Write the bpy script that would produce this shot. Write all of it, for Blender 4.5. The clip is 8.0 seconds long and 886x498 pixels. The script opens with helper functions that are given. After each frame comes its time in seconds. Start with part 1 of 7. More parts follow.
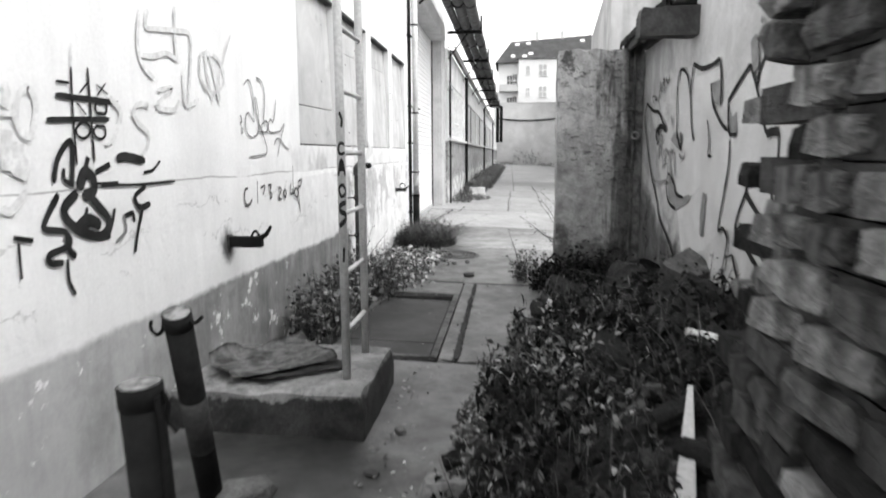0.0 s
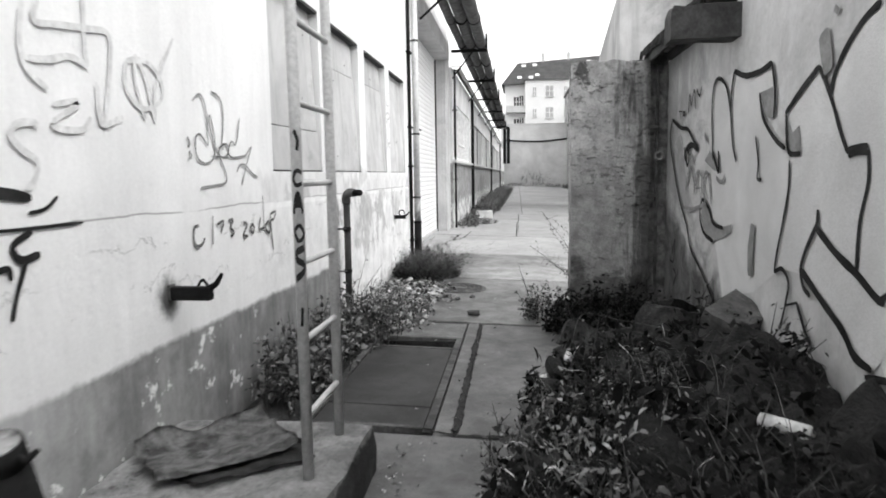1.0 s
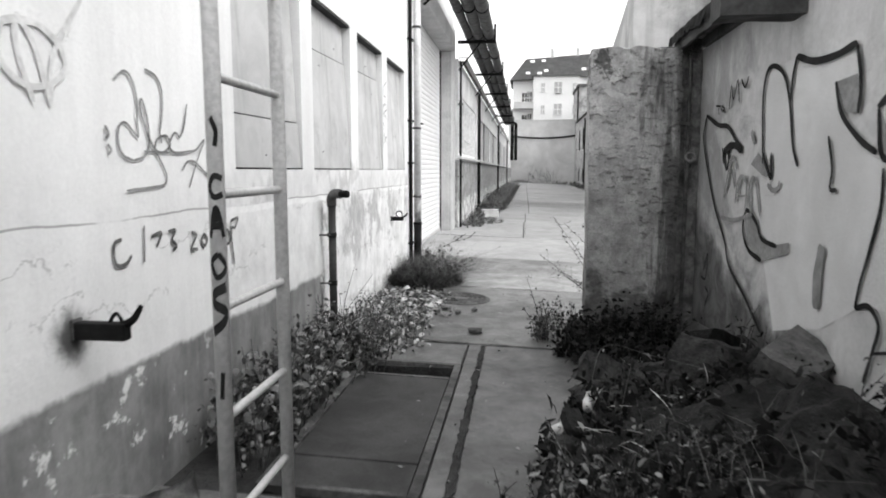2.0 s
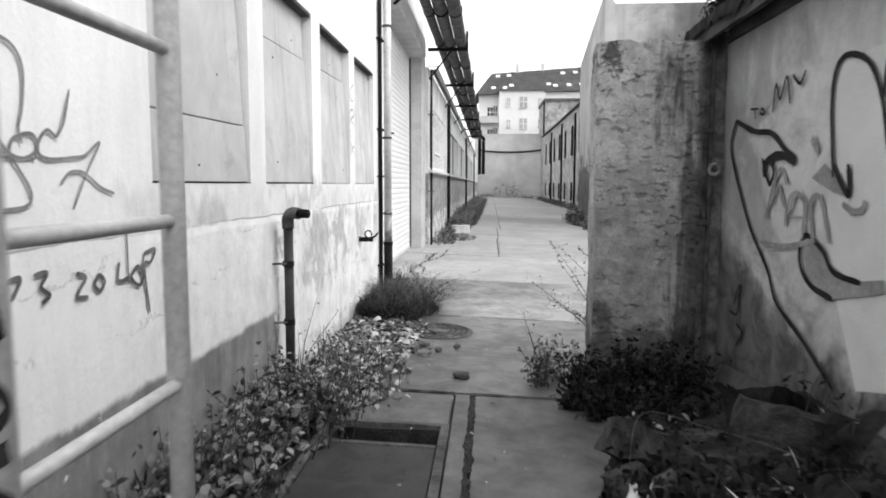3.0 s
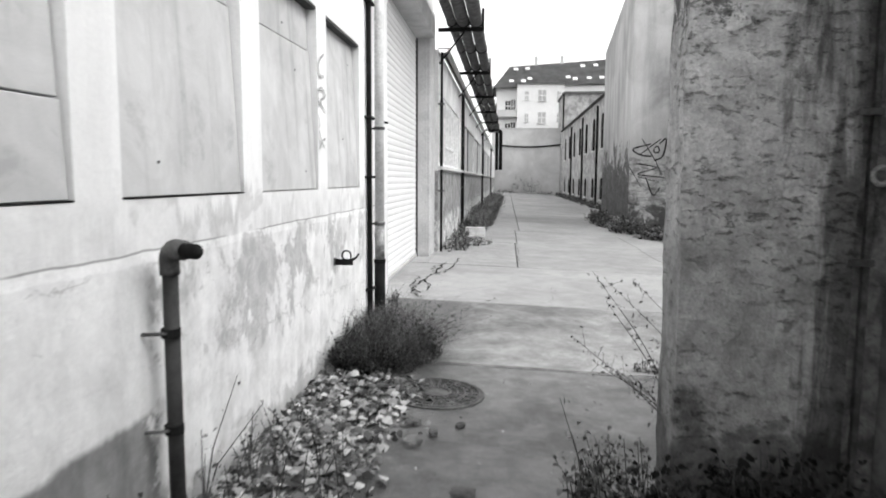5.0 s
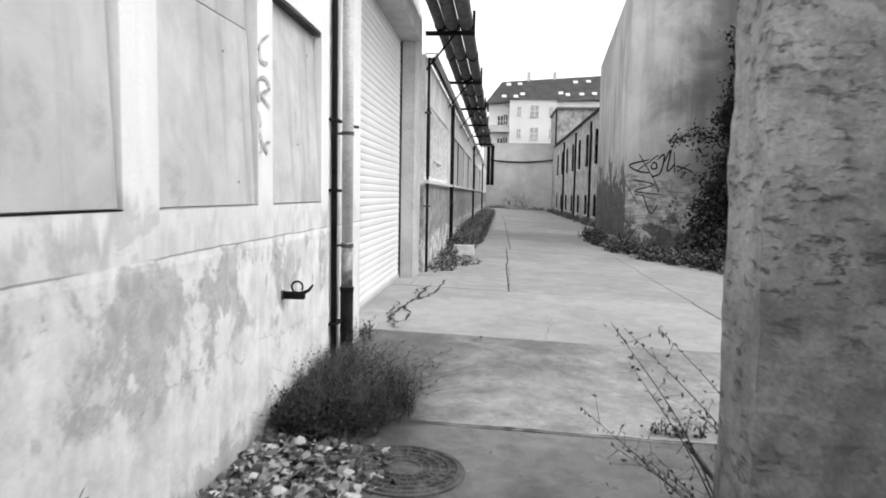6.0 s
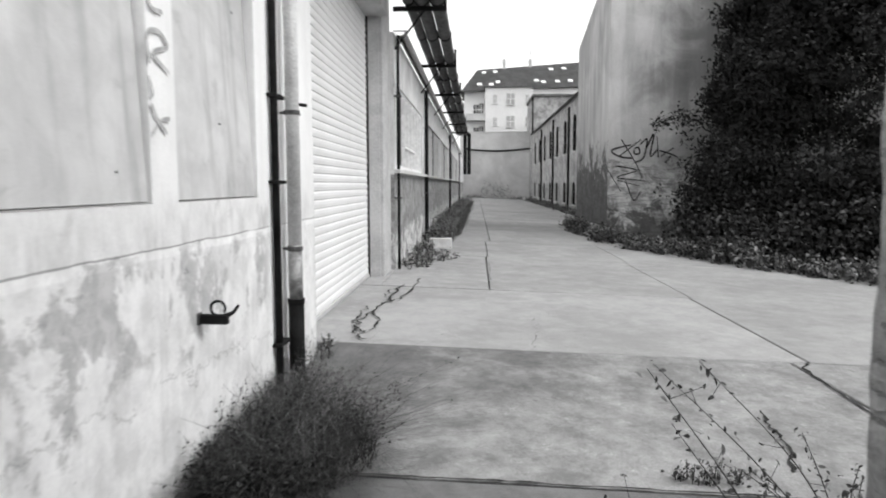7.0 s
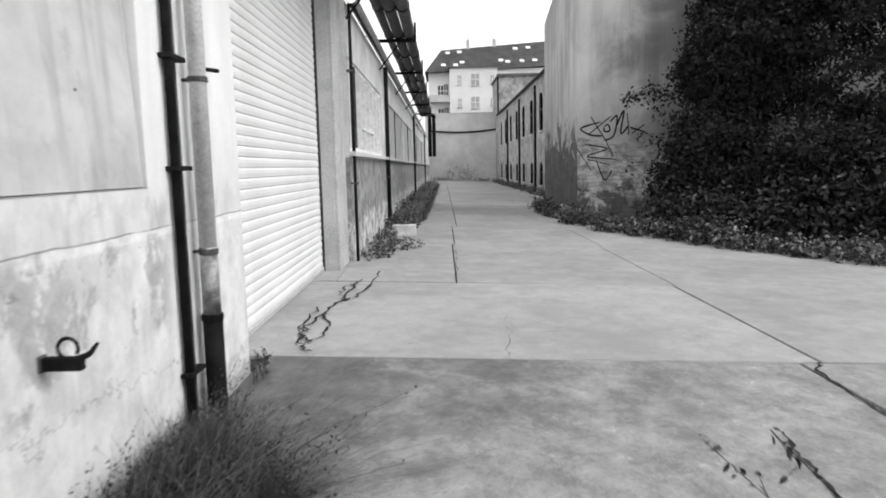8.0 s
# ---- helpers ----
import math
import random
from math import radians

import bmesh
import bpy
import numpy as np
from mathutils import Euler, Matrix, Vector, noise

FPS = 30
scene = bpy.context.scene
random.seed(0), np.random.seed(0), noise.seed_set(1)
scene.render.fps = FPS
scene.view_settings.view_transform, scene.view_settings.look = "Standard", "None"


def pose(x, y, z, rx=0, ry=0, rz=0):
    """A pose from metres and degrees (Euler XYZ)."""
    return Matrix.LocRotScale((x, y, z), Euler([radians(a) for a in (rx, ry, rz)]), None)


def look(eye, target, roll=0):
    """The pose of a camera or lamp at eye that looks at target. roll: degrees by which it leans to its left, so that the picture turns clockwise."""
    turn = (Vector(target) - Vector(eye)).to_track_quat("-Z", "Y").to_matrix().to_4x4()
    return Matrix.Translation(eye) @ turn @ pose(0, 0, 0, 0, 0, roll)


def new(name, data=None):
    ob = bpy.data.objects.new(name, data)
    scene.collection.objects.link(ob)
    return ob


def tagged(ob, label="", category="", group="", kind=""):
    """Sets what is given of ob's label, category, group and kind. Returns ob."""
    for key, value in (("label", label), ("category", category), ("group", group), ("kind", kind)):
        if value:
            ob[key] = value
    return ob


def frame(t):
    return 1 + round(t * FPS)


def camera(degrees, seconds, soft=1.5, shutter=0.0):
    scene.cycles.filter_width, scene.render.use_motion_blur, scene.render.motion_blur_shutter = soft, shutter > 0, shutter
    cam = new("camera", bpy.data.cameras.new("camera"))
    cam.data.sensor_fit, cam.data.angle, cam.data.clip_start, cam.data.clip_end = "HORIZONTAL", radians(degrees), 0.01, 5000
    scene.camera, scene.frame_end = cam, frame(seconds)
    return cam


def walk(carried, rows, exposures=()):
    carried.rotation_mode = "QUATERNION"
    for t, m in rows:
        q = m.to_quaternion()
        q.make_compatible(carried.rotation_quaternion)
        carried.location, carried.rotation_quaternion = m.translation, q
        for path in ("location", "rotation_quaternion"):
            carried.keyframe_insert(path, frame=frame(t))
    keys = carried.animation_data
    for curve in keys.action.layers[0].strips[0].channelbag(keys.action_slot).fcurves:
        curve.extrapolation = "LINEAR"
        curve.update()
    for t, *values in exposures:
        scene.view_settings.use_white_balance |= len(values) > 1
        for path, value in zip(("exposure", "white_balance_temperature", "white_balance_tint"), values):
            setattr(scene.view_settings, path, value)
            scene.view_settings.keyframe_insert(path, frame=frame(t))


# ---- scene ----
cam = camera(66.4, 8.0, soft=1.8, shutter=0.5)
PATH = [
    (0, (1.62, 0.665, 1.297), (1.424, 2.636, 1.017), -0.3),
    (0.5, (1.584, 1.084, 1.319), (1.366, 3.061, 1.108), 0.2),
    (1, (1.612, 1.462, 1.324), (1.391, 3.437, 1.107), -0.9),
    (1.5, (1.66, 1.86, 1.349), (1.421, 3.833, 1.123), -0.5),
    (1.7, (1.642, 2.003, 1.361), (1.386, 3.972, 1.124), 0.1),
    (2.8, (1.396, 2.951, 1.361), (1.255, 4.937, 1.168), -0.3),
    (3, (1.369, 3.145, 1.365), (1.234, 5.131, 1.175), 0.1),
    (3.5, (1.318, 3.544, 1.394), (1.145, 5.523, 1.158), 0.3),
    (4, (1.268, 4.04, 1.412), (1.164, 6.024, 1.185), -0.6),
    (4.5, (1.319, 4.478, 1.394), (1.268, 6.464, 1.162), 0.1),
    (5, (1.356, 4.952, 1.449), (1.172, 6.933, 1.243), 0.3),
    (5.2, (1.366, 5.147, 1.447), (1.195, 7.131, 1.262), 0.8),
    (6.3, (1.369, 6.278, 1.466), (1.211, 8.265, 1.303), 1.0),
    (6.5, (1.375, 6.452, 1.484), (1.206, 8.437, 1.313), 1.3),
    (7, (1.366, 6.966, 1.449), (1.27, 8.954, 1.258), -0.1),
    (7.5, (1.36, 7.42, 1.434), (1.336, 9.407, 1.204), -1.1),
    (8, (1.42, 7.898, 1.442), (1.416, 9.883, 1.2), -1.3),
]
walk(cam, [(t, look(eye, target, roll)) for t, eye, target, roll in PATH],
     exposures=[(0.0, 1.08), (0.5, 1.03), (1.0, 0.93), (1.5, 0.88), (3.5, 0.85), (5.0, 0.8), (6.5, 0.58), (8.0, 0.52)])

# ---- light ----
SUN_ELEVATION, SUN_AZIMUTH = 50.0, 108.0   # azimuth from +y towards +x
world = bpy.data.worlds.new("overcast_sky")
scene.world = world
world.use_nodes = True
_wn, _wl = world.node_tree.nodes, world.node_tree.links
_sky = _wn.new("ShaderNodeTexSky")
_sky.sky_type, _sky.sun_disc = "NISHITA", False
_sky.sun_elevation, _sky.sun_rotation = radians(SUN_ELEVATION), radians(SUN_AZIMUTH)
_sky.air_density, _sky.dust_density = 1.0, 5.0
_grey = _wn.new("ShaderNodeRGBToBW")
_back = _wn["Background"]
_back.inputs["Strength"].default_value = 0.15
_wl.new(_sky.outputs["Color"], _grey.inputs["Color"])
_cloud = _wn.new("ShaderNodeMath")   # an even layer of cloud thins the sky's own gradient
_cloud.operation = "MULTIPLY_ADD"
_cloud.inputs[1].default_value, _cloud.inputs[2].default_value = 0.55, 5.0
_wl.new(_grey.outputs["Val"], _cloud.inputs[0])
_wl.new(_cloud.outputs[0], _back.inputs["Color"])

sun_data = bpy.data.lights.new("sun", "SUN")
sun_data.energy, sun_data.angle = 0.5, radians(30)
sun = new("sun", sun_data)
_e, _a = radians(SUN_ELEVATION), radians(SUN_AZIMUTH)
_toward = Vector((math.sin(_a) * math.cos(_e), math.cos(_a) * math.cos(_e), math.sin(_e)))
sun.matrix_world = look(_toward * 50, (0, 0, 0))


# ---- materials: one grey value drives each, as the film is black and white ----
class Shade:
    """A small writer of node materials in grey values."""

    def __init__(self, name):
        self.mat = bpy.data.materials.new(name)
        self.mat.use_nodes = True
        self.nodes, self.links = self.mat.node_tree.nodes, self.mat.node_tree.links
        self.bsdf = self.nodes["Principled BSDF"]
        self.coord = self.nodes.new("ShaderNodeTexCoord").outputs["Object"]
        split = self.nodes.new("ShaderNodeSeparateXYZ")
        self.links.new(self.coord, split.inputs[0])
        self.x, self.y, self.z = split.outputs

    def put(self, value, socket):
        if isinstance(value, (int, float)):
            socket.default_value = value if socket.type == "VALUE" else (value, value, value, 1)
        else:
            self.links.new(value, socket)

    def stretch(self, sx, sy, sz):
        n = self.nodes.new("ShaderNodeMapping")
        n.inputs["Scale"].default_value = (sx, sy, sz)
        self.links.new(self.coord, n.inputs["Vector"])
        return n.outputs[0]

    def noise(self, scale, detail=5.0, rough=0.6, warp=0.0, vec=None):
        n = self.nodes.new("ShaderNodeTexNoise")
        n.inputs["Scale"].default_value, n.inputs["Detail"].default_value = scale, detail
        n.inputs["Roughness"].default_value, n.inputs["Distortion"].default_value = rough, warp
        self.links.new(vec or self.coord, n.inputs["Vector"])
        return n.outputs["Fac"]

    def cells(self, scale, feature="F1", vec=None):
        n = self.nodes.new("ShaderNodeTexVoronoi")
        n.feature = feature
        n.inputs["Scale"].default_value = scale
        self.links.new(vec or self.coord, n.inputs["Vector"])
        return n.outputs["Distance"]

    def random(self):
        return self.nodes.new("ShaderNodeObjectInfo").outputs["Random"]

    def island(self):
        return self.nodes.new("ShaderNodeNewGeometry").outputs["Random Per Island"]

    def math(self, op, a, b):
        n = self.nodes.new("ShaderNodeMath")
        n.operation = op
        self.put(a, n.inputs[0]), self.put(b, n.inputs[1])
        return n.outputs[0]

    def add(self, a, b):
        return self.math("ADD", a, b)

    def mul(self, a, b):
        return self.math("MULTIPLY", a, b)

    def map(self, v, a, b, c=0.0, d=1.0):
        n = self.nodes.new("ShaderNodeMapRange")
        n.interpolation_type = "SMOOTHSTEP"
        self.put(v, n.inputs["Value"])
        for key, value in zip(("From Min", "From Max", "To Min", "To Max"), (a, b, c, d)):
            self.put(value, n.inputs[key])
        return n.outputs["Result"]

    def mix(self, f, a, b):
        n = self.nodes.new("ShaderNodeMix")
        n.data_type = "FLOAT"
        self.put(f, n.inputs[0]), self.put(a, n.inputs[2]), self.put(b, n.inputs[3])
        return n.outputs[0]

    def done(self, grey, rough=0.85, bump=None, strength=0.3, distance=0.01, metal=0.0, gloss=0.3):
        self.put(grey, self.bsdf.inputs["Base Color"])
        self.put(rough, self.bsdf.inputs["Roughness"])
        self.put(metal, self.bsdf.inputs["Metallic"])
        self.bsdf.inputs["Specular IOR Level"].default_value = gloss
        if bump is not None:
            n = self.nodes.new("ShaderNodeBump")
            n.inputs["Strength"].default_value, n.inputs["Distance"].default_value = strength, distance
            self.put(bump, n.inputs["Height"])
            self.links.new(n.outputs["Normal"], self.bsdf.inputs["Normal"])
        return self.mat


def rough_mat(name, dark, light, scale=3.0, fine=40.0, rough=0.85, strength=0.4, distance=0.01, metal=0.0, gloss=0.3, vary=0.0, spots=0.0):
    s = Shade(name)
    n1, n2 = s.noise(scale, 6, 0.65, 0.4), s.noise(fine, 4, 0.6)
    g = s.map(n1, 0.32, 0.68, dark, light)
    g = s.mul(g, s.map(n2, 0.25, 0.75, 0.82, 1.15))
    if spots:
        g = s.mul(g, s.map(s.noise(scale * 4.3, 5, 0.7, 1.0), 0.58, 0.68, 1.0, 1.0 - spots))
    if vary:
        g = s.mul(g, s.map(s.random(), 0, 1, 1 - vary, 1 + vary))
    return s.done(g, rough, s.add(n2, s.mul(n1, 0.6)), strength, distance, metal, gloss)


def leaf_mat(name, dark, light, rough=0.6, skew=1.0):
    s = Shade(name)
    g = s.mix(s.math("POWER", s.island(), skew), dark, light)
    g = s.mul(g, s.map(s.noise(1.3, 3), 0.3, 0.7, 0.75, 1.25))
    return s.done(g, rough, gloss=0.25)


def left_plaster():
    """White-washed plaster over a dark painted plinth, streaked under the windows, flaked and patched low down."""
    s = Shade("stained_white_plaster")
    big, mid, fine = s.noise(0.8, 6, 0.6, 0.3), s.noise(4.5, 9, 0.70, 0.15), s.noise(55, 4, 0.6)
    streak = s.noise(1.0, 6, 0.68, 0.3, s.stretch(5, 5, 0.55))
    upper = s.mul(s.map(big, 0.3, 0.7, 0.68, 0.80), s.map(streak, 0.3, 0.75, 1.03, 0.92))
    smear = s.map(s.noise(1.5, 8, 0.60, 0.3), 0.52, 0.58)          # old paint left in soft-edged swipes
    band = s.mul(s.map(mid, 0.3, 0.7, 0.58, 0.70), s.map(streak, 0.42, 0.68, 1.04, 0.78))
    band = s.mul(band, s.map(smear, 0, 1, 1.0, 0.82))
    sound = s.mul(s.map(mid, 0.3, 0.7, 0.62, 0.74), s.map(s.noise(2.3, 8, 0.7, 0.2, s.stretch(1, 1, 0.7)), 0.40, 0.66, 1.04, 0.86))
    worn = s.mul(s.map(mid, 0.34, 0.64, 0.58, 0.74), s.map(streak, 0.35, 0.7, 1.04, 0.88))
    lift = s.add(s.z, s.map(s.noise(1.3, 8, 0.66, 0.2), 0.2, 0.8, -0.22, 0.22))
    flake = s.map(s.noise(2.3, 11, 0.66, 0.25, s.stretch(1, 1, 0.8)), 0.48, 0.53)
    flake = s.mul(flake, s.mul(s.mul(s.map(lift, 0.60, 0.70), s.map(lift, 1.22, 1.10)), s.map(s.y, 11.2, 11.45, 1.0, 0.0)))
    worn = s.mix(flake, worn, s.map(s.noise(9, 8, 0.75, 0.5), 0.35, 0.65, 0.36, 0.50))
    worn = s.mul(worn, s.map(s.mul(s.map(s.noise(16, 8, 0.8, 0.6), 0.60, 0.66), s.map(lift, 0.42, 0.62)), 0, 1, 1.0, 0.62))
    splash = s.map(s.add(s.z, s.map(s.noise(3.0, 9, 0.72, 0.5), 0.2, 0.8, -0.16, 0.16)), 0.22, 0.06)
    worn = s.mul(worn, s.map(splash, 0, 1, 1.0, 0.62))
    old = s.map(s.add(s.y, s.map(mid, 0.2, 0.8, -0.10, 0.10)), 7.34, 7.44)
    low = s.mix(old, sound, worn)
    g = s.mix(s.map(s.add(s.z, s.map(mid, 0.2, 0.8, -0.02, 0.02)), 1.155, 1.175), low, band)
    under = s.map(s.add(s.z, s.map(streak, 0.25, 0.75, -0.16, 0.16)), 1.28, 1.44)
    ahead = s.map(s.add(s.y, s.map(big, 0.2, 0.8, -0.5, 0.5)), 5.4, 6.0)   # the first stretch is whiter
    g = s.mix(s.map(s.add(under, s.map(ahead, 0, 1, 0.75, 0.0)), 0, 1), g, upper)
    rim = s.add(s.z, s.map(s.noise(1.6, 4), 0.2, 0.8, -0.012, 0.012))
    g = s.mul(g, s.map(s.mul(s.mul(s.map(rim, 1.164, 1.169), s.map(rim, 1.178, 1.172)), s.map(s.noise(0.9, 6), 0.38, 0.50)), 0, 1, 1.0, 0.52))
    # light caught along the ridge, painted as a paler band
    g = s.mul(g, s.map(s.mul(s.mul(s.map(rim, 1.118, 1.135), s.map(rim, 1.168, 1.160)), s.map(s.y, 5.4, 6.0)), 0, 1, 1.0, 1.12))
    for tilt_, at_, wob, seed_ in ((-0.05, 0.595, 1.9, 1.4), (0.06, 1.15, 2.3, 1.1), (-0.03, 0.90, 1.5, 0.9)):   # short hairline cracks
        wave = s.add(s.z, s.add(s.mul(s.y, tilt_), s.map(s.noise(wob, 8, 0.7), 0.2, 0.8, -0.12, 0.12)))
        crack = s.mul(s.mul(s.map(wave, at_ - 0.006, at_ - 0.001), s.map(wave, at_ + 0.008, at_ + 0.003)), s.mul(s.map(s.noise(seed_, 6, 0.7), 0.50, 0.56), s.map(s.z, 1.15, 1.10)))
        g = s.mul(g, s.map(crack, 0, 1, 1.0, 0.66))
    scuffs = s.mul(s.map(s.noise(6.0, 9, 0.78, 0.2, s.stretch(1, 1, 1.6)), 0.63, 0.69), s.map(s.z, 1.40, 1.30))
    g = s.mul(g, s.map(scuffs, 0, 1, 1.0, 0.80))
    paint = s.add(s.z, s.add(s.map(s.noise(3.2, 7, 0.7, 0.5), 0.2, 0.8, -0.02, 0.02), s.mul(s.add(s.y, -5.5), 0.008)))
    peel = s.mul(s.map(s.noise(4.6, 11, 0.72, 0.15), 0.575, 0.625), s.map(s.add(s.y, s.map(big, 0.2, 0.8, -0.6, 0.6)), 5.0, 5.7, 1.0, 0.12))
    dado = s.mul(s.mul(s.map(paint, 0.580, 0.540), s.map(old, 0, 1, 1.0, 0.0)), s.map(peel, 0, 1, 1.0, 0.0))
    thin = s.map(s.add(s.y, s.map(s.noise(1.6, 8, 0.7), 0.2, 0.8, -1.0, 1.0)), 2.8, 4.8, 0.65, 1.0)   # washed out towards the near corner
    g = s.mix(s.mul(dado, thin), g, s.mul(s.map(mid, 0.3, 0.7, 0.15, 0.24), s.map(streak, 0.4, 0.7, 1.12, 0.75)))
    far = s.math("POWER", s.add(s.math("POWER", s.mul(s.add(s.y, -4.39), 8.0), 2.0), s.math("POWER", s.mul(s.add(s.z, -0.78), 8.0), 2.0)), 0.5)
    g = s.mul(g, s.map(s.add(far, s.map(mid, 0.2, 0.8, -0.4, 0.4)), 0.25, 1.2, 0.12, 1.0))   # rust wept from the bracket
    g = s.mul(g, s.map(fine, 0.25, 0.75, 0.96, 1.03))
    relief = s.add(s.add(s.mul(mid, 1.2), s.mul(fine, 0.12)), s.add(s.mul(flake, -0.35), s.mul(peel, 0.2)))
    return s.done(g, 0.9, relief, 0.28, 0.02, gloss=0.2)


def concrete(name, dark, light, wet=0.0):
    s = Shade(name)
    big, mid, fine = s.noise(0.55, 6, 0.62, 0.3), s.noise(3.5, 9, 0.74, 0.15), s.noise(70, 5, 0.7)
    g = s.map(s.add(s.mul(big, 0.55), s.mul(mid, 0.45)), 0.36, 0.64, dark, light)
    g = s.mul(g, s.map(fine, 0.25, 0.75, 0.86, 1.12))
    g = s.mul(g, s.map(s.noise(9, 8, 0.78, 0.3), 0.58, 0.72, 1.0, 0.72))
    g = s.mul(g, s.map(s.noise(5, 9, 0.75, 0.3, s.stretch(1.2, 0.7, 1)), 0.60, 0.72, 1.0, 1.18))
    if wet:   # a dark patch with an uneven edge before the ladder's base
        away = s.math("POWER", s.add(s.math("POWER", s.mul(s.add(s.x, -0.62), 1.15), 2.0), s.math("POWER", s.mul(s.add(s.y, -3.30), 1.7), 2.0)), 0.5)
        g = s.mul(g, s.map(s.add(away, s.map(s.noise(2.6, 9, 0.72, 0.2), 0.2, 0.8, -0.28, 0.28)), 0.40, 0.80, 0.30, 1.0))
    g = s.mul(g, s.map(s.random(), 0, 1, 0.94, 1.06))
    return s.done(g, s.map(mid, 0.3, 0.7, 0.9 - wet, 0.75 - wet), s.add(fine, s.mul(mid, 0.8)), 0.35, 0.008, gloss=0.35)


def pillar_plaster():
    """Grey render, pitted in short level dashes, with dark streaks towards the joint, a darker foot and blots near the
    top.
    """
    s = Shade("eroded_grey_render")
    big, mid, fine = s.noise(1.3, 6, 0.65, 0.5), s.noise(7, 9, 0.74, 0.15), s.noise(75, 4)
    g = s.mul(s.map(mid, 0.3, 0.7, 0.27, 0.50), s.map(big, 0.3, 0.7, 0.72, 1.14))
    dash = s.map(s.noise(13, 8, 0.78, 0.1, s.stretch(1, 1, 2.4)), 0.54, 0.64)
    dash = s.mul(dash, s.map(s.noise(2.1, 5, 0.65), 0.34, 0.56, 0.2, 1.0))
    g = s.mul(g, s.map(dash, 0, 1, 1.0, 0.5))
    blot = s.mul(s.map(s.noise(4.2, 9, 0.74, 0.2), 0.52, 0.60), s.map(s.add(s.z, s.map(big, 0.2, 0.8, -0.25, 0.25)), 1.80, 2.15))
    g = s.mul(g, s.map(blot, 0, 1, 1.0, 0.25))
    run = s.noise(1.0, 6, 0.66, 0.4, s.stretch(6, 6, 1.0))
    # darker towards the joint, with a streaky edge
    side_dark = s.map(s.add(s.x, s.map(run, 0.25, 0.75, -0.22, 0.22)), 2.46, 2.78)
    g = s.mul(g, s.map(side_dark, 0, 1, 1.0, 0.30))
    # darker towards the foot, with an uneven edge
    dark_foot = s.map(s.add(s.z, s.map(s.noise(2.6, 8, 0.7, 0.7), 0.2, 0.8, -0.45, 0.45)), 0.65, 0.15)
    g = s.mul(g, s.map(dark_foot, 0, 1, 1.0, 0.42))
    chip = s.mul(s.map(s.noise(15, 8, 0.78), 0.66, 0.70), s.map(s.noise(1.7, 5), 0.42, 0.58))
    g = s.mul(g, s.map(chip, 0, 1, 1.0, 1.6))
    g = s.mul(g, s.map(fine, 0.25, 0.75, 0.84, 1.14))
    return s.done(g, 0.95, s.add(s.add(mid, s.mul(fine, 0.3)), s.mul(dash, -0.8)), 0.7, 0.025, gloss=0.15)


def board_mat():
    s = Shade("weathered_grey_board")
    big, mid, fine = s.noise(0.9, 5, 0.6, 0.6), s.noise(3.0, 6, 0.65, 0.8), s.noise(120, 3)
    g = s.mul(s.map(big, 0.3, 0.7, 0.40, 0.54), s.map(mid, 0.3, 0.7, 0.9, 1.1))
    run = s.noise(1.0, 5, 0.6, 0.2, s.stretch(7, 7, 0.5))
    g = s.mul(g, s.map(run, 0.5, 0.75, 1.0, 0.74))
    g = s.mul(g, s.map(s.noise(2.2, 8, 0.7, 0.9), 0.56, 0.66, 1.0, 0.82))
    g = s.mul(g, s.map(s.random(), 0, 1, 0.94, 1.06))
    g = s.mul(g, s.map(fine, 0.3, 0.7, 0.97, 1.03))
    return s.done(g, 0.6, mid, 0.15, 0.006, gloss=0.4)


WHITE_PLASTER = left_plaster()
GREY_PLASTER = rough_mat("grey_patched_plaster", 0.22, 0.50, 1.6, 35, 0.92, 0.5, 0.015, gloss=0.2, spots=0.3)
PALE_PLASTER = rough_mat("pale_smooth_plaster", 0.46, 0.60, 0.5, 30, 0.9, 0.25, 0.01, gloss=0.2)
def mural_plaster():
    """Pale paint, with a bare dirty zone low down that ends in an uneven line."""
    s = Shade("pale_grey_wall_paint")
    big, mid, fine = s.noise(1.1, 6, 0.65, 0.6), s.noise(4.0, 7, 0.7, 0.8), s.noise(45, 4)
    g = s.mul(s.map(big, 0.3, 0.7, 0.42, 0.58), s.map(mid, 0.3, 0.7, 0.86, 1.08))
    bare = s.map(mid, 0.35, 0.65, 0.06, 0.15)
    # shade under the eave beside the pillar, painted into the wall colour
    corner_shade = s.map(s.add(s.y, s.map(s.noise(1.4, 7, 0.68, 0.8), 0.2, 0.8, -1.2, 1.2)), 6.6, 7.9)
    g = s.mul(g, s.map(corner_shade, 0, 1, 1.0, 0.62))
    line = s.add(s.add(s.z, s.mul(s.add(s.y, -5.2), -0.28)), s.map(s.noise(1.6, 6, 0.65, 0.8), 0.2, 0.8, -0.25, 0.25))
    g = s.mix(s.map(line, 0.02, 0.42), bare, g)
    run = s.noise(1.0, 5, 0.6, 0.2, s.stretch(7, 7, 0.5))
    g = s.mul(g, s.map(run, 0.55, 0.78, 1.0, 0.78))
    g = s.mul(g, s.map(fine, 0.25, 0.75, 0.94, 1.05))
    return s.done(g, 0.88, s.add(mid, s.mul(fine, 0.3)), 0.4, 0.015, gloss=0.25)


WALL_PAINT = mural_plaster()
PILLAR = pillar_plaster()
CONCRETE = concrete("pale_worn_concrete", 0.23, 0.33)
DARK_CONCRETE = concrete("dark_stained_concrete", 0.05, 0.16, 0.38)
DIRT = rough_mat("dark_soil", 0.015, 0.05, 4, 50, 0.95, 0.8, 0.03)
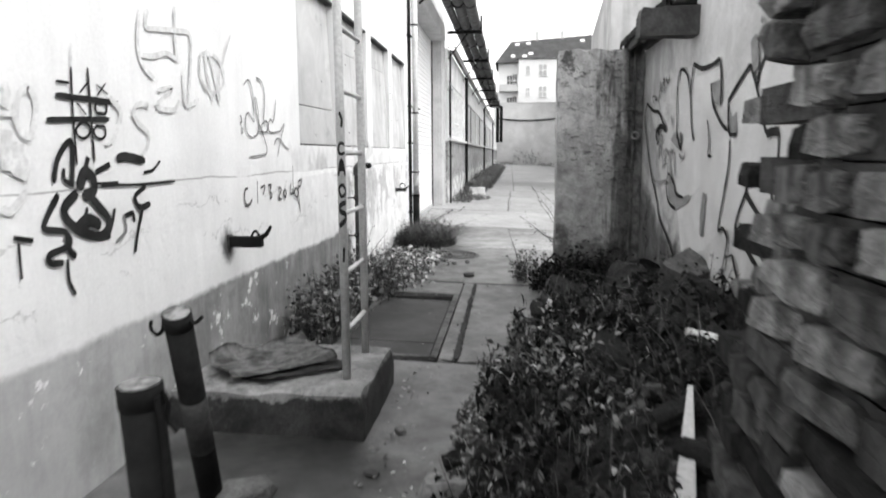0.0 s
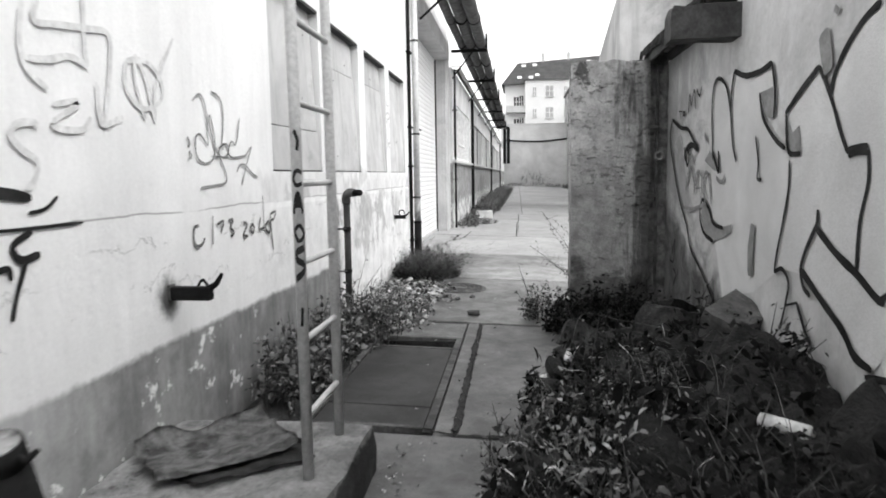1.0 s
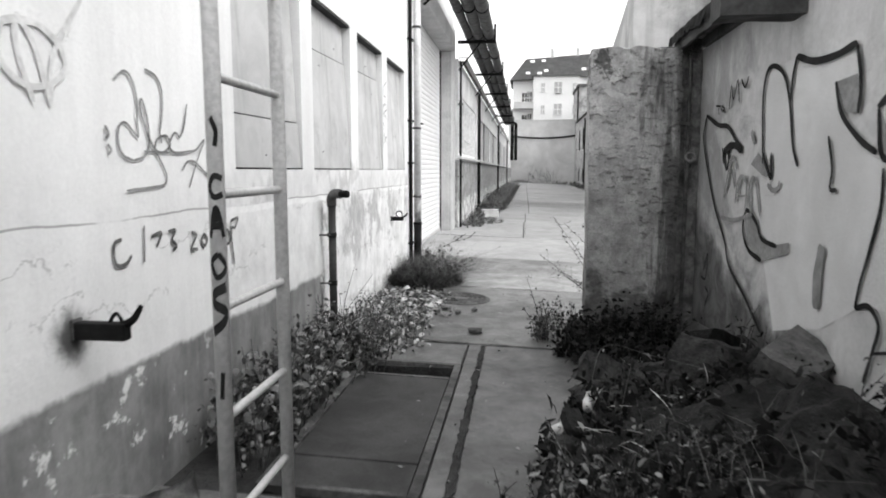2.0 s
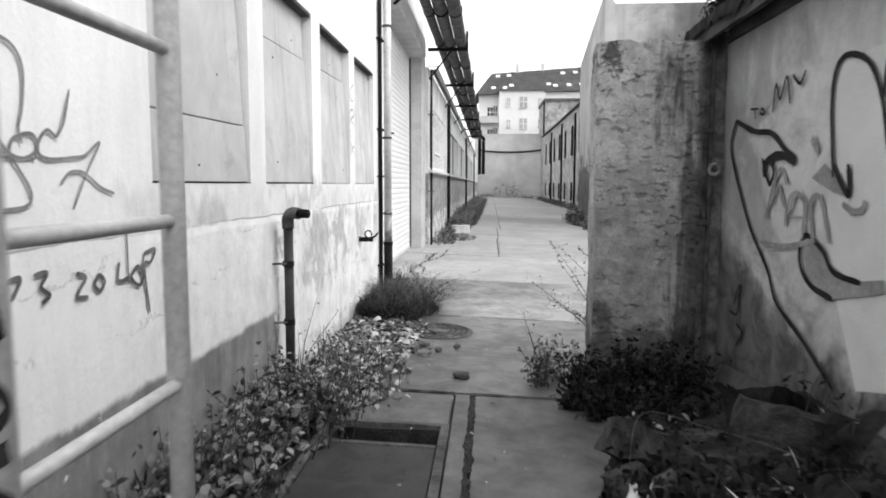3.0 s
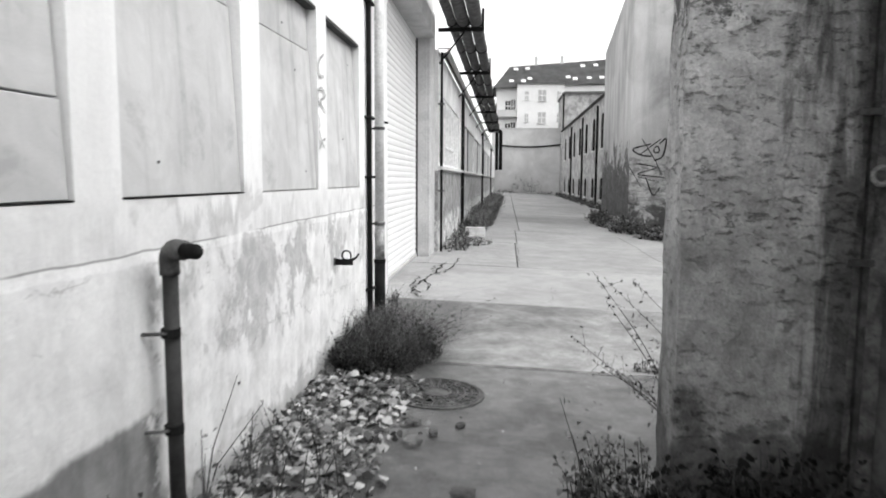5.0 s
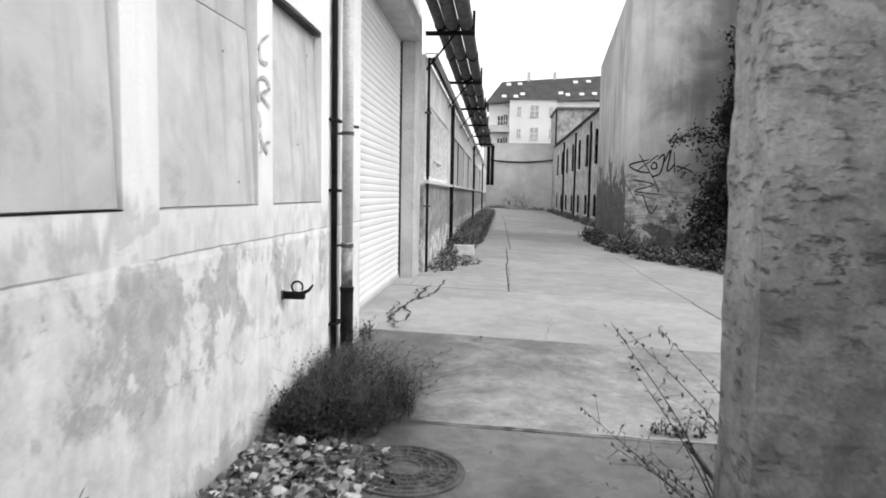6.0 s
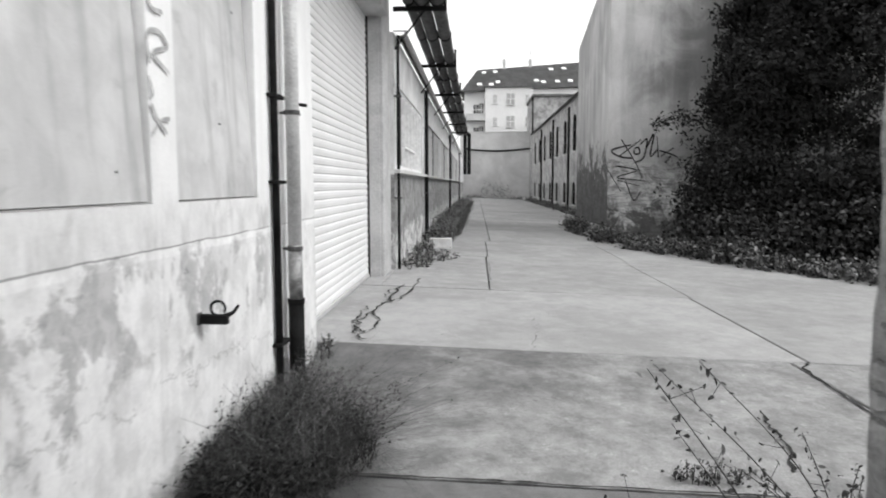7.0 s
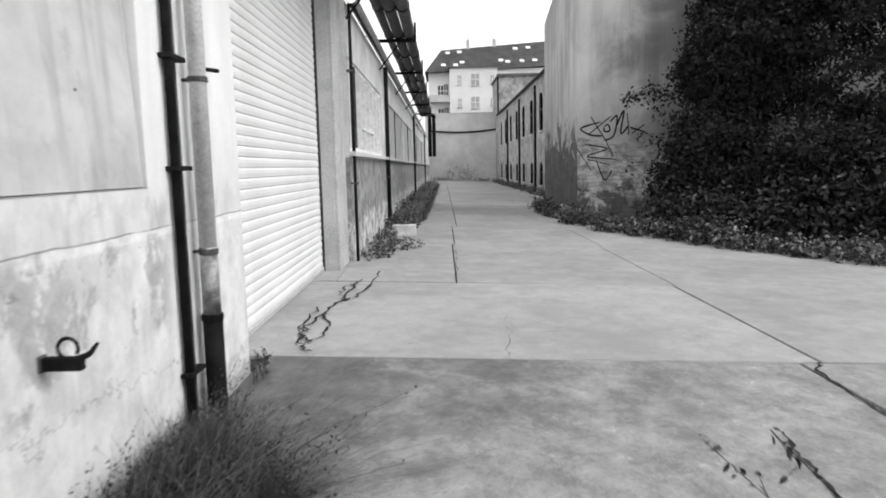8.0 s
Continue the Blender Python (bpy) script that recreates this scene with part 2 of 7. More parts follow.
BLOCK = rough_mat("rough_cast_concrete", 0.04, 0.14, 3, 45, 0.92, 0.7, 0.02, spots=0.4)


def block_mat():
    """Cast concrete with a bare pale top and dark sides, their shade painted in, ragged along the upper edge."""
    s = Shade("shaded_side_concrete_block")
    mid, fine = s.noise(4.0, 8, 0.7, 0.4), s.noise(60, 5, 0.7)
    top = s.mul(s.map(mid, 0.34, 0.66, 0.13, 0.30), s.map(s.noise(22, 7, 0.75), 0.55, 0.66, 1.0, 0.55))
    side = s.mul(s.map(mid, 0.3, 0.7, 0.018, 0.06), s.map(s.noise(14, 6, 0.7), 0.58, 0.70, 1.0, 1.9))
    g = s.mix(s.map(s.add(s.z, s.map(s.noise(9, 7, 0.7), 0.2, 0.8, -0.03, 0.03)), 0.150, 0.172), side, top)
    return s.done(s.mul(g, s.map(fine, 0.25, 0.75, 0.82, 1.15)), 0.92, s.add(fine, s.mul(mid, 0.7)), 0.7, 0.015, gloss=0.2)


BASE_BLOCK = block_mat()
BOARD = board_mat()
PALE_METAL = rough_mat("pale_painted_steel", 0.38, 0.48, 3, 60, 0.5, 0.2, 0.003, gloss=0.5, spots=0.1)
ZINC = rough_mat("pale_zinc_sheet", 0.52, 0.70, 4, 60, 0.45, 0.2, 0.003, gloss=0.5, spots=0.35)
BLACK_METAL = rough_mat("black_painted_steel", 0.006, 0.016, 6, 60, 0.8, 0.3, 0.004, gloss=0.10)
RUST = rough_mat("dark_rusty_iron", 0.05, 0.14, 9, 70, 0.75, 0.5, 0.004, metal=0.4)
GREY_METAL = rough_mat("grey_sheet_steel", 0.022, 0.05, 2.5, 60, 0.7, 0.25, 0.003, gloss=0.3, spots=0.3)
SHUTTER = rough_mat("white_shutter_enamel", 0.70, 0.80, 0.7, 80, 0.38, 0.08, 0.002, gloss=0.5)
FRAME_GREY = rough_mat("grey_painted_concrete", 0.36, 0.50, 1.6, 40, 0.8, 0.3, 0.01)
RUBBLE = rough_mat("dark_brick_rubble", 0.015, 0.06, 7, 60, 0.96, 0.8, 0.02, gloss=0.1, vary=0.6, spots=0.5)
BRICK = rough_mat("old_dark_brick", 0.05, 0.26, 13, 90, 0.96, 1.0, 0.03, gloss=0.1, vary=0.6, spots=0.6)
EDGE_STONE = rough_mat("broken_grey_concrete", 0.09, 0.24, 5, 70, 0.95, 0.7, 0.015, gloss=0.15)
MORTAR = rough_mat("crumbling_mortar", 0.02, 0.06, 9, 60, 0.95, 0.8, 0.02)
TAR = rough_mat("torn_tar_paper", 0.07, 0.30, 9, 120, 0.85, 0.6, 0.012, spots=0.45)
TIMBER = rough_mat("dark_weathered_timber", 0.03, 0.08, 4, 45, 0.85, 0.5, 0.01)
WHITE_WALL = rough_mat("white_facade_paint", 0.72, 0.82, 0.2, 10, 0.9, 0.1, 0.01)
ROOF = rough_mat("dark_roof_tiles", 0.10, 0.15, 0.8, 8, 0.85, 0.3, 0.02)
GLASS_DARK = rough_mat("dark_window_glass", 0.03, 0.05, 0.6, 10, 0.12, 0.02, 0.001, gloss=0.6)
GLASS_PALE = rough_mat("pale_dusty_glass", 0.24, 0.36, 0.5, 20, 0.3, 0.05, 0.001, gloss=0.6)
SPRAY_BLACK = rough_mat("black_spray_paint", 0.010, 0.03, 6, 40, 0.8, 0.1, 0.002, gloss=0.12)
SPRAY_GREY = rough_mat("faded_grey_spray_paint", 0.56, 0.70, 5, 40, 0.8, 0.1, 0.002)
SPRAY_WHITE = rough_mat("white_spray_paint", 0.50, 0.64, 1.2, 160, 0.75, 0.05, 0.002)
SPRAY_FAINT = rough_mat("worn_grey_spray_paint", 0.28, 0.50, 9, 40, 0.8, 0.1, 0.002)
SPRAY_TAG = rough_mat("thin_dark_spray_paint", 0.05, 0.16, 7, 40, 0.8, 0.1, 0.002)
SPRAY_MID = rough_mat("grey_spray_paint", 0.16, 0.28, 4, 40, 0.75, 0.1, 0.002)
WEED = leaf_mat("weed_leaves", 0.022, 0.24, 0.65, 2.0)
DRY = leaf_mat("dry_leaves", 0.06, 0.50, 0.85, 1.7)
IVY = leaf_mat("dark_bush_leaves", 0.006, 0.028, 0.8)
GRASS = leaf_mat("grass_blades", 0.04, 0.19, 0.7)
# near-black leaf colour for the heap, the undergrowth and the tuft's core
BLACK_LEAF = leaf_mat("near_black_leaves", 0.003, 0.045, 0.95, 6.0)
DULL_LEAF = leaf_mat("dull_weed_leaves", 0.035, 0.30, 0.8, 1.6)
STEM = rough_mat("brown_stems", 0.03, 0.08, 8, 60)


# ---- building helpers ----
def thing(name, label="", category="", group="", kind="", at=(0, 0, 0)):
    ob = new(name)
    ob.empty_display_size = 0.1
    ob.location = at
    return tagged(ob, label, category, group, kind)


def finish(bm, material, name="mesh", smooth=False):
    me = bpy.data.meshes.new(name)
    bm.normal_update()
    bm.to_mesh(me)
    bm.free()
    me.materials.append(material)
    if smooth:
        me.polygons.foreach_set("use_smooth", [True] * len(me.polygons))
    return me


def part(name, bm, material, parent=None, label="", smooth=False):
    """Links a bmesh as one mesh object; its places are in the world, whatever the parent's place."""
    ob = new(name, bm if isinstance(bm, bpy.types.Mesh) else finish(bm, material, name, smooth))
    if parent is not None:
        ob.parent = parent
        up, off = parent, Vector()
        while up is not None:
            off += up.location
            up = up.parent
        ob.location = -off
    if label:
        ob["label"] = label
    return ob


def box(bm, x0, x1, y0, y1, z0, z1, bevel=0.0, turn=None):
    made = bmesh.ops.create_cube(bm, size=1.0)["verts"]
    m = Matrix.LocRotScale(((x0 + x1) / 2, (y0 + y1) / 2, (z0 + z1) / 2), None, (x1 - x0, y1 - y0, z1 - z0))
    if turn is not None:
        c = Matrix.Translation(((x0 + x1) / 2, (y0 + y1) / 2, (z0 + z1) / 2))
        m = c @ turn @ c.inverted() @ m
    bmesh.ops.transform(bm, matrix=m, verts=made)
    if bevel:
        edges = list({e for v in made for e in v.link_edges})
        bmesh.ops.bevel(bm, geom=edges, offset=bevel, segments=1, affect="EDGES", profile=0.6)
    return bm


def boxes(*args, bevel=0.0):
    bm = bmesh.new()
    for a in args:
        box(bm, *a, bevel=bevel)
    return bm


def tube(bm, pts, r, seg=10):
    """A round bar along the points; r is one radius or one a point."""
    pts = [Vector(p) for p in pts]
    radii = r if isinstance(r, (list, tuple)) else [r] * len(pts)
    rings, side = [], None
    for i, p in enumerate(pts):
        way = (pts[min(i + 1, len(pts) - 1)] - pts[max(i - 1, 0)]).normalized()
        if side is None:
            side = way.orthogonal().normalized()
        side = (side - way * side.dot(way)).normalized()
        other = way.cross(side)
        rings.append([bm.verts.new(p + radii[i] * (math.cos(a) * side + math.sin(a) * other)) for a in (2 * math.pi * k / seg for k in range(seg))])
    for a, b in zip(rings, rings[1:]):
        for k in range(seg):
            bm.faces.new((a[k], a[(k + 1) % seg], b[(k + 1) % seg], b[k]))
    bm.faces.new(rings[0][::-1]), bm.faces.new(rings[-1])
    return bm


def tubes(*bars, seg=10):
    bm = bmesh.new()
    for pts, r in bars:
        tube(bm, pts, r, seg)
    return bm


def spline(pts, steps=8):
    """A smooth line through the points."""
    pts = [Vector(p) for p in pts]
    ext = [pts[0] * 2 - pts[1], *pts, pts[-1] * 2 - pts[-2]]
    out = []
    for i in range(1, len(ext) - 2):
        p0, p1, p2, p3 = ext[i - 1 : i + 3]
        for k in range(steps):
            t = k / steps
            out.append(0.5 * (2 * p1 + (p2 - p0) * t + (2 * p0 - 5 * p1 + 4 * p2 - p3) * t * t + (3 * p1 - p0 - 3 * p2 + p3) * t**3))
    return out + [pts[-1]]


def ground_z(x):
    """The yard falls gently away from the long wall."""
    return -0.0373 * max(0.0, min(x, 12.0))


def slab_mesh(bm, x0, x1, y0, y1, thick=0.12, lift=0.0, inset=0.008):
    x0, x1, y0, y1 = x0 + inset, x1 - inset, y0 + inset, y1 - inset
    z = lambda x, up: ground_z(x) + (lift if up else -thick)
    v = [bm.verts.new((x, y, z(x, up))) for up in (0, 1) for x, y in ((x0, y0), (x1, y0), (x1, y1), (x0, y1))]
    for f in ((3, 2, 1, 0), (4, 5, 6, 7), (0, 1, 5, 4), (1, 2, 6, 5), (2, 3, 7, 6), (3, 0, 4, 7)):
        bm.faces.new([v[i] for i in f])
    top = [e for e in bm.edges if all(w.co.z > ground_z(w.co.x) + lift - 0.01 for w in e.verts)]
    bmesh.ops.bevel(bm, geom=top, offset=0.008, segments=1, affect="EDGES")
    return bm


# ---- ground ----
bm = bmesh.new()
_xs, _ys = (-400, -60, -6, 0, 0.50, 1.09, 4.5, 12, 60, 400), (-400, -60, -4, 6.64, 6.93, 20, 60, 130, 300, 900)
_grid = [[bm.verts.new((x, y, ground_z(x) - 0.035)) for y in _ys] for x in _xs]
for i in range(len(_xs) - 1):
    for j in range(len(_ys) - 1):
        if (_xs[i], _ys[j]) != (0.50, 6.64):   # the open pit under the hatch
            bm.faces.new((_grid[i][j], _grid[i + 1][j], _grid[i + 1][j + 1], _grid[i][j + 1]))
ground = part("ground", bm, DIRT)
tagged(ground, "dark bare soil under the yard's concrete slabs", "ground", kind="structure")

# ---- the long building beside the yard ----
WINDOWS = ((5.83, 6.975), (7.245, 8.37), (8.64, 9.775), (10.03, 11.165))
SILL, HEAD, LEFT_TOP = 1.368, 2.655, 4.75
bm = boxes((-0.35, 0, -8, 12.65, -0.3, SILL), (-0.35, 0, -8, 12.65, HEAD, LEFT_TOP))
_prev = -8.0
for y0, y1 in WINDOWS + ((12.65, None),):
    box(bm, -0.35, 0, _prev, y0, SILL, HEAD)
    _prev = y1
wall_left = part("wall_west", bm, WHITE_PLASTER)
tagged(wall_left, "stained white plaster wall with a dark flaking plinth", "wall", kind="structure")

DOOR_Y0, DOOR_Y1, DOOR_TOP, DOOR_X = 12.65, 17.48, 3.98, -0.33
bm = boxes((-0.6, -0.062, DOOR_Y1, 18.355, -0.3, 4.6), (-0.6, 0.03, 12.66, DOOR_Y1, DOOR_TOP, DOOR_TOP + 0.34), bevel=0.012)
box(bm, -0.30, -0.12, DOOR_Y1 - 0.03, DOOR_Y1 + 0.02, 0, DOOR_TOP)
door_frame = part("trim", bm, FRAME_GREY)
tagged(door_frame, "grey concrete door surround with pier and lintel", "door frame", kind="structure")
wall_over = part("wall_west_over_door", boxes((-0.35, 0, 12.652, 17.478, DOOR_TOP + 0.342, LEFT_TOP)), WHITE_PLASTER)
tagged(wall_over, "white plaster wall strip over the shutter door", "wall", kind="structure")


def far_plaster():
    """Pale paint above the ledge, rough grey render below it, a flaking light foot."""
    s = Shade("banded_workshop_plaster")
    mid, fine = s.noise(3.2, 7, 0.7, 0.8), s.noise(40, 4)
    pale = s.map(s.noise(0.9, 6, 0.65, 0.5), 0.3, 0.7, 0.52, 0.76)
    grey = s.map(mid, 0.35, 0.65, 0.16, 0.36)
    foot = s.map(mid, 0.40, 0.60, 0.24, 0.66)
    g = s.mix(s.map(s.add(s.z, s.map(s.noise(1.4, 5, 0.6, 0.6), 0.2, 0.8, -0.25, 0.25)), 0.56, 0.62), foot, grey)
    g = s.mix(s.map(s.z, 1.60, 1.62), g, pale)
    return s.done(s.mul(g, s.map(fine, 0.25, 0.75, 0.88, 1.1)), 0.92, s.add(mid, s.mul(fine, 0.4)), 0.6, 0.025, gloss=0.2)


FAR_PLASTER = far_plaster()
FAR_X = 0.0
far_wins = [(18.50, 24.3), (25.7, 32.8), (33.5, 40.8), (42.3, 50.4), (51.2, 60.2)]
FAR_SILL, FAR_HEAD, FAR_TOP = 1.72, 3.16, 3.95
bm = boxes((-0.35, FAR_X, 18.36, 82, -0.3, FAR_SILL), (-0.35, FAR_X, 18.36, 82, FAR_HEAD, FAR_TOP))
_prev = 18.36
for y0, y1 in far_wins + [(82, None)]:
    box(bm, -0.35, FAR_X, _prev, y0, FAR_SILL, FAR_HEAD)
    _prev = y1
wall_far = part("wall_west_far", bm, FAR_PLASTER)
tagged(wall_far, "banded grey plaster workshop wall along the yard", "wall", kind="structure")

# ---- low wall, pillar and lean-to on the other side ----
RIGHT_X = 2.99
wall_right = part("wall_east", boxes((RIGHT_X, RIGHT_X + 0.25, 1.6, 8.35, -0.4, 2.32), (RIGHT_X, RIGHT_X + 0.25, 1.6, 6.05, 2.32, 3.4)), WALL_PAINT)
tagged(wall_right, "pale grey wall covered with a black outlined mural", "wall", kind="structure")

# ---- end wall ----
end_wall = part("wall_north", boxes((-0.35, 7.27, 82, 82.4, -0.6, 7.05), (-0.35, 7.27, 81.95, 82.45, 7.052, 7.15)), PALE_PLASTER)
tagged(end_wall, "tall pale rendered boundary wall closing the yard", "wall", kind="structure")

# ---- the lean-to: roof, brick stub, pillar ----
def rough_block(x0, x1, y0, y1, z0, z1, cell=0.06, amount=0.012, seed=0, top_wear=0.05):
    """A block of masonry with an uneven surface and a worn top edge."""
    bm = box(bmesh.new(), x0, x1, y0, y1, z0, z1)
    for axis, (a, b) in enumerate(((x0, x1), (y0, y1), (z0, z1))):
        n = max(1, int((b - a) / cell))
        for k in range(1, n):
            co, no = [0, 0, 0], [0, 0, 0]
            co[axis], no[axis] = a + (b - a) * k / n, 1
            bmesh.ops.bisect_plane(bm, geom=bm.verts[:] + bm.edges[:] + bm.faces[:], plane_co=co, plane_no=no)
    mid = Vector(((x0 + x1) / 2, (y0 + y1) / 2, (z0 + z1) / 2))
    for v in bm.verts:
        p = v.co + Vector((seed * 7.1, 0, 0))
        v.co += Vector(noise.noise_vector(p * 5.0)) * amount + Vector(noise.noise_vector(p * 17.0)) * amount * 0.5
        if v.co.z > z1 - 0.05:
            v.co.z -= top_wear * max(0.0, noise.noise(Vector((p.x * 6, p.y * 6, seed)))) * 1.5
            v.co.x += 0.015 * (1 if v.co.x < mid.x else -1)
    return bm


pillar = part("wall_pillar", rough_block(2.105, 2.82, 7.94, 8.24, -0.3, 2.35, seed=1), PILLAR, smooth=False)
tagged(pillar, "eroded grey rendered masonry pillar with a worn top", "pillar", kind="structure")
wall_return = part("wall_return", rough_block(2.823, 2.988, 8.0, 8.35, -0.3, 2.41, seed=2, amount=0.008), rough_mat("dark_joint_render", 0.04, 0.20, 6, 40, 0.9, 0.7, 0.02, spots=0.4))
tagged(wall_return, "dark rendered joint between pillar and mural wall", "wall", kind="structure")
wall_shed = part("wall_shed_back", boxes((3.245, 5.6, 8.1, 8.35, -0.5, 2.3), (5.602, 5.85, 1.8, 8.35, -0.5, 2.3), (3.0, 5.6, 1.352, 1.598, -0.5, 2.3)), GREY_PLASTER)
tagged(wall_shed, "plain grey plaster walls closing the lean-to", "wall", kind="structure")

post = thing("steel_post", "rusty steel gate post with an eye ring", "post", at=(2.9, 7.97, 0))
part("upright", boxes((2.878, 2.905, 7.97, 8.01, -0.1, 2.28), bevel=0.004), RUST, post)
bm = bmesh.new()
tube(bm, [(2.905 + 0.035 * math.cos(a), 7.93, 1.47 + 0.035 * math.sin(a)) for a in (2 * math.pi * k / 16 for k in range(17))], 0.012, 8)
part("ring", bm, rough_mat("dull_painted_iron", 0.14, 0.28, 14, 60), post, "dull grey eye ring", True)
part("hinge", boxes((2.80, 2.90, 7.925, 7.953, 1.09, 1.12), bevel=0.003), RUST, post)
part("hinge", boxes((2.80, 2.90, 7.925, 7.953, 1.72, 1.75), bevel=0.003), RUST, post)

shed_roof = thing("lean_to_roof", "dark tarred lean-to roof with timber edge", "roof", at=(4.3, 5, 2.4))
bm = bmesh.new()
_rx = (2.83, 3.3, 4.2, 5.95)
_rows = [[bm.verts.new((x, y, 2.40 + 0.06 * (x - 2.74) + (0.02 if x > 3 else 0.05) * noise.noise(Vector((x * 3, y * 2.6, 0))) + dz)) for x in _rx] for dz in (0, 0.05) for y in np.linspace(6.06, 8.2, 26)]
for base in (0, 26):
    for j in range(25):
        for i in range(3):
            bm.faces.new((_rows[base + j][i], _rows[base + j][i + 1], _rows[base + j + 1][i + 1], _rows[base + j + 1][i]))
for j in range(25):
    bm.faces.new((_rows[j][0], _rows[j + 1][0], _rows[26 + j + 1][0], _rows[26 + j][0]))
for i in range(3):
    bm.faces.new((_rows[0][i], _rows[0][i + 1], _rows[26][i + 1], _rows[26][i])), bm.faces.new((_rows[25][i], _rows[25][i + 1], _rows[51][i + 1], _rows[51][i]))
part("tar_felt", bm, TAR, shed_roof)
part("back_roof", boxes((3.245, 5.95, 1.3, 6.05, 2.32, 2.40)), TAR, shed_roof)
part("edge_board", rough_block(2.80, 2.827, 6.17, 8.2, 2.32, 2.46, cell=0.07, amount=0.010, seed=13, top_wear=0.03), TIMBER, shed_roof)
bm, _strip = bmesh.new(), []
for y in np.linspace(6.1, 8.3, 110):
    drop = 0.07 + 0.05 * noise.noise(Vector((y * 5, 1, 0))) + 0.04 * noise.noise(Vector((y * 17, 2, 0)))
    out = 0.012 * noise.noise(Vector((y * 7, 3, 0)))
    _strip.append([bm.verts.new(q) for q in ((2.90, y, 2.475), (2.785 + out, y, 2.470), (2.778 + out, y, 2.43), (2.772 + 2 * out, y, 2.45 - drop))])
for a, b in zip(_strip, _strip[1:]):
    for k in range(3):
        bm.faces.new((a[k], a[k + 1], b[k + 1], b[k]))
bmesh.ops.solidify(bm, geom=bm.faces[:], thickness=0.006)
part("torn_felt_edge", bm, rough_mat("dark_torn_felt", 0.012, 0.05, 9, 80, 0.9, 0.5, 0.01), shed_roof, "ragged felt hanging over the eave")
part("beam", rough_block(2.565, 3.05, 5.95, 6.16, 2.15, 2.36, cell=0.05, amount=0.008, seed=15, top_wear=0.02), TIMBER, shed_roof, "dark sawn beam end jutting out")
part("wall_plate", boxes((2.96, 3.26, 6.17, 7.93, 2.322, 2.40), bevel=0.006), TIMBER, shed_roof)

# the mural and the scrawls are thin coats of paint on their walls
def _lay(wall):
    if wall is wall_right:
        return lambda u, v, d: Vector((RIGHT_X - d, min(u - 0.055, 7.92), v))
    if wall is wall_left:
        return lambda u, v, d: Vector((d, u, v))
    return lambda u, v, d: Vector((u, 28.0 - d, v))


COATS, FILLS = [0], [0]


def spray(wall, material, width, pts):
    """One stroke of paint, smooth through the points, a little uneven in width."""
    lay, line = _lay(wall), spline([(u, v, 0) for u, v in pts], 6) if len(pts) > 2 else [Vector((*p, 0)) for p in pts]
    bm, pairs = bmesh.new(), []
    COATS[0] += 1
    depth = (0.0130 if wall is wall_right else 0.0045) + 0.00004 * COATS[0]   # each stroke lies over the one before
    for i, p in enumerate(line):
        way = line[min(i + 1, len(line) - 1)] - line[max(i - 1, 0)]
        way = way.normalized() if way.length else Vector((1, 0, 0))
        w = width * (0.5 + 0.12 * noise.noise(p * 9)) * (0.6 if i in (0, len(line) - 1) else 1)
        off = Vector((-way.y, way.x, 0)) * w
        pairs.append([bm.verts.new(lay((p + s * off).x, (p + s * off).y, depth)) for s in (1, -1)])
    for a, b in zip(pairs, pairs[1:]):
        bm.faces.new((a[0], a[1], b[1], b[0]))
    return part("graffiti_stroke", bm, material, wall)


def fill(wall, material, _width, pts):
    """A flat area of paint with an outline through the points."""
    lay, bm = _lay(wall), bmesh.new()
    FILLS[0] += 1
    depth = min(0.010, 0.003 * FILLS[0]) if material is SPRAY_WHITE else 0.0105
    f = bm.faces.new([bm.verts.new(lay(u, v, depth)) for u, v in pts])
    f.normal_update()
    bmesh.ops.triangulate(bm, faces=[f], ngon_method="EAR_CLIP")
    return part("graffiti_fill", bm, material, wall)


# ---- shuttered door ----
shutter = thing("roller_shutter", "white enamelled roller shutter door, closed, of narrow slats", "door", at=(DOOR_X, 15, 0))
slat = bmesh.new()
prof = [(0.0, 0.0), (0.012, 0.012), (0.017, 0.045), (0.014, 0.075), (0.004, 0.092), (0.0, 0.094)]
ends = [[slat.verts.new((x, y, z)) for x, z in prof] for y in (DOOR_Y0 - 0.05, DOOR_Y1 - 0.002)]
for k in range(len(prof) - 1):
    slat.faces.new((ends[0][k], ends[1][k], ends[1][k + 1], ends[0][k + 1]))
SLAT = finish(slat, SHUTTER, "slat")
for k in range(42):
    ob = new("slat", SLAT)
    ob.parent, ob.location = shutter, (0, -15, 0.05 + 0.0945 * k)
part("backing", boxes((DOOR_X - 0.06, DOOR_X - 0.004, DOOR_Y0 - 0.05, DOOR_Y1 + 0.02, -0.05, 4.05)), SHUTTER, shutter)
part("bottom_rail", boxes((DOOR_X - 0.002, DOOR_X + 0.035, DOOR_Y0 - 0.05, DOOR_Y1 - 0.035, 0.0, 0.06), bevel=0.006), PALE_METAL, shutter, "pale steel bottom rail")
part("guide_rail", boxes((DOOR_X - 0.002, DOOR_X + 0.028, DOOR_Y1 - 0.035, DOOR_Y1 - 0.031, 0, 3.98), (DOOR_X + 0.02, DOOR_X + 0.05, DOOR_Y1 - 0.031, DOOR_Y1 - 0.002, 0.0, 3.98)), GREY_METAL, shutter, "grey steel guide rail")

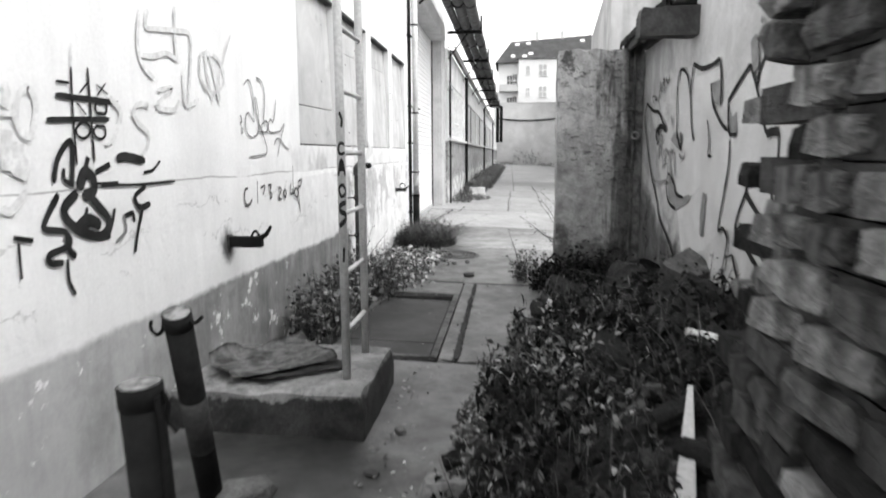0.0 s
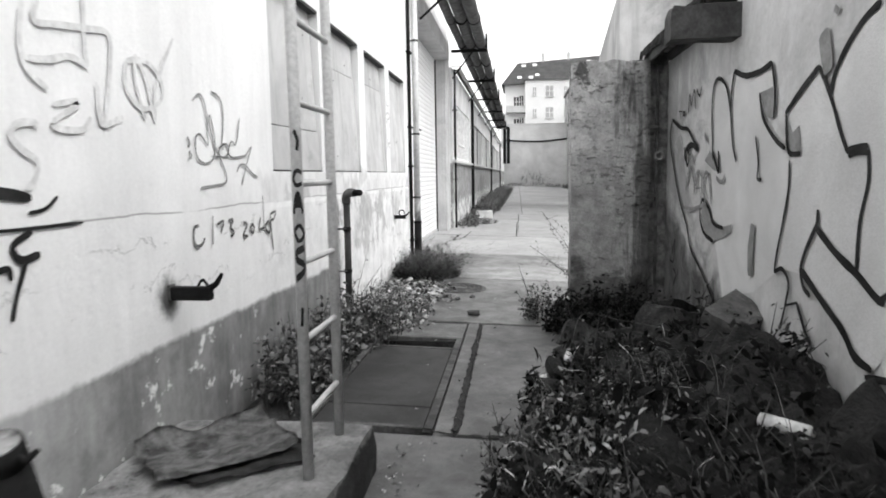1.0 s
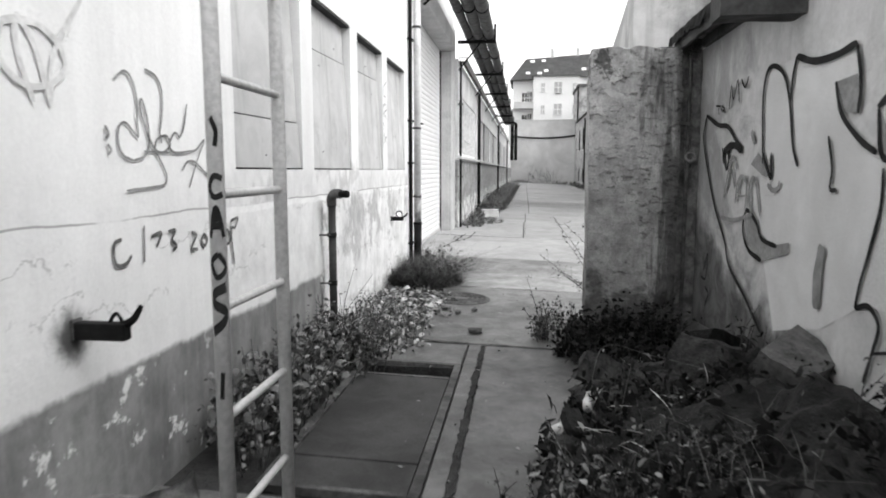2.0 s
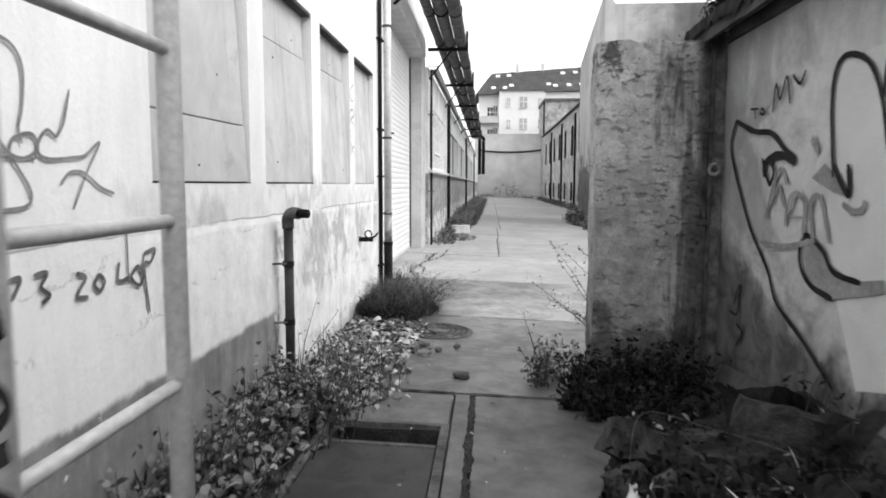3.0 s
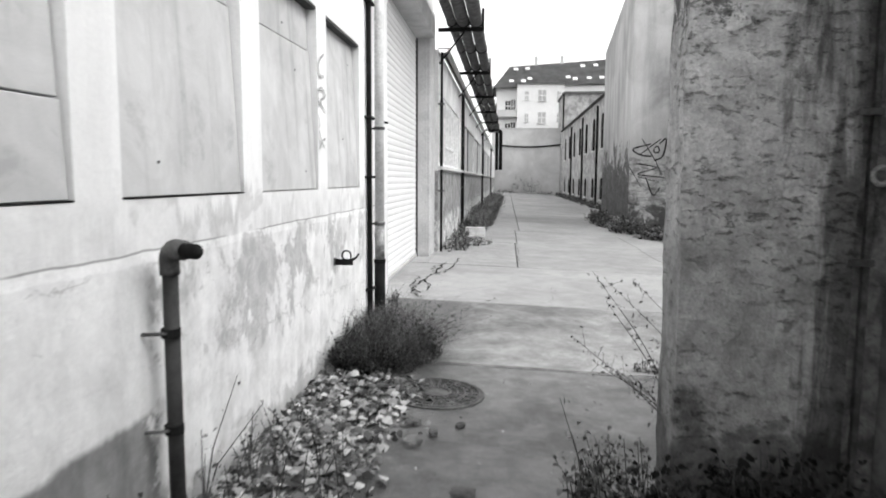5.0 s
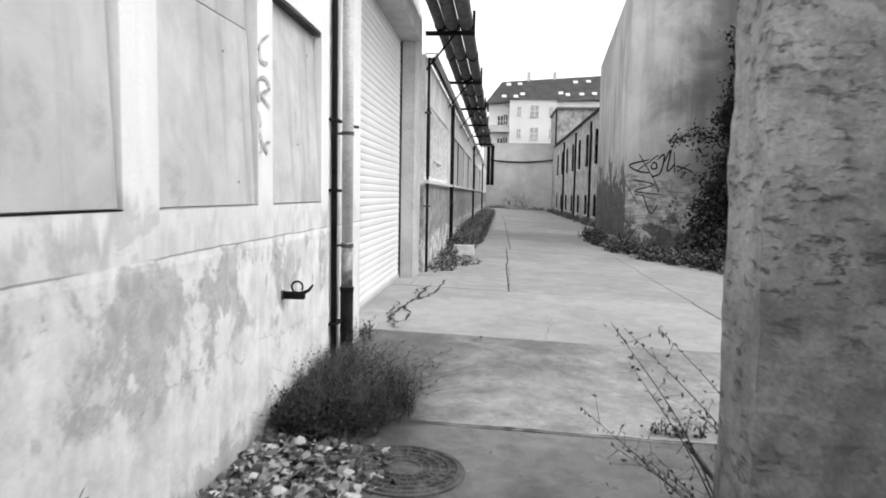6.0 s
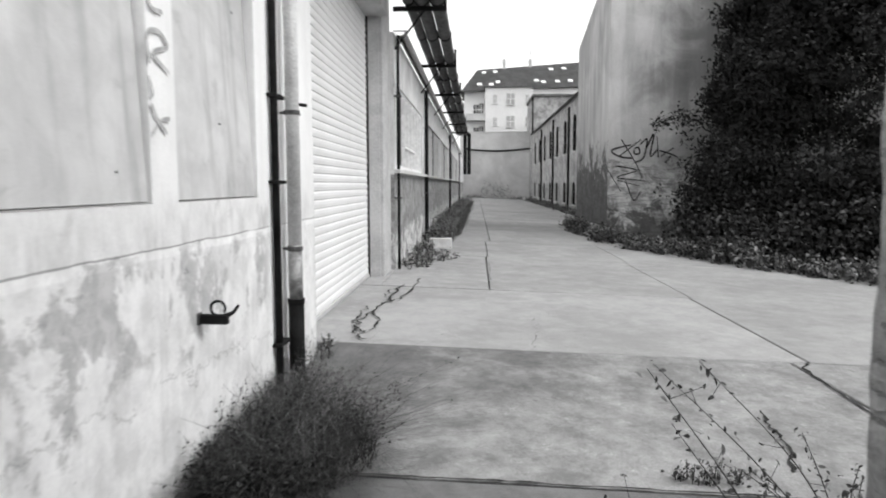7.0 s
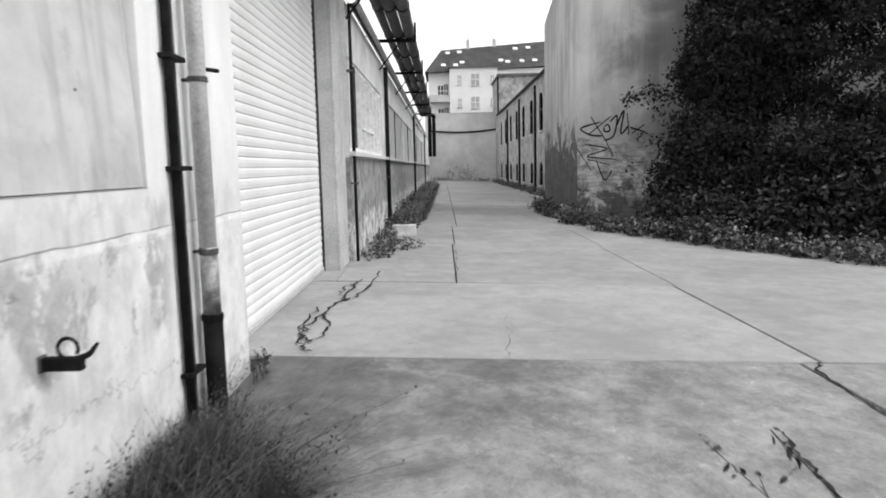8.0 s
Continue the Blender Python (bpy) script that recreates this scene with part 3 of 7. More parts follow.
# ---- boarded windows of the near wall ----
random.seed(4)
for n, (y0, y1) in enumerate(WINDOWS):
    win = thing("window", "window opening closed with weathered grey boards", "window", "boarded windows", "structure", (-0.09, (y0 + y1) / 2, SILL))
    win.name = "window_%d" % (n + 1)
    split = (0.318, 0.0, 0.0, 0.0)[n]
    top = (1.285, 0.93, 0.965, 1.285)[n]
    tip = (0.05, 0.02, 0.02, 0.0)[n]
    levels = [0.004, split, top] if split else [0.004, top]
    levels = levels + [1.28] if top < 1.2 else levels
    for a, b in zip(levels, levels[1:]):
        bm = box(bmesh.new(), -0.075, -0.010 - 0.003 * random.random(), y0 + 0.008, y1 - 0.010 - 0.006 * random.random(), SILL + a + 0.004, SILL + b - 0.004, 0.003)
        for v in bm.verts:   # boards cut a little out of square, and leaning in towards the top
            if abs(v.co.z - SILL - top) < 0.02 or (split and abs(v.co.z - SILL - split) < 0.02):
                v.co.z += (tip if not split else 0.012) * ((v.co.y - y0) / (y1 - y0) - 0.5)
            v.co.x -= 0.045 * (v.co.z - SILL) + (0.006 if a > 0.1 else 0)
        board = part("board", bm, BOARD, win)
        for k in range(1 + int(b - a > 0.5)):
            q = (None, y0 + 0.15 + random.random() * (y1 - y0 - 0.3), SILL + a + 0.05 + random.random() * max(0.02, b - a - 0.1))
            q = (-0.012 - 0.045 * (q[2] - SILL) - (0.006 if a > 0.1 else 0), q[1], q[2])
            nail = tube(bmesh.new(), [q, (q[0] + 0.004, q[1], q[2])], 0.006, 8)
            part("screw", nail, BLACK_METAL, board)
    part("frame", boxes((-0.17, -0.148, y0 + 0.002, y1 - 0.002, SILL + 0.002, HEAD - 0.002)), TIMBER, win, "dark timber behind the boards")
    # black strips draw the shadow gap under the first two windows' boards
    part("sill", boxes((-0.145, 0.003, y0 + 0.004, y1 - 0.004, SILL + 0.001, SILL + (0.007 if n < 2 else 0.004)), bevel=0.001), BLACK_METAL if n < 2 else FRAME_GREY, win, "thin sill strip, black where it draws the shadow gap under the boards")
    # dark strip drawn for the shadow under the window head
    part("head_shade", boxes((-0.145, -0.004, y0 + 0.002, y1 - 0.002, HEAD - 0.022, HEAD - 0.002)), TIMBER, win)

# ---- pipes on the wall ----
down = thing("downpipe", "pale zinc downpipe with a dark foot", "pipe", at=(0.09, 11.70, 0))
part("pipe", tubes((((0.085, 11.70, 1.0), (0.085, 11.70, 4.7)), 0.048), seg=16), ZINC, down, smooth=True)
part("sleeve", tubes((((0.085, 11.70, 0.60), (0.085, 11.70, 1.02)), 0.050), seg=16), rough_mat("stained_zinc", 0.06, 0.42, 7, 50, 0.6, 0.3, 0.003, gloss=0.4), down, "blackened lower length of zinc pipe", True)
part("foot", tubes((((0.085, 11.70, -0.03), (0.085, 11.70, 0.62)), 0.056), seg=16), BLACK_METAL, down, "black cast foot pipe", True)
part("lip", tubes((((0.085, 11.70, 0.60), (0.085, 11.70, 0.635)), 0.062), seg=16), BLACK_METAL, down)
for z in (0.98, 1.93, 3.3):
    part("clamp", tubes((((0.085, 11.70, z), (0.085, 11.70, z + 0.03)), 0.055), (((0.0, 11.70, z + 0.015), (0.085, 11.70, z + 0.015)), 0.01), seg=14), RUST, down)
cable = thing("conduit", "dark steel conduit pipe fixed to the wall", "pipe", at=(0.05, 11.44, 0))
part("pipe", tubes((((0.034, 11.44, 0.0), (0.034, 11.44, 4.7)), 0.025), seg=12), BLACK_METAL, cable, smooth=True)
part("wire", tubes(([(0.02, 11.55 + 0.006 * noise.noise(Vector((0, 0, z * 1.7))), z) for z in np.linspace(0.1, 4.7, 24)], 0.009), seg=8), RUST, cable)
for z in (0.35, 1.45, 2.02, 3.1):
    part("clip", boxes((0.0, 0.065, 11.39, 11.60, z, z + 0.025), bevel=0.003), BLACK_METAL, cable)
part("bolt", tubes((((0.06, 11.80, 2.02), (0.13, 11.92, 2.02)), 0.012), seg=8), BLACK_METAL, cable)

def elbow_pipe():
    p = thing("standpipe", "grey plastic standpipe with an open elbow", "pipe", at=(0.085, 7.39, 0))
    part("pipe", tubes((((0.085, 7.40, -0.05), (0.085, 7.40, 1.10)), 0.030), seg=14), GREY_METAL, p, smooth=True)
    bend = spline([(0.085, 7.40, 1.08), (0.085, 7.40, 1.145), (0.115, 7.38, 1.18), (0.17, 7.35, 1.18)], 5)
    part("elbow", tubes((bend, 0.038), seg=14), RUST, p, "dark rubber elbow", True)
    part("nozzle", tubes((((0.165, 7.353, 1.18), (0.235, 7.31, 1.18)), 0.029), seg=12), BLACK_METAL, p, smooth=True)
    for z in (0.46, 0.84):
        part("collar", tubes((((0.085, 7.39, z), (0.085, 7.39, z + 0.035)), 0.037), seg=14), BLACK_METAL, p)
        part("bracket", tubes((((0.0, 7.33, z + 0.02), (0.085, 7.36, z + 0.02)), 0.008), seg=6), RUST, p)
elbow_pipe()


def wall_bracket(y, z, reach, size, hook):
    b = thing("wall_bracket", "black bent steel bracket stuck in the wall", "bracket", "wall brackets", at=(0, y, z))
    s = size
    part("arm", box(bmesh.new(), 0.0, reach, y - 0.02 * s, y + 0.02 * s, z - 0.028 * s, z + 0.022 * s, 0.004), BLACK_METAL, b)
    part("tip", tubes((spline([(reach - 0.03, y, z + 0.01), (reach + 0.02, y, z + 0.03 * s), (reach + 0.035, y + 0.01, z + 0.05 * s), (reach + 0.05, y + 0.01, z + 0.07 * s)], 5), [0.013 * s * k for k in np.linspace(1, 0.5, 16).tolist()]), seg=8), BLACK_METAL, b)
    if hook:
        ring = [(reach - 0.05 + 0.036 * math.cos(a), y, z + 0.052 + 0.036 * math.sin(a)) for a in np.linspace(-0.6, 4.4, 16)]
        part("wire_loop", tubes((ring, 0.007), seg=6), BLACK_METAL, b)
    else:
        part("wire_loop", tubes((spline([(reach - 0.07, y, z + 0.02), (reach - 0.04, y, z + 0.06), (reach - 0.01, y, z + 0.02)], 5), 0.007), seg=6), BLACK_METAL, b)
    stain = bmesh.new()
    part("plate", box(stain, 0.0, 0.012, y - 0.024 * s, y + 0.024 * s, z - 0.034 * s, z + 0.030 * s, 0.003), RUST, b)
wall_bracket(4.42, 0.80, 0.20, 1.25, False)
wall_bracket(10.20, 0.79, 0.15, 0.95, True)

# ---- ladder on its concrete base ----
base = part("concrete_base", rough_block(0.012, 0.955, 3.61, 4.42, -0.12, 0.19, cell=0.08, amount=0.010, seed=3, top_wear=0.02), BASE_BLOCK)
tagged(base, "low rough concrete base block beside the white wall", "concrete block")
def felt_sheet(corners, lift, curls, seed, n=34):
    """A torn sheet between four corners; each side may curl upwards, and its edge is ragged."""
    bm = bmesh.new()
    a, b, c, d = (Vector((*q, 0)) for q in corners)
    rows = []
    for i in range(n + 1):
        row_ = []
        for j in range(n + 1):
            u, v = i / n, j / n
            eu = 0.055 * noise.noise(Vector((v * 5, seed, 0))) * (1 - u) + 0.055 * noise.noise(Vector((v * 5, seed, 4))) * u
            ev = 0.055 * noise.noise(Vector((u * 5, seed, 8))) * (1 - v) + 0.055 * noise.noise(Vector((u * 5, seed, 12))) * v
            q = a.lerp(b, u + eu).lerp(d.lerp(c, u + eu), v + ev)
            z = lift + 0.010 * noise.noise(Vector((q.x * 11, q.y * 11, seed))) + 0.005 * noise.noise(Vector((q.x * 29, q.y * 29, seed)))
            for edge, high in zip((v, 1 - u, 1 - v, u), curls):   # sides ab, bc, cd, da
                wave = 0.55 + 0.8 * noise.noise(Vector((u * 3 + seed, v * 3, 5)))
                z += high * max(0.0, 1 - edge / 0.20) ** 2 * max(0.0, wave)
            row_.append(bm.verts.new((q.x, q.y, z)))
        rows.append(row_)
    for i in range(n):
        for j in range(n):
            bm.faces.new((rows[i][j], rows[i + 1][j], rows[i + 1][j + 1], rows[i][j + 1]))
    bmesh.ops.solidify(bm, geom=bm.faces[:], thickness=0.007)
    return bm


sheet = thing("roofing_felt", "torn curled sheet of roofing felt on the concrete base", "roofing felt", at=(0.4, 4.05, 0.2))
part("upper_sheet", felt_sheet(((0.06, 3.95), (0.31, 3.69), (0.72, 4.05), (0.42, 4.42)), 0.222, (0.012, 0.006, 0.05, 0.085), 3), TAR, sheet, smooth=True)
part("under_sheet", felt_sheet(((0.22, 3.80), (0.44, 3.72), (0.80, 4.00), (0.62, 4.26)), 0.204, (0.0, 0.012, 0.0, 0.0), 7, 20), rough_mat("dark_tar_felt", 0.03, 0.09, 9, 80, 0.9, 0.5, 0.01), sheet, "darker felt layer below", True)

LETTERS = ((1.290, 1.350, (((0.9, 0.85), (0.4, 0.95), (0.1, 0.5), (0.35, 0.1), (0.9, 0.2)),)),
           (1.195, 1.268, (((0.0, 0.0), (0.45, 1.0), (0.9, 0.0)), ((0.2, 0.4), (0.7, 0.4)), ((0.4, 0.9), (0.45, 0.3)))),
           (1.095, 1.155, (((0.5, 1.0), (0.05, 0.6), (0.4, 0.0), (0.95, 0.4), (0.5, 1.0)),)),
           (0.965, 1.070, (((0.9, 1.0), (0.2, 0.85), (0.15, 0.6), (0.85, 0.4), (0.7, 0.15), (0.0, -0.1)),)),
           (0.780, 0.850, (((0.5, 1.0), (0.4, 0.0)),)), (1.420, 1.490, (((0.3, 1.0), (0.6, 0.5), (0.5, 0.0)),)))
ladder = thing("ladder", "pale painted steel ladder standing on the concrete base", "ladder", at=(0.82, 4.07, 0.2))
for y in (3.845, 4.29):
    rail = part("rail", tubes((((0.82, y, 0.185), (0.82, y, 1.6), (0.81, y, 3.4)), 0.021), seg=12), PALE_METAL, ladder, smooth=True)
    if y < 4:
        for z0, z1, strokes in LETTERS:   # brushed letters, one under the other, wrapped round the tube
            bm = bmesh.new()
            for pts in strokes:
                line, pairs = spline([(u, v, 0) for u, v in pts], 6) if len(pts) > 2 else [Vector((*pts[0], 0)).lerp(Vector((*pts[1], 0)), q / 6) for q in range(7)], []
                for i, q in enumerate(line):
                    way = (line[min(i + 1, len(line) - 1)] - line[max(i - 1, 0)]).normalized()
                    off = Vector((-way.y, way.x, 0)) * 0.13
                    pair = []
                    for e in (q + off, q - off):
                        a = -1.18 + (e.x - 0.5) * 1.9
                        pair.append(bm.verts.new((0.82 + 0.0218 * math.cos(a), y + 0.0218 * math.sin(a), z0 + (z1 - z0) * e.y)))
                    pairs.append(pair)
                for a, b in zip(pairs, pairs[1:]):
                    bm.faces.new((a[0], a[1], b[1], b[0]))
            part("paint_mark", bm, SPRAY_BLACK, rail)
for k in range(11):
    z = 0.43 + 0.2905 * k
    part("rung", tubes((((0.82, 3.85, z), (0.82, 4.285, z)), 0.0125), seg=8), PALE_METAL, ladder, smooth=True)

# ---- two cut-off posts in the near corner ----
def stub_post(foot, head, r, hooks):
    p = thing("stub_post", "cut-off black steel pipe with loose wire", "post", "stub posts", at=foot)
    part("pipe", tubes(((foot, head), r), seg=20), BLACK_METAL, p, smooth=True)
    f, h = Vector(foot), Vector(head)
    way = (h - f).normalized()
    part("cap", tubes(((h - way * 0.004, h + way * 0.006), r * 0.93), seg=20), rough_mat("scuffed_cap", 0.05, 0.26, 16, 60, 0.8), p, "scuffed grey cap")
    part("rim", tubes(((h - way * 0.05, h + way * 0.002), r * 1.05), seg=20), BLACK_METAL, p, smooth=True)
    part("sleeve", tubes(((f.lerp(h, 0.36), f.lerp(h, 0.62)), r * 1.02), seg=20), rough_mat("worn_dark_paint", 0.03, 0.07, 6, 50, gloss=0.15), p, "worn greyish sleeve", True)
    for pts, thick in hooks:
        part("wire", tubes((spline([h + Vector(q) for q in pts], 6), thick), seg=7), BLACK_METAL, p)
stub_post((0.80, 2.12, -0.06), (0.768, 2.10, 0.768), 0.050, ((((0.054, 0, -0.01), (0.066, 0, -0.04), (0.064, 0, -0.08), (0.085, 0, -0.11)), 0.006), (((0.05, -0.02, -0.02), (0.062, -0.02, -0.12), (0.060, -0.02, -0.26)), 0.008)))
stub_post((0.50, 3.00, -0.05), (0.575, 2.66, 0.80), 0.044, ((((-0.044, 0, -0.02), (-0.05, 0, -0.055), (-0.07, 0, -0.07), (-0.088, 0, -0.05), (-0.086, 0, -0.025)), 0.006), (((0.044, 0, -0.02), (0.062, 0, -0.028), (0.085, 0, -0.008)), 0.006)))

# ---- hatch, pit and manhole ----
hatch = thing("floor_hatch", "grey sheet steel floor hatch with an open slot", "hatch", at=(0.8, 5.9, -0.03))
def tilt(bm):
    for v in bm.verts:
        v.co.z += ground_z(v.co.x)
    return bm
part("frame", tilt(boxes((0.42, 0.47, 4.95, 6.99, -0.03, 0.012), (1.10, 1.15, 4.95, 6.99, -0.03, 0.012), (0.47, 1.10, 4.95, 4.985, -0.03, 0.012), (0.47, 1.10, 6.95, 6.99, -0.03, 0.012), bevel=0.003)), BLOCK, hatch, "grey cast frame")
part("cover", tilt(box(bmesh.new(), 0.475, 1.095, 5.30, 6.62, -0.028, 0.006, 0.004)), GREY_METAL, hatch)
part("cover", tilt(box(bmesh.new(), 0.475, 1.095, 4.99, 5.29, -0.028, 0.004, 0.004)), GREY_METAL, hatch)
part("crossbar", tilt(box(bmesh.new(), 0.475, 1.095, 6.622, 6.66, -0.03, 0.010, 0.003)), RUST, hatch)
part("pit", boxes((0.46, 0.498, 6.6, 6.97, -0.6, -0.05), (1.092, 1.13, 6.6, 6.97, -0.6, -0.05), (0.46, 1.13, 6.6, 6.638, -0.6, -0.05), (0.46, 1.13, 6.932, 6.97, -0.6, -0.05), (0.46, 1.13, 6.6, 6.97, -0.62, -0.58)), DIRT, hatch)

MAN_X, MAN_Y = 0.89, 9.51
man = thing("manhole_cover", "round cast iron manhole cover with ribbed pattern", "manhole cover", at=(MAN_X, MAN_Y, ground_z(MAN_X)))
bm = tube(bmesh.new(), [(0, 0, -0.05), (0, 0, 0.006)], 0.335, 40)
bm.transform(Matrix.Translation((MAN_X, MAN_Y, ground_z(MAN_X))) @ Matrix.Rotation(radians(2.1), 4, "Y"))
part("rim", bm, RUST, man)
bm = bmesh.new()
for r in (0.30, 0.25, 0.20, 0.15, 0.10):
    tube(bm, [(r * math.cos(a), r * math.sin(a), 0.008) for a in np.linspace(0, 2 * math.pi, 37)], 0.010, 6)
for k in range(24):
    a = 2 * math.pi * k / 24
    tube(bm, [(0.1 * math.cos(a), 0.1 * math.sin(a), 0.008), (0.3 * math.cos(a), 0.3 * math.sin(a), 0.008)], 0.007, 5)
bm.transform(Matrix.Translation((MAN_X, MAN_Y, ground_z(MAN_X))) @ Matrix.Rotation(radians(2.1), 4, "Y"))
part("ribs", bm, RUST, man)

# ---- workshop wall fittings ----
for n, (y0, y1) in enumerate(far_wins):
    if n == 0:
        win = thing("window_5", "large steel workshop window with pale dusty panes", "window", kind="structure", at=(-0.1, y0, FAR_SILL))
        part("window_frame", boxes((-0.12, -0.03, y0, y1, FAR_HEAD - 0.07, FAR_HEAD), (-0.12, -0.03, y0, y1, FAR_SILL, FAR_SILL + 0.06), (-0.12, -0.03, y0, y0 + 0.06, FAR_SILL + 0.06, FAR_HEAD - 0.07), (-0.12, -0.03, y1 - 0.06, y1, FAR_SILL + 0.06, FAR_HEAD - 0.07)), WHITE_WALL, win)
        count = 8
        w = (y1 - y0 - 0.12) / count
        for k in range(count):
            a = y0 + 0.06 + k * w
            vent = 2 <= k <= 4
            part("pane", boxes((-0.07, -0.06, a, a + w, FAR_SILL + (0.42 if vent else 0.06), FAR_HEAD - 0.07)), GLASS_DARK if k == 0 else GLASS_PALE, win)
            if vent:
                part("pane", boxes((-0.2, -0.19, a, a + w, FAR_SILL + 0.06, FAR_SILL + 0.42)), GLASS_DARK, win, "dark open vent pane")
                part("vent_frame", boxes((-0.06, 0.03, a + 0.04, a + w - 0.04, FAR_SILL + 0.40, FAR_SILL + 0.44)), WHITE_WALL, win)
            part("mullion", boxes((-0.06, 0.015, a - 0.025, a + 0.025, FAR_SILL + 0.06, FAR_HEAD - 0.07)), RUST if k == 1 else WHITE_WALL, win)
    else:
        win = thing("window", "workshop window closed with pale panels", "window", "panelled windows", "structure", (-0.1, y0, FAR_SILL))
        win.name = "window_%d" % (n + 5)
        half = (y0 + y1) / 2
        for a, b in ((y0, half - 0.02), (half + 0.02, y1)):
            part("panel", boxes((-0.1, -0.05, a, b, FAR_SILL + 0.02, FAR_HEAD - 0.02)), PALE_METAL, win)
        part("mullion", boxes((-0.1, -0.02, half - 0.02, half + 0.02, FAR_SILL, FAR_HEAD)), RUST, win)
shelf = part("trim", boxes((0.0, 0.10, 18.37, 66, 1.63, 1.70), bevel=0.008), PALE_PLASTER)
tagged(shelf, "pale window ledge running along the workshop wall", "ledge", kind="structure")
for y in (18.43, 25.0, 41.5, 61.0):
    p = thing("downpipe", "dark iron downpipe on the workshop wall", "pipe", "workshop downpipes", at=(0.07, y, 0))
    part("pipe", tubes((((0.065, y, 0.0), (0.065, y, 3.9)), 0.05 if y > 19 else 0.025), seg=10), BLACK_METAL, p, smooth=True)
    for z in (1.2, 2.9):
        part("clip", boxes((0, 0.12, y - 0.06, y + 0.06, z, z + 0.03)), RUST, p)
gutter = thing("gutter", "half-round zinc eaves gutter along the workshop", "gutter", at=(0.12, 40, 3.93))
bm = bmesh.new()
_a = [[bm.verts.new((0.11 + 0.09 * math.cos(t), y, 3.98 + 0.09 * math.sin(t))) for t in np.linspace(math.pi, 2 * math.pi, 9)] for y in (18.36, 40, 66)]
for a, b in zip(_a, _a[1:]):
    for k in range(8):
        bm.faces.new((a[k], a[k + 1], b[k + 1], b[k]))
bmesh.ops.solidify(bm, geom=bm.faces[:], thickness=0.006)
part("trough", bm, PALE_METAL, gutter, smooth=True)
for y in np.arange(18.5, 65, 3.0).tolist():
    part("strap", boxes((-0.02, 0.21, y, y + 0.03, 3.985, 4.0)), RUST, gutter)

rack = thing("pipe_rack", "dark insulated pipes on steel brackets along the wall", "pipes", at=(0.4, 30, 4.4))
for x, z, r in ((0.24, 4.50, 0.09), (0.46, 4.52, 0.12), (0.72, 4.52, 0.125)):
    part("pipe", tubes(([(x, y, z + 0.03 * noise.noise(Vector((x * 9, y * 0.3, 0)))) for y in np.linspace(11.6, 49, 38)], r), seg=14), RUST, rack, "dark lagged pipe", True)
    for y in np.arange(13, 49, 2.75).tolist():
        part("band", tubes((((x, y, z), (x, y + 0.05, z)), r * 1.13), seg=14), BLACK_METAL, rack)
for y in (12.9, 18.5, 24.0, 29.5, 35.0, 40.5, 46.0):
    br = part("bracket", boxes((-0.02, 0.88, y, y + 0.07, 4.32, 4.39), (0.83, 0.88, y, y + 0.06, 4.395, 4.75)), BLACK_METAL, rack)
    part("strut", tubes((((0.0, y + 0.03, 3.9 if y < 17 else 3.7), (0.5, y + 0.03, 4.32)), 0.02), seg=6), BLACK_METAL, br)
for x in (0.7, 0.95):
    part("drop_pipe", tubes((spline([(0.72, 48.6, 4.52), (x, 49.1, 4.45), (x, 49.25, 4.1), (x, 49.25, 2.05)], 6), 0.11), seg=10), BLACK_METAL, rack, smooth=True)

kerb = part("kerb_stone", rough_block(0.30, 0.82, 22.45, 22.75, -0.06, 0.20, cell=0.1, amount=0.01, seed=8, top_wear=0.01), rough_mat("pale_kerb_stone", 0.5, 0.68, 4, 50))
tagged(kerb, "loose pale kerb stone on the concrete beside the wall", "kerb stone")

# ---- buildings round the yard ----
gable = thing("gable_building", "windowless pale rendered building with a raised corner", "building", at=(9, 31, 0))
bm = bmesh.new()
_front = [(5.4, 28.0, 8.2), (5.75, 28.0, 7.7), (16, 28.0, 7.7)]
_low = [bm.verts.new((x, 28.0, -0.7)) for x in (5.4, 5.75, 16)]
_up = [bm.verts.new(p) for p in _front]
for k in (0, 1):
    bm.faces.new((_low[k], _low[k + 1], _up[k + 1], _up[k]))
_bl, _bu = bm.verts.new((5.4, 34.4, -0.7)), bm.verts.new((5.4, 34.4, 6.7))
_cl, _cu = bm.verts.new((16, 34.4, -0.7)), bm.verts.new((16, 34.4, 6.7))
bm.faces.new((_bl, _low[0], _up[0], _bu)), bm.faces.new((_cl, _bl, _bu, _cu)), bm.faces.new((_low[2], _cl, _cu, _up[2]))
bm.faces.new((_up[0], _up[1], _bu)), bm.faces.new((_up[1], _up[2], _cu, _bu))


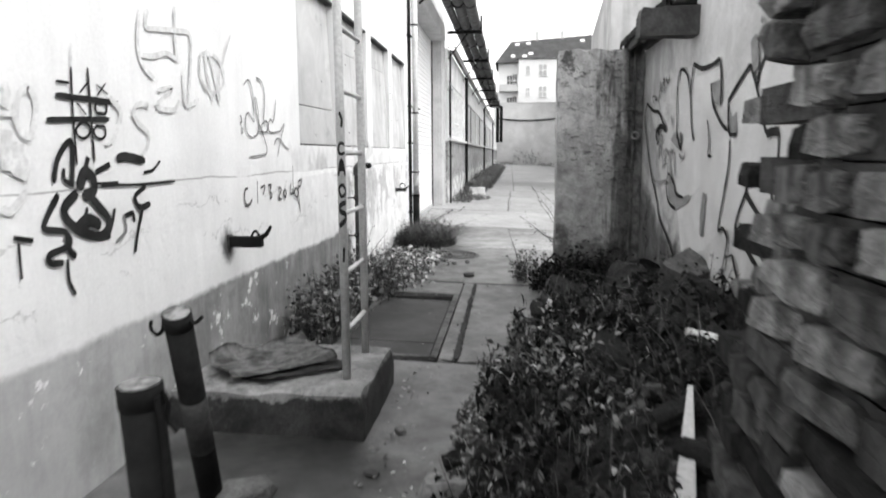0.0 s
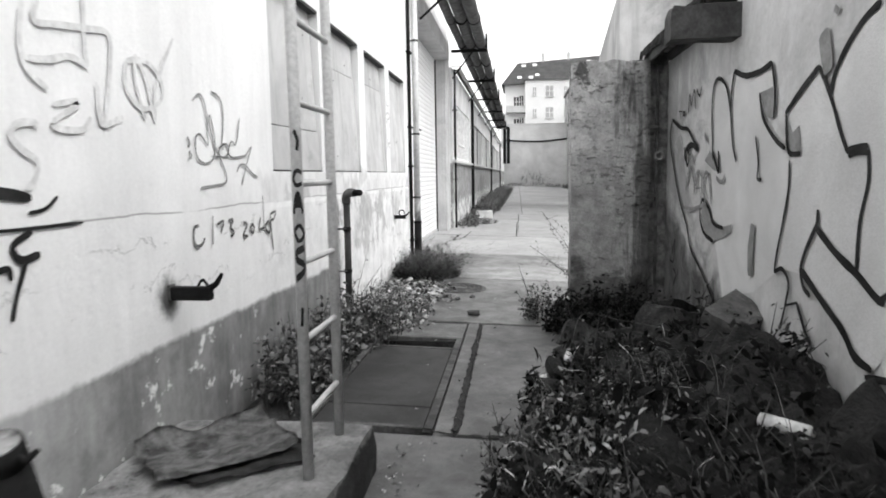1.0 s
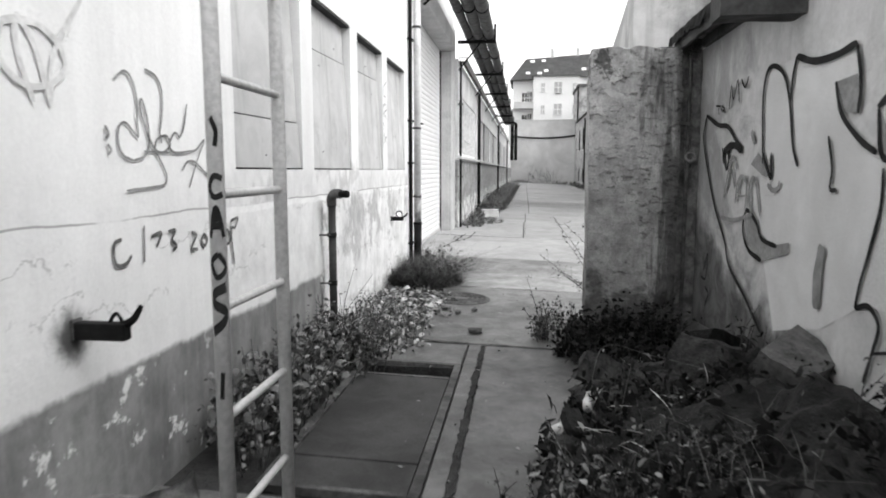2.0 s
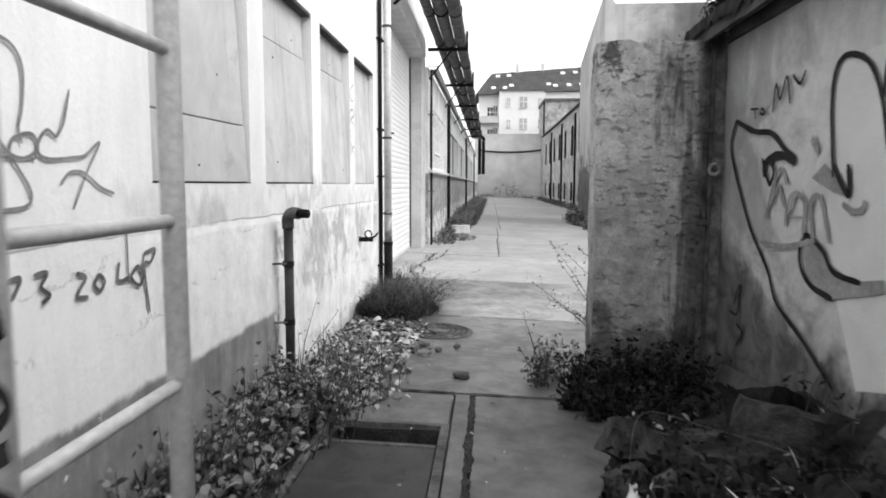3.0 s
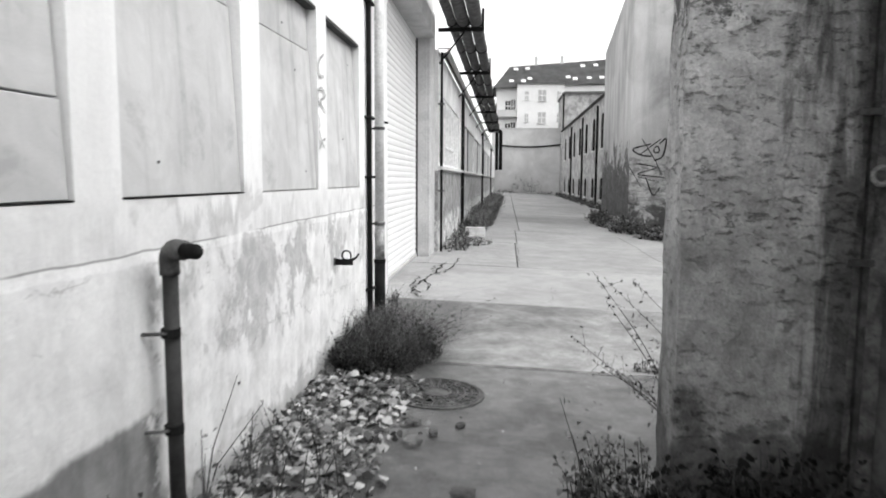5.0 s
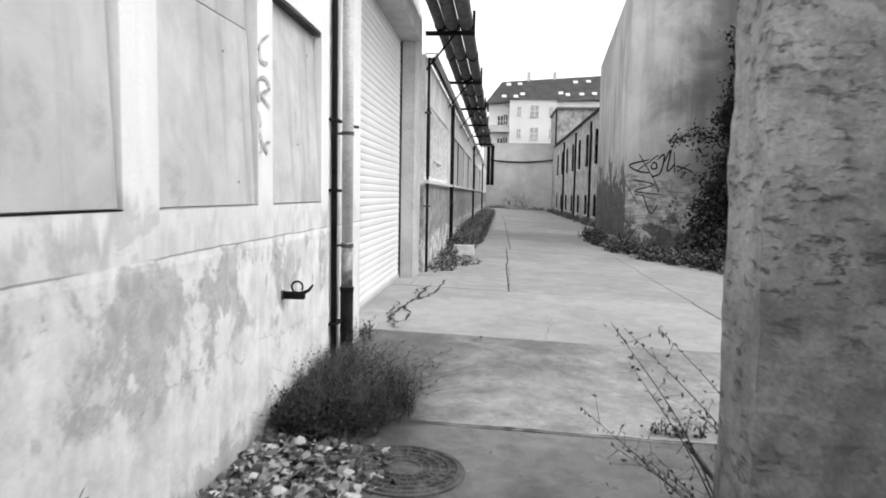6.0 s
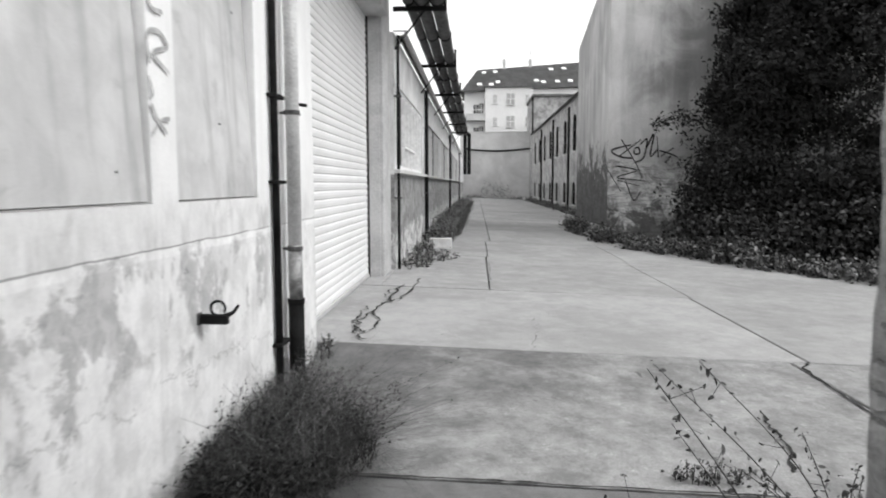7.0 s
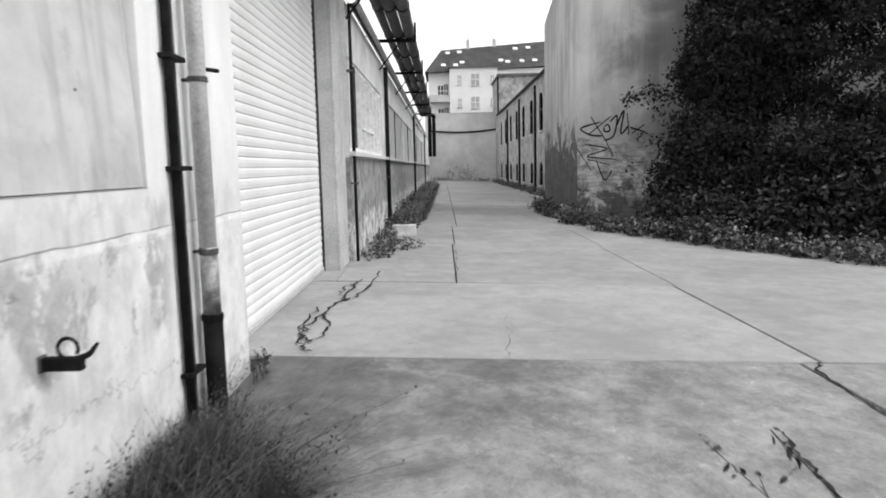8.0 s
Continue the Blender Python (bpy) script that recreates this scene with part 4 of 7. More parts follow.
def gable_render():
    s = Shade("weathered_gable_render")
    big, mid, fine = s.noise(0.45, 6, 0.6, 0.6), s.noise(2.2, 7, 0.7, 0.8), s.noise(30, 4)
    g = s.mul(s.map(big, 0.3, 0.7, 0.34, 0.52), s.map(s.noise(1.0, 5, 0.6, 0.2, s.stretch(2.4, 2.4, 0.25)), 0.35, 0.65, 1.1, 0.85))
    low = s.map(mid, 0.38, 0.6, 0.24, 0.56)
    course = s.map(s.noise(3.0, 7, 0.7, 0.2, s.stretch(0.5, 0.5, 4.5)), 0.46, 0.60)   # brickwork showing through in level courses
    low = s.mul(low, s.map(course, 0, 1, 1.08, 0.66))
    g = s.mix(s.map(s.add(s.z, s.map(mid, 0.2, 0.8, -0.5, 0.5)), 1.6, 2.6), low, g)
    # render darker towards larger x, with an uneven edge
    side_dark = s.map(s.add(s.x, s.map(s.noise(0.7, 6, 0.65, 0.6), 0.2, 0.8, -1.2, 1.2)), 6.2, 8.2)
    g = s.mul(g, s.mix(side_dark, 1.0, 0.5))
    # dark growth stain, high on the west face, only at the foot in front
    dark_foot = s.map(s.add(s.add(s.z, s.mul(s.map(s.y, 28.0, 28.1), -1.7)), s.map(s.noise(1.6, 7, 0.7, 1.0), 0.25, 0.75, -0.9, 0.9)), 0.75, 0.35)
    g = s.mix(s.mul(dark_foot, 0.85), g, 0.07)
    return s.done(s.mul(g, s.map(fine, 0.25, 0.75, 0.9, 1.1)), 0.92, s.add(mid, s.mul(fine, 0.3)), 0.4, 0.02, gloss=0.2)


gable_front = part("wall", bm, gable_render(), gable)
part("foot_ledge", rough_block(5.28, 5.398, 28.0, 34.3, -0.4, 0.12, cell=0.4, amount=0.02, seed=5), GREY_PLASTER, gable)

row = thing("brick_workshop", "long two-storey workshop with arched dark windows", "building", at=(9, 60, 0))
part("wall", boxes((7.1, 13, 36.5, 77.5, -0.7, 6.4)), GREY_PLASTER, row)
bm = bmesh.new()
v = [bm.verts.new(p) for p in ((6.85, 36.3, 6.42), (6.85, 77.6, 6.42), (10, 77.6, 7.4), (10, 36.3, 7.4), (13.2, 36.3, 6.42), (13.2, 77.6, 6.42))]
bm.faces.new((v[0], v[3], v[2], v[1])), bm.faces.new((v[3], v[4], v[5], v[2])), bm.faces.new((v[0], v[4], v[3])), bm.faces.new((v[1], v[2], v[5]))
bmesh.ops.solidify(bm, geom=bm.faces[:], thickness=0.18)
part("roof", bm, ROOF, row, "dark tarred roof with an overhanging edge")


def arched(y, w, z0, z1):
    """A dark arched pane set in the wall, with its surround standing proud."""
    bm = bmesh.new()
    pts = [(y - w / 2, z0), (y + w / 2, z0)] + [(y + w / 2 * math.cos(a), z1 - 0.25 + 0.25 * math.sin(a)) for a in np.linspace(0, math.pi, 7)]
    bm.faces.new([bm.verts.new((7.075, *p)) for p in pts])
    bmesh.ops.solidify(bm, geom=bm.faces[:], thickness=0.05)
    win = part("window", bm, GLASS_DARK, row)
    part("frame", boxes((7.04, 7.07, y - 0.03, y + 0.03, z0, z1 - 0.1), (7.04, 7.07, y - w / 2, y + w / 2, z0 + (z1 - z0) * 0.55, z0 + (z1 - z0) * 0.55 + 0.07)), RUST, win)
    part("sill", boxes((7.0, 7.098, y - w / 2 - 0.1, y + w / 2 + 0.1, z0 - 0.1, z0 - 0.01)), PALE_PLASTER, win)
for y in (38.5, 42.7, 47.0, 51.2, 55.4, 59.7, 64.2, 68.6, 73.0):
    arched(y, 1.25, 3.35, 5.45)
    arched(y, 1.1, 0.25, 1.55)
for y in (40.6, 49.1, 57.5, 66.4):
    part("downpipe", tubes((((7.02, y, -0.2), (7.02, y, 6.1)), 0.07), seg=8), BLACK_METAL, row)

tower = thing("end_building", "flat-roofed pale rendered building behind the workshop", "building", at=(11, 81, 0))
part("wall", boxes((7.28, 17, 78, 86, -0.7, 10.35)), GREY_PLASTER, tower)
part("roof", boxes((7.15, 17.1, 77.8, 86.2, 10.36, 10.6)), ROOF, tower)
part("downpipe", tubes((((7.2, 77.9, 0), (7.2, 77.9, 10.3)), 0.08), seg=8), BLACK_METAL, tower)

house = thing("apartment_house", "white apartment house with a dark skylit roof", "building", at=(8, 112, 0))
part("wall", boxes((-0.4, 30, 110.8, 122, -1, 15.3), (9.76, 30, 110.4, 110.79, -1, 15.6)), WHITE_WALL, house)
bay = part("bay", boxes((2.75, 9.75, 109.4, 110.79, -1, 15.65)), WHITE_WALL, house, "projecting white bay")
bm = bmesh.new()
v = [bm.verts.new(p) for p in ((-0.9, 109.9, 15.2), (30, 109.9, 16.2), (30, 117, 21.3), (1.6, 117, 19.5), (30, 124, 15.5), (-0.9, 124, 15.5))]
bm.faces.new((v[0], v[1], v[2], v[3])), bm.faces.new((v[3], v[2], v[4], v[5])), bm.faces.new((v[0], v[3], v[5]))
bmesh.ops.solidify(bm, geom=bm.faces[:], thickness=0.3)
part("roof", bm, ROOF, house, "dark tiled roof")
part("bay_roof", boxes((2.55, 9.95, 109.2, 110.9, 15.66, 15.9)), ROOF, house)


def pane_at(x, z, w, h, y, parent, mat=None):
    win = part("window", boxes((x - w / 2, x + w / 2, y - 0.06, y - 0.01, z - h / 2, z + h / 2)), mat or rough_mat("grey_reflecting_pane", 0.38, 0.5, 0.5, 8, 0.2), parent)
    part("frame", boxes((x - w / 2, x + w / 2, y - 0.09, y - 0.062, z - 0.05, z + 0.05), (x - 0.05, x + 0.05, y - 0.09, y - 0.062, z - h / 2, z - 0.05), (x - 0.05, x + 0.05, y - 0.09, y - 0.062, z + 0.05, z + h / 2)), WHITE_WALL, win)
    part("sill", boxes((x - w / 2 - 0.1, x + w / 2 + 0.1, y - 0.18, y - 0.01, z - h / 2 - 0.12, z - h / 2 - 0.01)), PALE_PLASTER, win)
PANE = rough_mat("grey_curtained_pane", 0.36, 0.48, 0.5, 8, 0.25)
for z in (14.0, 10.7, 7.5):
    pane_at(6.5, z, 1.15, 1.6, 109.4, bay, PANE)
    pane_at(4.2, z, 0.5, 1.2, 109.4, bay, PANE)
    pane_at(9.0, z, 0.5, 1.2, 109.4, bay, PANE)
for z in (12.6, 9.2):
    pane_at(1.4, z, 0.8, 1.5, 110.8, house, GLASS_DARK)
    pane_at(2.2, z, 0.6, 1.9, 110.8, house, GLASS_DARK)
for z in (11.0, 7.6):
    part("balcony", boxes((-0.2, 2.74, 109.5, 110.79, z - 0.12, z + 0.08), (-0.2, 2.74, 109.5, 109.56, z + 0.08, z + 0.9)), PALE_PLASTER, house)
for x in np.arange(12, 29, 3.2).tolist():
    for z in (13.4, 10.0):
        pane_at(x, z, 1.1, 1.6, 110.4, house, PANE)
for x, k in ((2.6, 0.8), (4.4, 0.8), (13.0, 0.75), (15.0, 0.75), (1.9, 0.25), (3.7, 0.22), (4.7, 0.32), (10.5, 0.3), (11.5, 0.22), (13.6, 0.22), (15.5, 0.22), (18.5, 0.22), (21, 0.22)):
    low, high = Vector((x, 109.9, 15.2 + (x + 0.9) / 30.9)), Vector((x, 117, 19.5 + (x - 1.6) * 0.063))
    p = low.lerp(high, k) + Vector((0, -0.1, 0.12))
    bm = box(bmesh.new(), p.x - 0.34, p.x + 0.34, p.y - 0.42, p.y + 0.42, p.z - 0.06, p.z + 0.06, turn=Matrix.Rotation(math.atan2(4, 7), 4, "X"))
    part("skylight", bm, rough_mat("bright_skylight_glass", 0.75, 0.85, 1, 10, 0.15) if "bright_skylight_glass" not in bpy.data.materials else bpy.data.materials["bright_skylight_glass"], house)
for x in (5.8, 9.9):
    part("chimney", boxes((x - 0.25, x + 0.25, 116.6, 117.2, 18.8, 21.0), (x - 0.05, x + 0.05, 116.8, 116.9, 21.01, 22.6)), PALE_PLASTER, house)
cable2 = part("cable", tubes(([(x, 81.9, 5.05 + 0.02 * (x - 3.6) ** 2) for x in np.linspace(0, 7.25, 12)], 0.09), seg=6), BLACK_METAL)
tagged(cable2, "black cable sagging across the pale end wall", "cable")

# ---- plants ----
def leaf_arrays(rng, centres, sizes, flat=0.5, slim=0.45):
    """Folded pointed leaves at the centres, turned at random; flat 1 lays them level."""
    n = len(centres)
    yaw = rng.uniform(0, 2 * np.pi, n)
    pitch = rng.normal(0, 1.0 - 0.8 * flat, n)
    roll = rng.normal(0, 0.9 - 0.6 * flat, n)
    d = np.stack([np.cos(yaw) * np.cos(pitch), np.sin(yaw) * np.cos(pitch), np.sin(pitch)], 1)
    s = np.stack([-np.sin(yaw), np.cos(yaw), np.zeros(n)], 1)
    u = np.cross(d, s)
    s2 = s * np.cos(roll)[:, None] + u * np.sin(roll)[:, None]
    up = np.cross(d, s2)
    L, W = sizes[:, None], sizes[:, None] * slim
    a, b = 0.22, 0.16
    v = np.stack([centres - d * L * 0.5, centres - d * L * a + s2 * W * 0.42 + up * W * 0.2, centres + d * L * b + s2 * W * 0.40 + up * W * 0.16, centres + d * L * 0.5 - up * L * 0.10,
                  centres + d * L * b - s2 * W * 0.40 + up * W * 0.16, centres - d * L * a - s2 * W * 0.42 + up * W * 0.2], 1)
    idx = np.arange(n)[:, None] * 6
    f = np.concatenate([idx + t for t in ([0, 1, 5], [1, 2, 4], [1, 4, 5], [2, 3, 4])], 0)
    return v.reshape(-1, 3), f


def leaves(name, centres, sizes, material, parent=None, flat=0.5, slim=0.45, seed=0, label=""):
    rng = np.random.default_rng(seed)
    v, f = leaf_arrays(rng, np.asarray(centres, float), np.asarray(sizes, float), flat, slim)
    me = bpy.data.meshes.new(name)
    me.from_pydata(v.tolist(), [], f.tolist())
    me.materials.append(material)
    return part(name, me, None, parent, label)


def blade_mesh(name, roots, heights, lean, width, material, parent=None, seed=0):
    """Curved tapering grass blades, three segments each."""
    rng = np.random.default_rng(seed)
    roots, n = np.asarray(roots, float), len(roots)
    a = rng.uniform(0, 2 * np.pi, n)
    way = np.stack([np.cos(a), np.sin(a), np.zeros(n)], 1)
    side = np.stack([-np.sin(a), np.cos(a), np.zeros(n)], 1)
    bend = (np.abs(rng.normal(0, lean, n)) * heights)[:, None]
    rows = []
    for k, w in ((0.0, 1.0), (0.4, 0.8), (0.75, 0.5), (1.0, 0.0)):
        c = roots + way * bend * k**2 + np.stack([np.zeros(n), np.zeros(n), heights * (k - 0.18 * k * k)], 1)
        rows += [c - side * width * 0.5 * w, c + side * width * 0.5 * w] if w else [c]
    v = np.stack(rows, 1)
    i = np.arange(n)[:, None] * 7
    f = np.concatenate([i + t for t in ([0, 1, 3], [0, 3, 2], [2, 3, 5], [2, 5, 4], [4, 5, 6])], 0)
    me = bpy.data.meshes.new(name)
    me.from_pydata(v.reshape(-1, 3).tolist(), [], f.tolist())
    me.materials.append(material)
    return part(name, me, None, parent)


def weed(label, cx, cy, rx, ry, h, stems, leaf=0.045, per=16, seed=0, mat_leaf=None, z0=None, lean=(0, 0), group="weeds", base=0.1, thick=1.0, wild=0.22):
    """A clump of leafy weeds: thin stems, and leaves along each of them."""
    rng = np.random.default_rng(seed)
    z = ground_z(cx) if z0 is None else z0
    t = thing("weed_clump", label, "plant", group, at=(cx, cy, z))
    bm, cen, siz = bmesh.new(), [], []
    for _ in range(stems):
        r, a = math.sqrt(rng.uniform()), rng.uniform(0, 2 * math.pi)
        x, y = cx + rx * r * math.cos(a), cy + ry * r * math.sin(a)
        hh = h * rng.uniform(0.45, 1.0) * (1.15 - 0.4 * r)
        dx, dy = rng.normal(lean[0], wild) * hh, rng.normal(lean[1], wild) * hh
        zz = ground_z(x) if z0 is None else z0
        pts = [Vector((x, y, zz - 0.02)), Vector((x + dx * 0.3, y + dy * 0.3, zz + hh * 0.5)), Vector((x + dx, y + dy, zz + hh))]
        tube(bm, pts, [0.004 * thick, 0.003 * thick, 0.0015 * thick], 4)
        for _k in range(per):
            q = rng.uniform(base, 1.0)
            p = pts[0].lerp(pts[1], q * 2) if q < 0.5 else pts[1].lerp(pts[2], q * 2 - 1)
            cen.append((p.x + rng.normal(0, leaf * 0.6), p.y + rng.normal(0, leaf * 0.6), max(zz + 0.01, p.z + rng.normal(0, leaf * 0.3))))
            siz.append(leaf * rng.uniform(0.5, 1.3) * (1.2 - 0.5 * q))
    tagged(part("stem_tangle", bm, STEM, t), kind="stuff")
    leaves("leaves", cen, siz, mat_leaf or WEED, t, 0.45, 0.62, seed + 1)["kind"] = "stuff"
    return t


def grass(label, cx, cy, rx, ry, h, count, seed=0, lean=0.45, width=0.006, material=None):
    rng = np.random.default_rng(seed)
    t = thing("grass_tuft", label, "grass", "grass tufts", at=(cx, cy, ground_z(cx)))
    r, a = np.sqrt(rng.uniform(0, 1, count)), rng.uniform(0, 2 * np.pi, count)
    x, y = np.maximum(0.02, cx + rx * r * np.cos(a)), cy + ry * r * np.sin(a)
    z = np.array([ground_z(q) for q in x]) - 0.01
    blade_mesh("foliage", np.stack([x, y, z], 1), h * rng.uniform(0.35, 1.0, count) * (1.15 - 0.5 * r), lean, width, material or GRASS, t, seed)["kind"] = "stuff"
    return t


# along the white wall
weed("dense dark leafy weeds growing at the foot of the wall", 0.22, 5.75, 0.22, 0.75, 0.48, 70, 0.062, 20, 11)
weed("dense dark leafy weeds growing at the foot of the wall", 0.26, 6.75, 0.26, 0.40, 0.50, 55, 0.06, 20, 12)
weed("sparse dry weeds standing in fallen leaves", 0.45, 7.75, 0.40, 0.55, 0.42, 32, 0.035, 10, 13)
weed("sparse dry weeds standing in fallen leaves", 0.15, 8.3, 0.12, 0.5, 0.25, 16, 0.035, 8, 14)
weed("single dry stalk by the standpipe", 0.10, 7.6, 0.03, 0.05, 0.7, 3, 0.03, 8, 15, lean=(0.05, 0.25))
TUFT = leaf_mat("dark_grass_blades", 0.008, 0.065, 0.8, 1.5)
grass("wispy grass tuft beside the downpipe", 0.20, 10.12, 0.20, 0.34, 0.36, 2000, 21, 1.6, 0.0024, TUFT)
grass("wispy grass tuft beside the downpipe", 0.48, 10.48, 0.36, 0.46, 0.36, 3000, 20, 2.4, 0.0022, TUFT)
grass("wispy grass tuft beside the downpipe", 0.22, 10.85, 0.20, 0.38, 0.46, 2000, 19, 1.8, 0.0024, TUFT)
grass("wispy grass tuft beside the downpipe", 0.12, 11.25, 0.13, 0.45, 0.34, 600, 22, 1.1, 0.003)
grass("tall dry wisps standing in the grass tuft", 0.40, 10.5, 0.42, 0.62, 0.62, 420, 25, 0.9, 0.003)
weed("thin weeds in the grass at the wall", 0.38, 10.42, 0.40, 0.68, 0.46, 240, 0.020, 24, 23, TUFT, thick=0.35, lean=(0.25, 0.0), wild=0.75, base=0.0)
weed("thin weeds under the downpipe", 0.12, 11.6, 0.1, 0.35, 0.40, 40, 0.02, 18, 24, thick=0.4, wild=0.5)
weed("low weeds by the shutter's threshold", 0.1, 12.6, 0.08, 0.25, 0.2, 14, 0.03, 8, 25)
weed("flat dry weeds beside the kerb stone", 0.30, 19.4, 0.28, 1.2, 0.20, 60, 0.05, 14, 26)
weed("flat dry weeds beside the kerb stone", 0.62, 20.6, 0.40, 0.9, 0.16, 46, 0.05, 12, 28)
weed("flat dry weeds beside the kerb stone", 0.25, 21.6, 0.22, 0.9, 0.32, 40, 0.05, 12, 29)
weed("tall dark weeds along the workshop wall", 0.42, 24.4, 0.40, 1.3, 0.45, 60, 0.08, 14, 27)
for n, y in enumerate((26.5, 29.5, 33.0, 37.0, 41.5, 46.5, 52.0, 58.0)):
    weed("tall dark weeds along the workshop wall", 0.45, y, 0.42 + 0.02 * n, 1.9 + 0.1 * n, 0.62 + 0.10 * (n % 3), 26, 0.08, 10, 30 + n, wild=0.5)
    grass("tall dry grass along the workshop wall", 0.50, y + 0.8, 0.46 + 0.03 * n, 2.0 + 0.1 * n, 0.62 + 0.06 * (n % 3), 1300, 130 + n, 1.0, 0.012)
for n, x in enumerate((1.2, 2.6, 4.2, 5.6)):
    weed("dry shrubs at the foot of the end wall", x, 80.6, 0.9, 0.8, 2.4 if n in (1, 2) else 0.5, 22, 0.16, 7, 45 + n, DULL_LEAF)
weed("tall straggling stalks leaning over the hatch", 0.30, 5.9, 0.22, 0.95, 0.62, 34, 0.035, 16, 16, lean=(0.35, 0.0), wild=0.38, thick=1.1)
weed("tall straggling stalks leaning over the hatch", 0.40, 6.8, 0.28, 0.35, 0.55, 22, 0.03, 14, 17, lean=(0.25, 0.1), wild=0.38, thick=1.1)
# near-black clump stands in for the shadow at the tuft's core
weed("near-black low growth that draws the shadow inside the grass tuft", 0.30, 10.35, 0.30, 0.62, 0.20, 260, 0.035, 26, 18, BLACK_LEAF, wild=0.7)
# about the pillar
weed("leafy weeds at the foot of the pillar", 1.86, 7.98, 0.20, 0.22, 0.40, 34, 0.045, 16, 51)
weed("dark undergrowth between pillar and heap", 2.40, 7.66, 0.50, 0.28, 0.46, 130, 0.06, 22, 52, BLACK_LEAF, wild=0.35)
weed("dark undergrowth between pillar and heap", 2.15, 7.4, 0.28, 0.25, 0.30, 50, 0.055, 18, 57, BLACK_LEAF, wild=0.35)
weed("leafy stalk beside the pillar", 1.74, 7.92, 0.04, 0.04, 0.62, 4, 0.04, 14, 53)
def shoots(label, root, tips, seed):
    """Thin woody shoots that arch from one root, with small leaves and side twigs."""
    rng = np.random.default_rng(seed)
    t = thing("woody_shoot", label, "plant", "weeds", at=root)
    cen, siz = [], []
    for tip in tips:
        a, b = Vector(root) + Vector((*rng.normal(0, 0.05, 2), -0.03)), Vector(tip)
        line = spline([a, a.lerp(b, 0.5) + Vector((*rng.normal(0, 0.03, 2), 0.05)), b], 10)
        bm = tube(bmesh.new(), line, [0.0042 * (1 - 0.75 * k / (len(line) - 1)) for k in range(len(line))], 5)
        for k in range(4, len(line)):
            if rng.uniform() < 0.3:
                q = line[k] + Vector(rng.normal(0, 0.05, 3).tolist())
                tube(bm, [line[k], q], [0.0016, 0.0008], 4)
                cen.append(tuple(q)), siz.append(rng.uniform(0.02, 0.04))
            for _ in range(int(rng.integers(1, 4))):
                cen.append(tuple(line[k] + Vector(rng.normal(0, 0.012, 3).tolist()))), siz.append(rng.uniform(0.015, 0.036))
        part("stem", bm, STEM, t)
    leaves("leaves", cen, siz, WEED, t, 0.3, 0.45, seed + 1)["kind"] = "stuff"
shoots("leaning woody shoots with small leaves behind the pillar", (2.50, 8.85, ground_z(2.50)), ((1.86, 8.90, 0.92), (1.95, 8.95, 0.74), (1.76, 8.90, 0.53), (1.86, 8.80, 0.42), (2.00, 8.85, 0.36), (2.10, 9.0, 0.30)), 54)
shoots("leaning woody shoots in the joint of the slabs", (2.85, 9.6, ground_z(2.85)), ((2.01, 9.4, 0.80), (2.19, 9.45, 0.80), (2.30, 9.3, 0.45), (2.42, 9.5, 0.36), (2.62, 9.55, 0.50)), 55)
weed("dry shoots growing out of a slab joint", 2.62, 10.42, 0.25, 0.05, 0.12, 20, 0.03, 10, 58)
weed("small dry shoots in the slab joint", 3.2, 10.2, 0.10, 0.05, 0.35, 5, 0.035, 12, 56)
# foot of the gable building and of the workshop
for n, (x, y) in enumerate(((5.0, 28.6), (4.9, 30.5), (5.0, 32.6), (5.05, 26.4), (5.5, 24.6), (6.0, 23.3), (6.6, 22.2), (7.1, 21.3), (7.7, 20.3), (8.4, 19.4), (9.3, 18.9), (10.4, 18.6), (11.8, 18.4))):
    weed("dark weeds edging the concrete yard", x, y, 0.42, 0.85, 0.45 + 0.06 * (n % 4), 46, 0.11, 18, 60 + n)
for n, y in enumerate(np.arange(38, 77, 4.2).tolist()):
    weed("weeds at the foot of the workshop", 6.75, y, 0.4, 2.0, 0.5, 30, 0.12, 12, 80 + n)


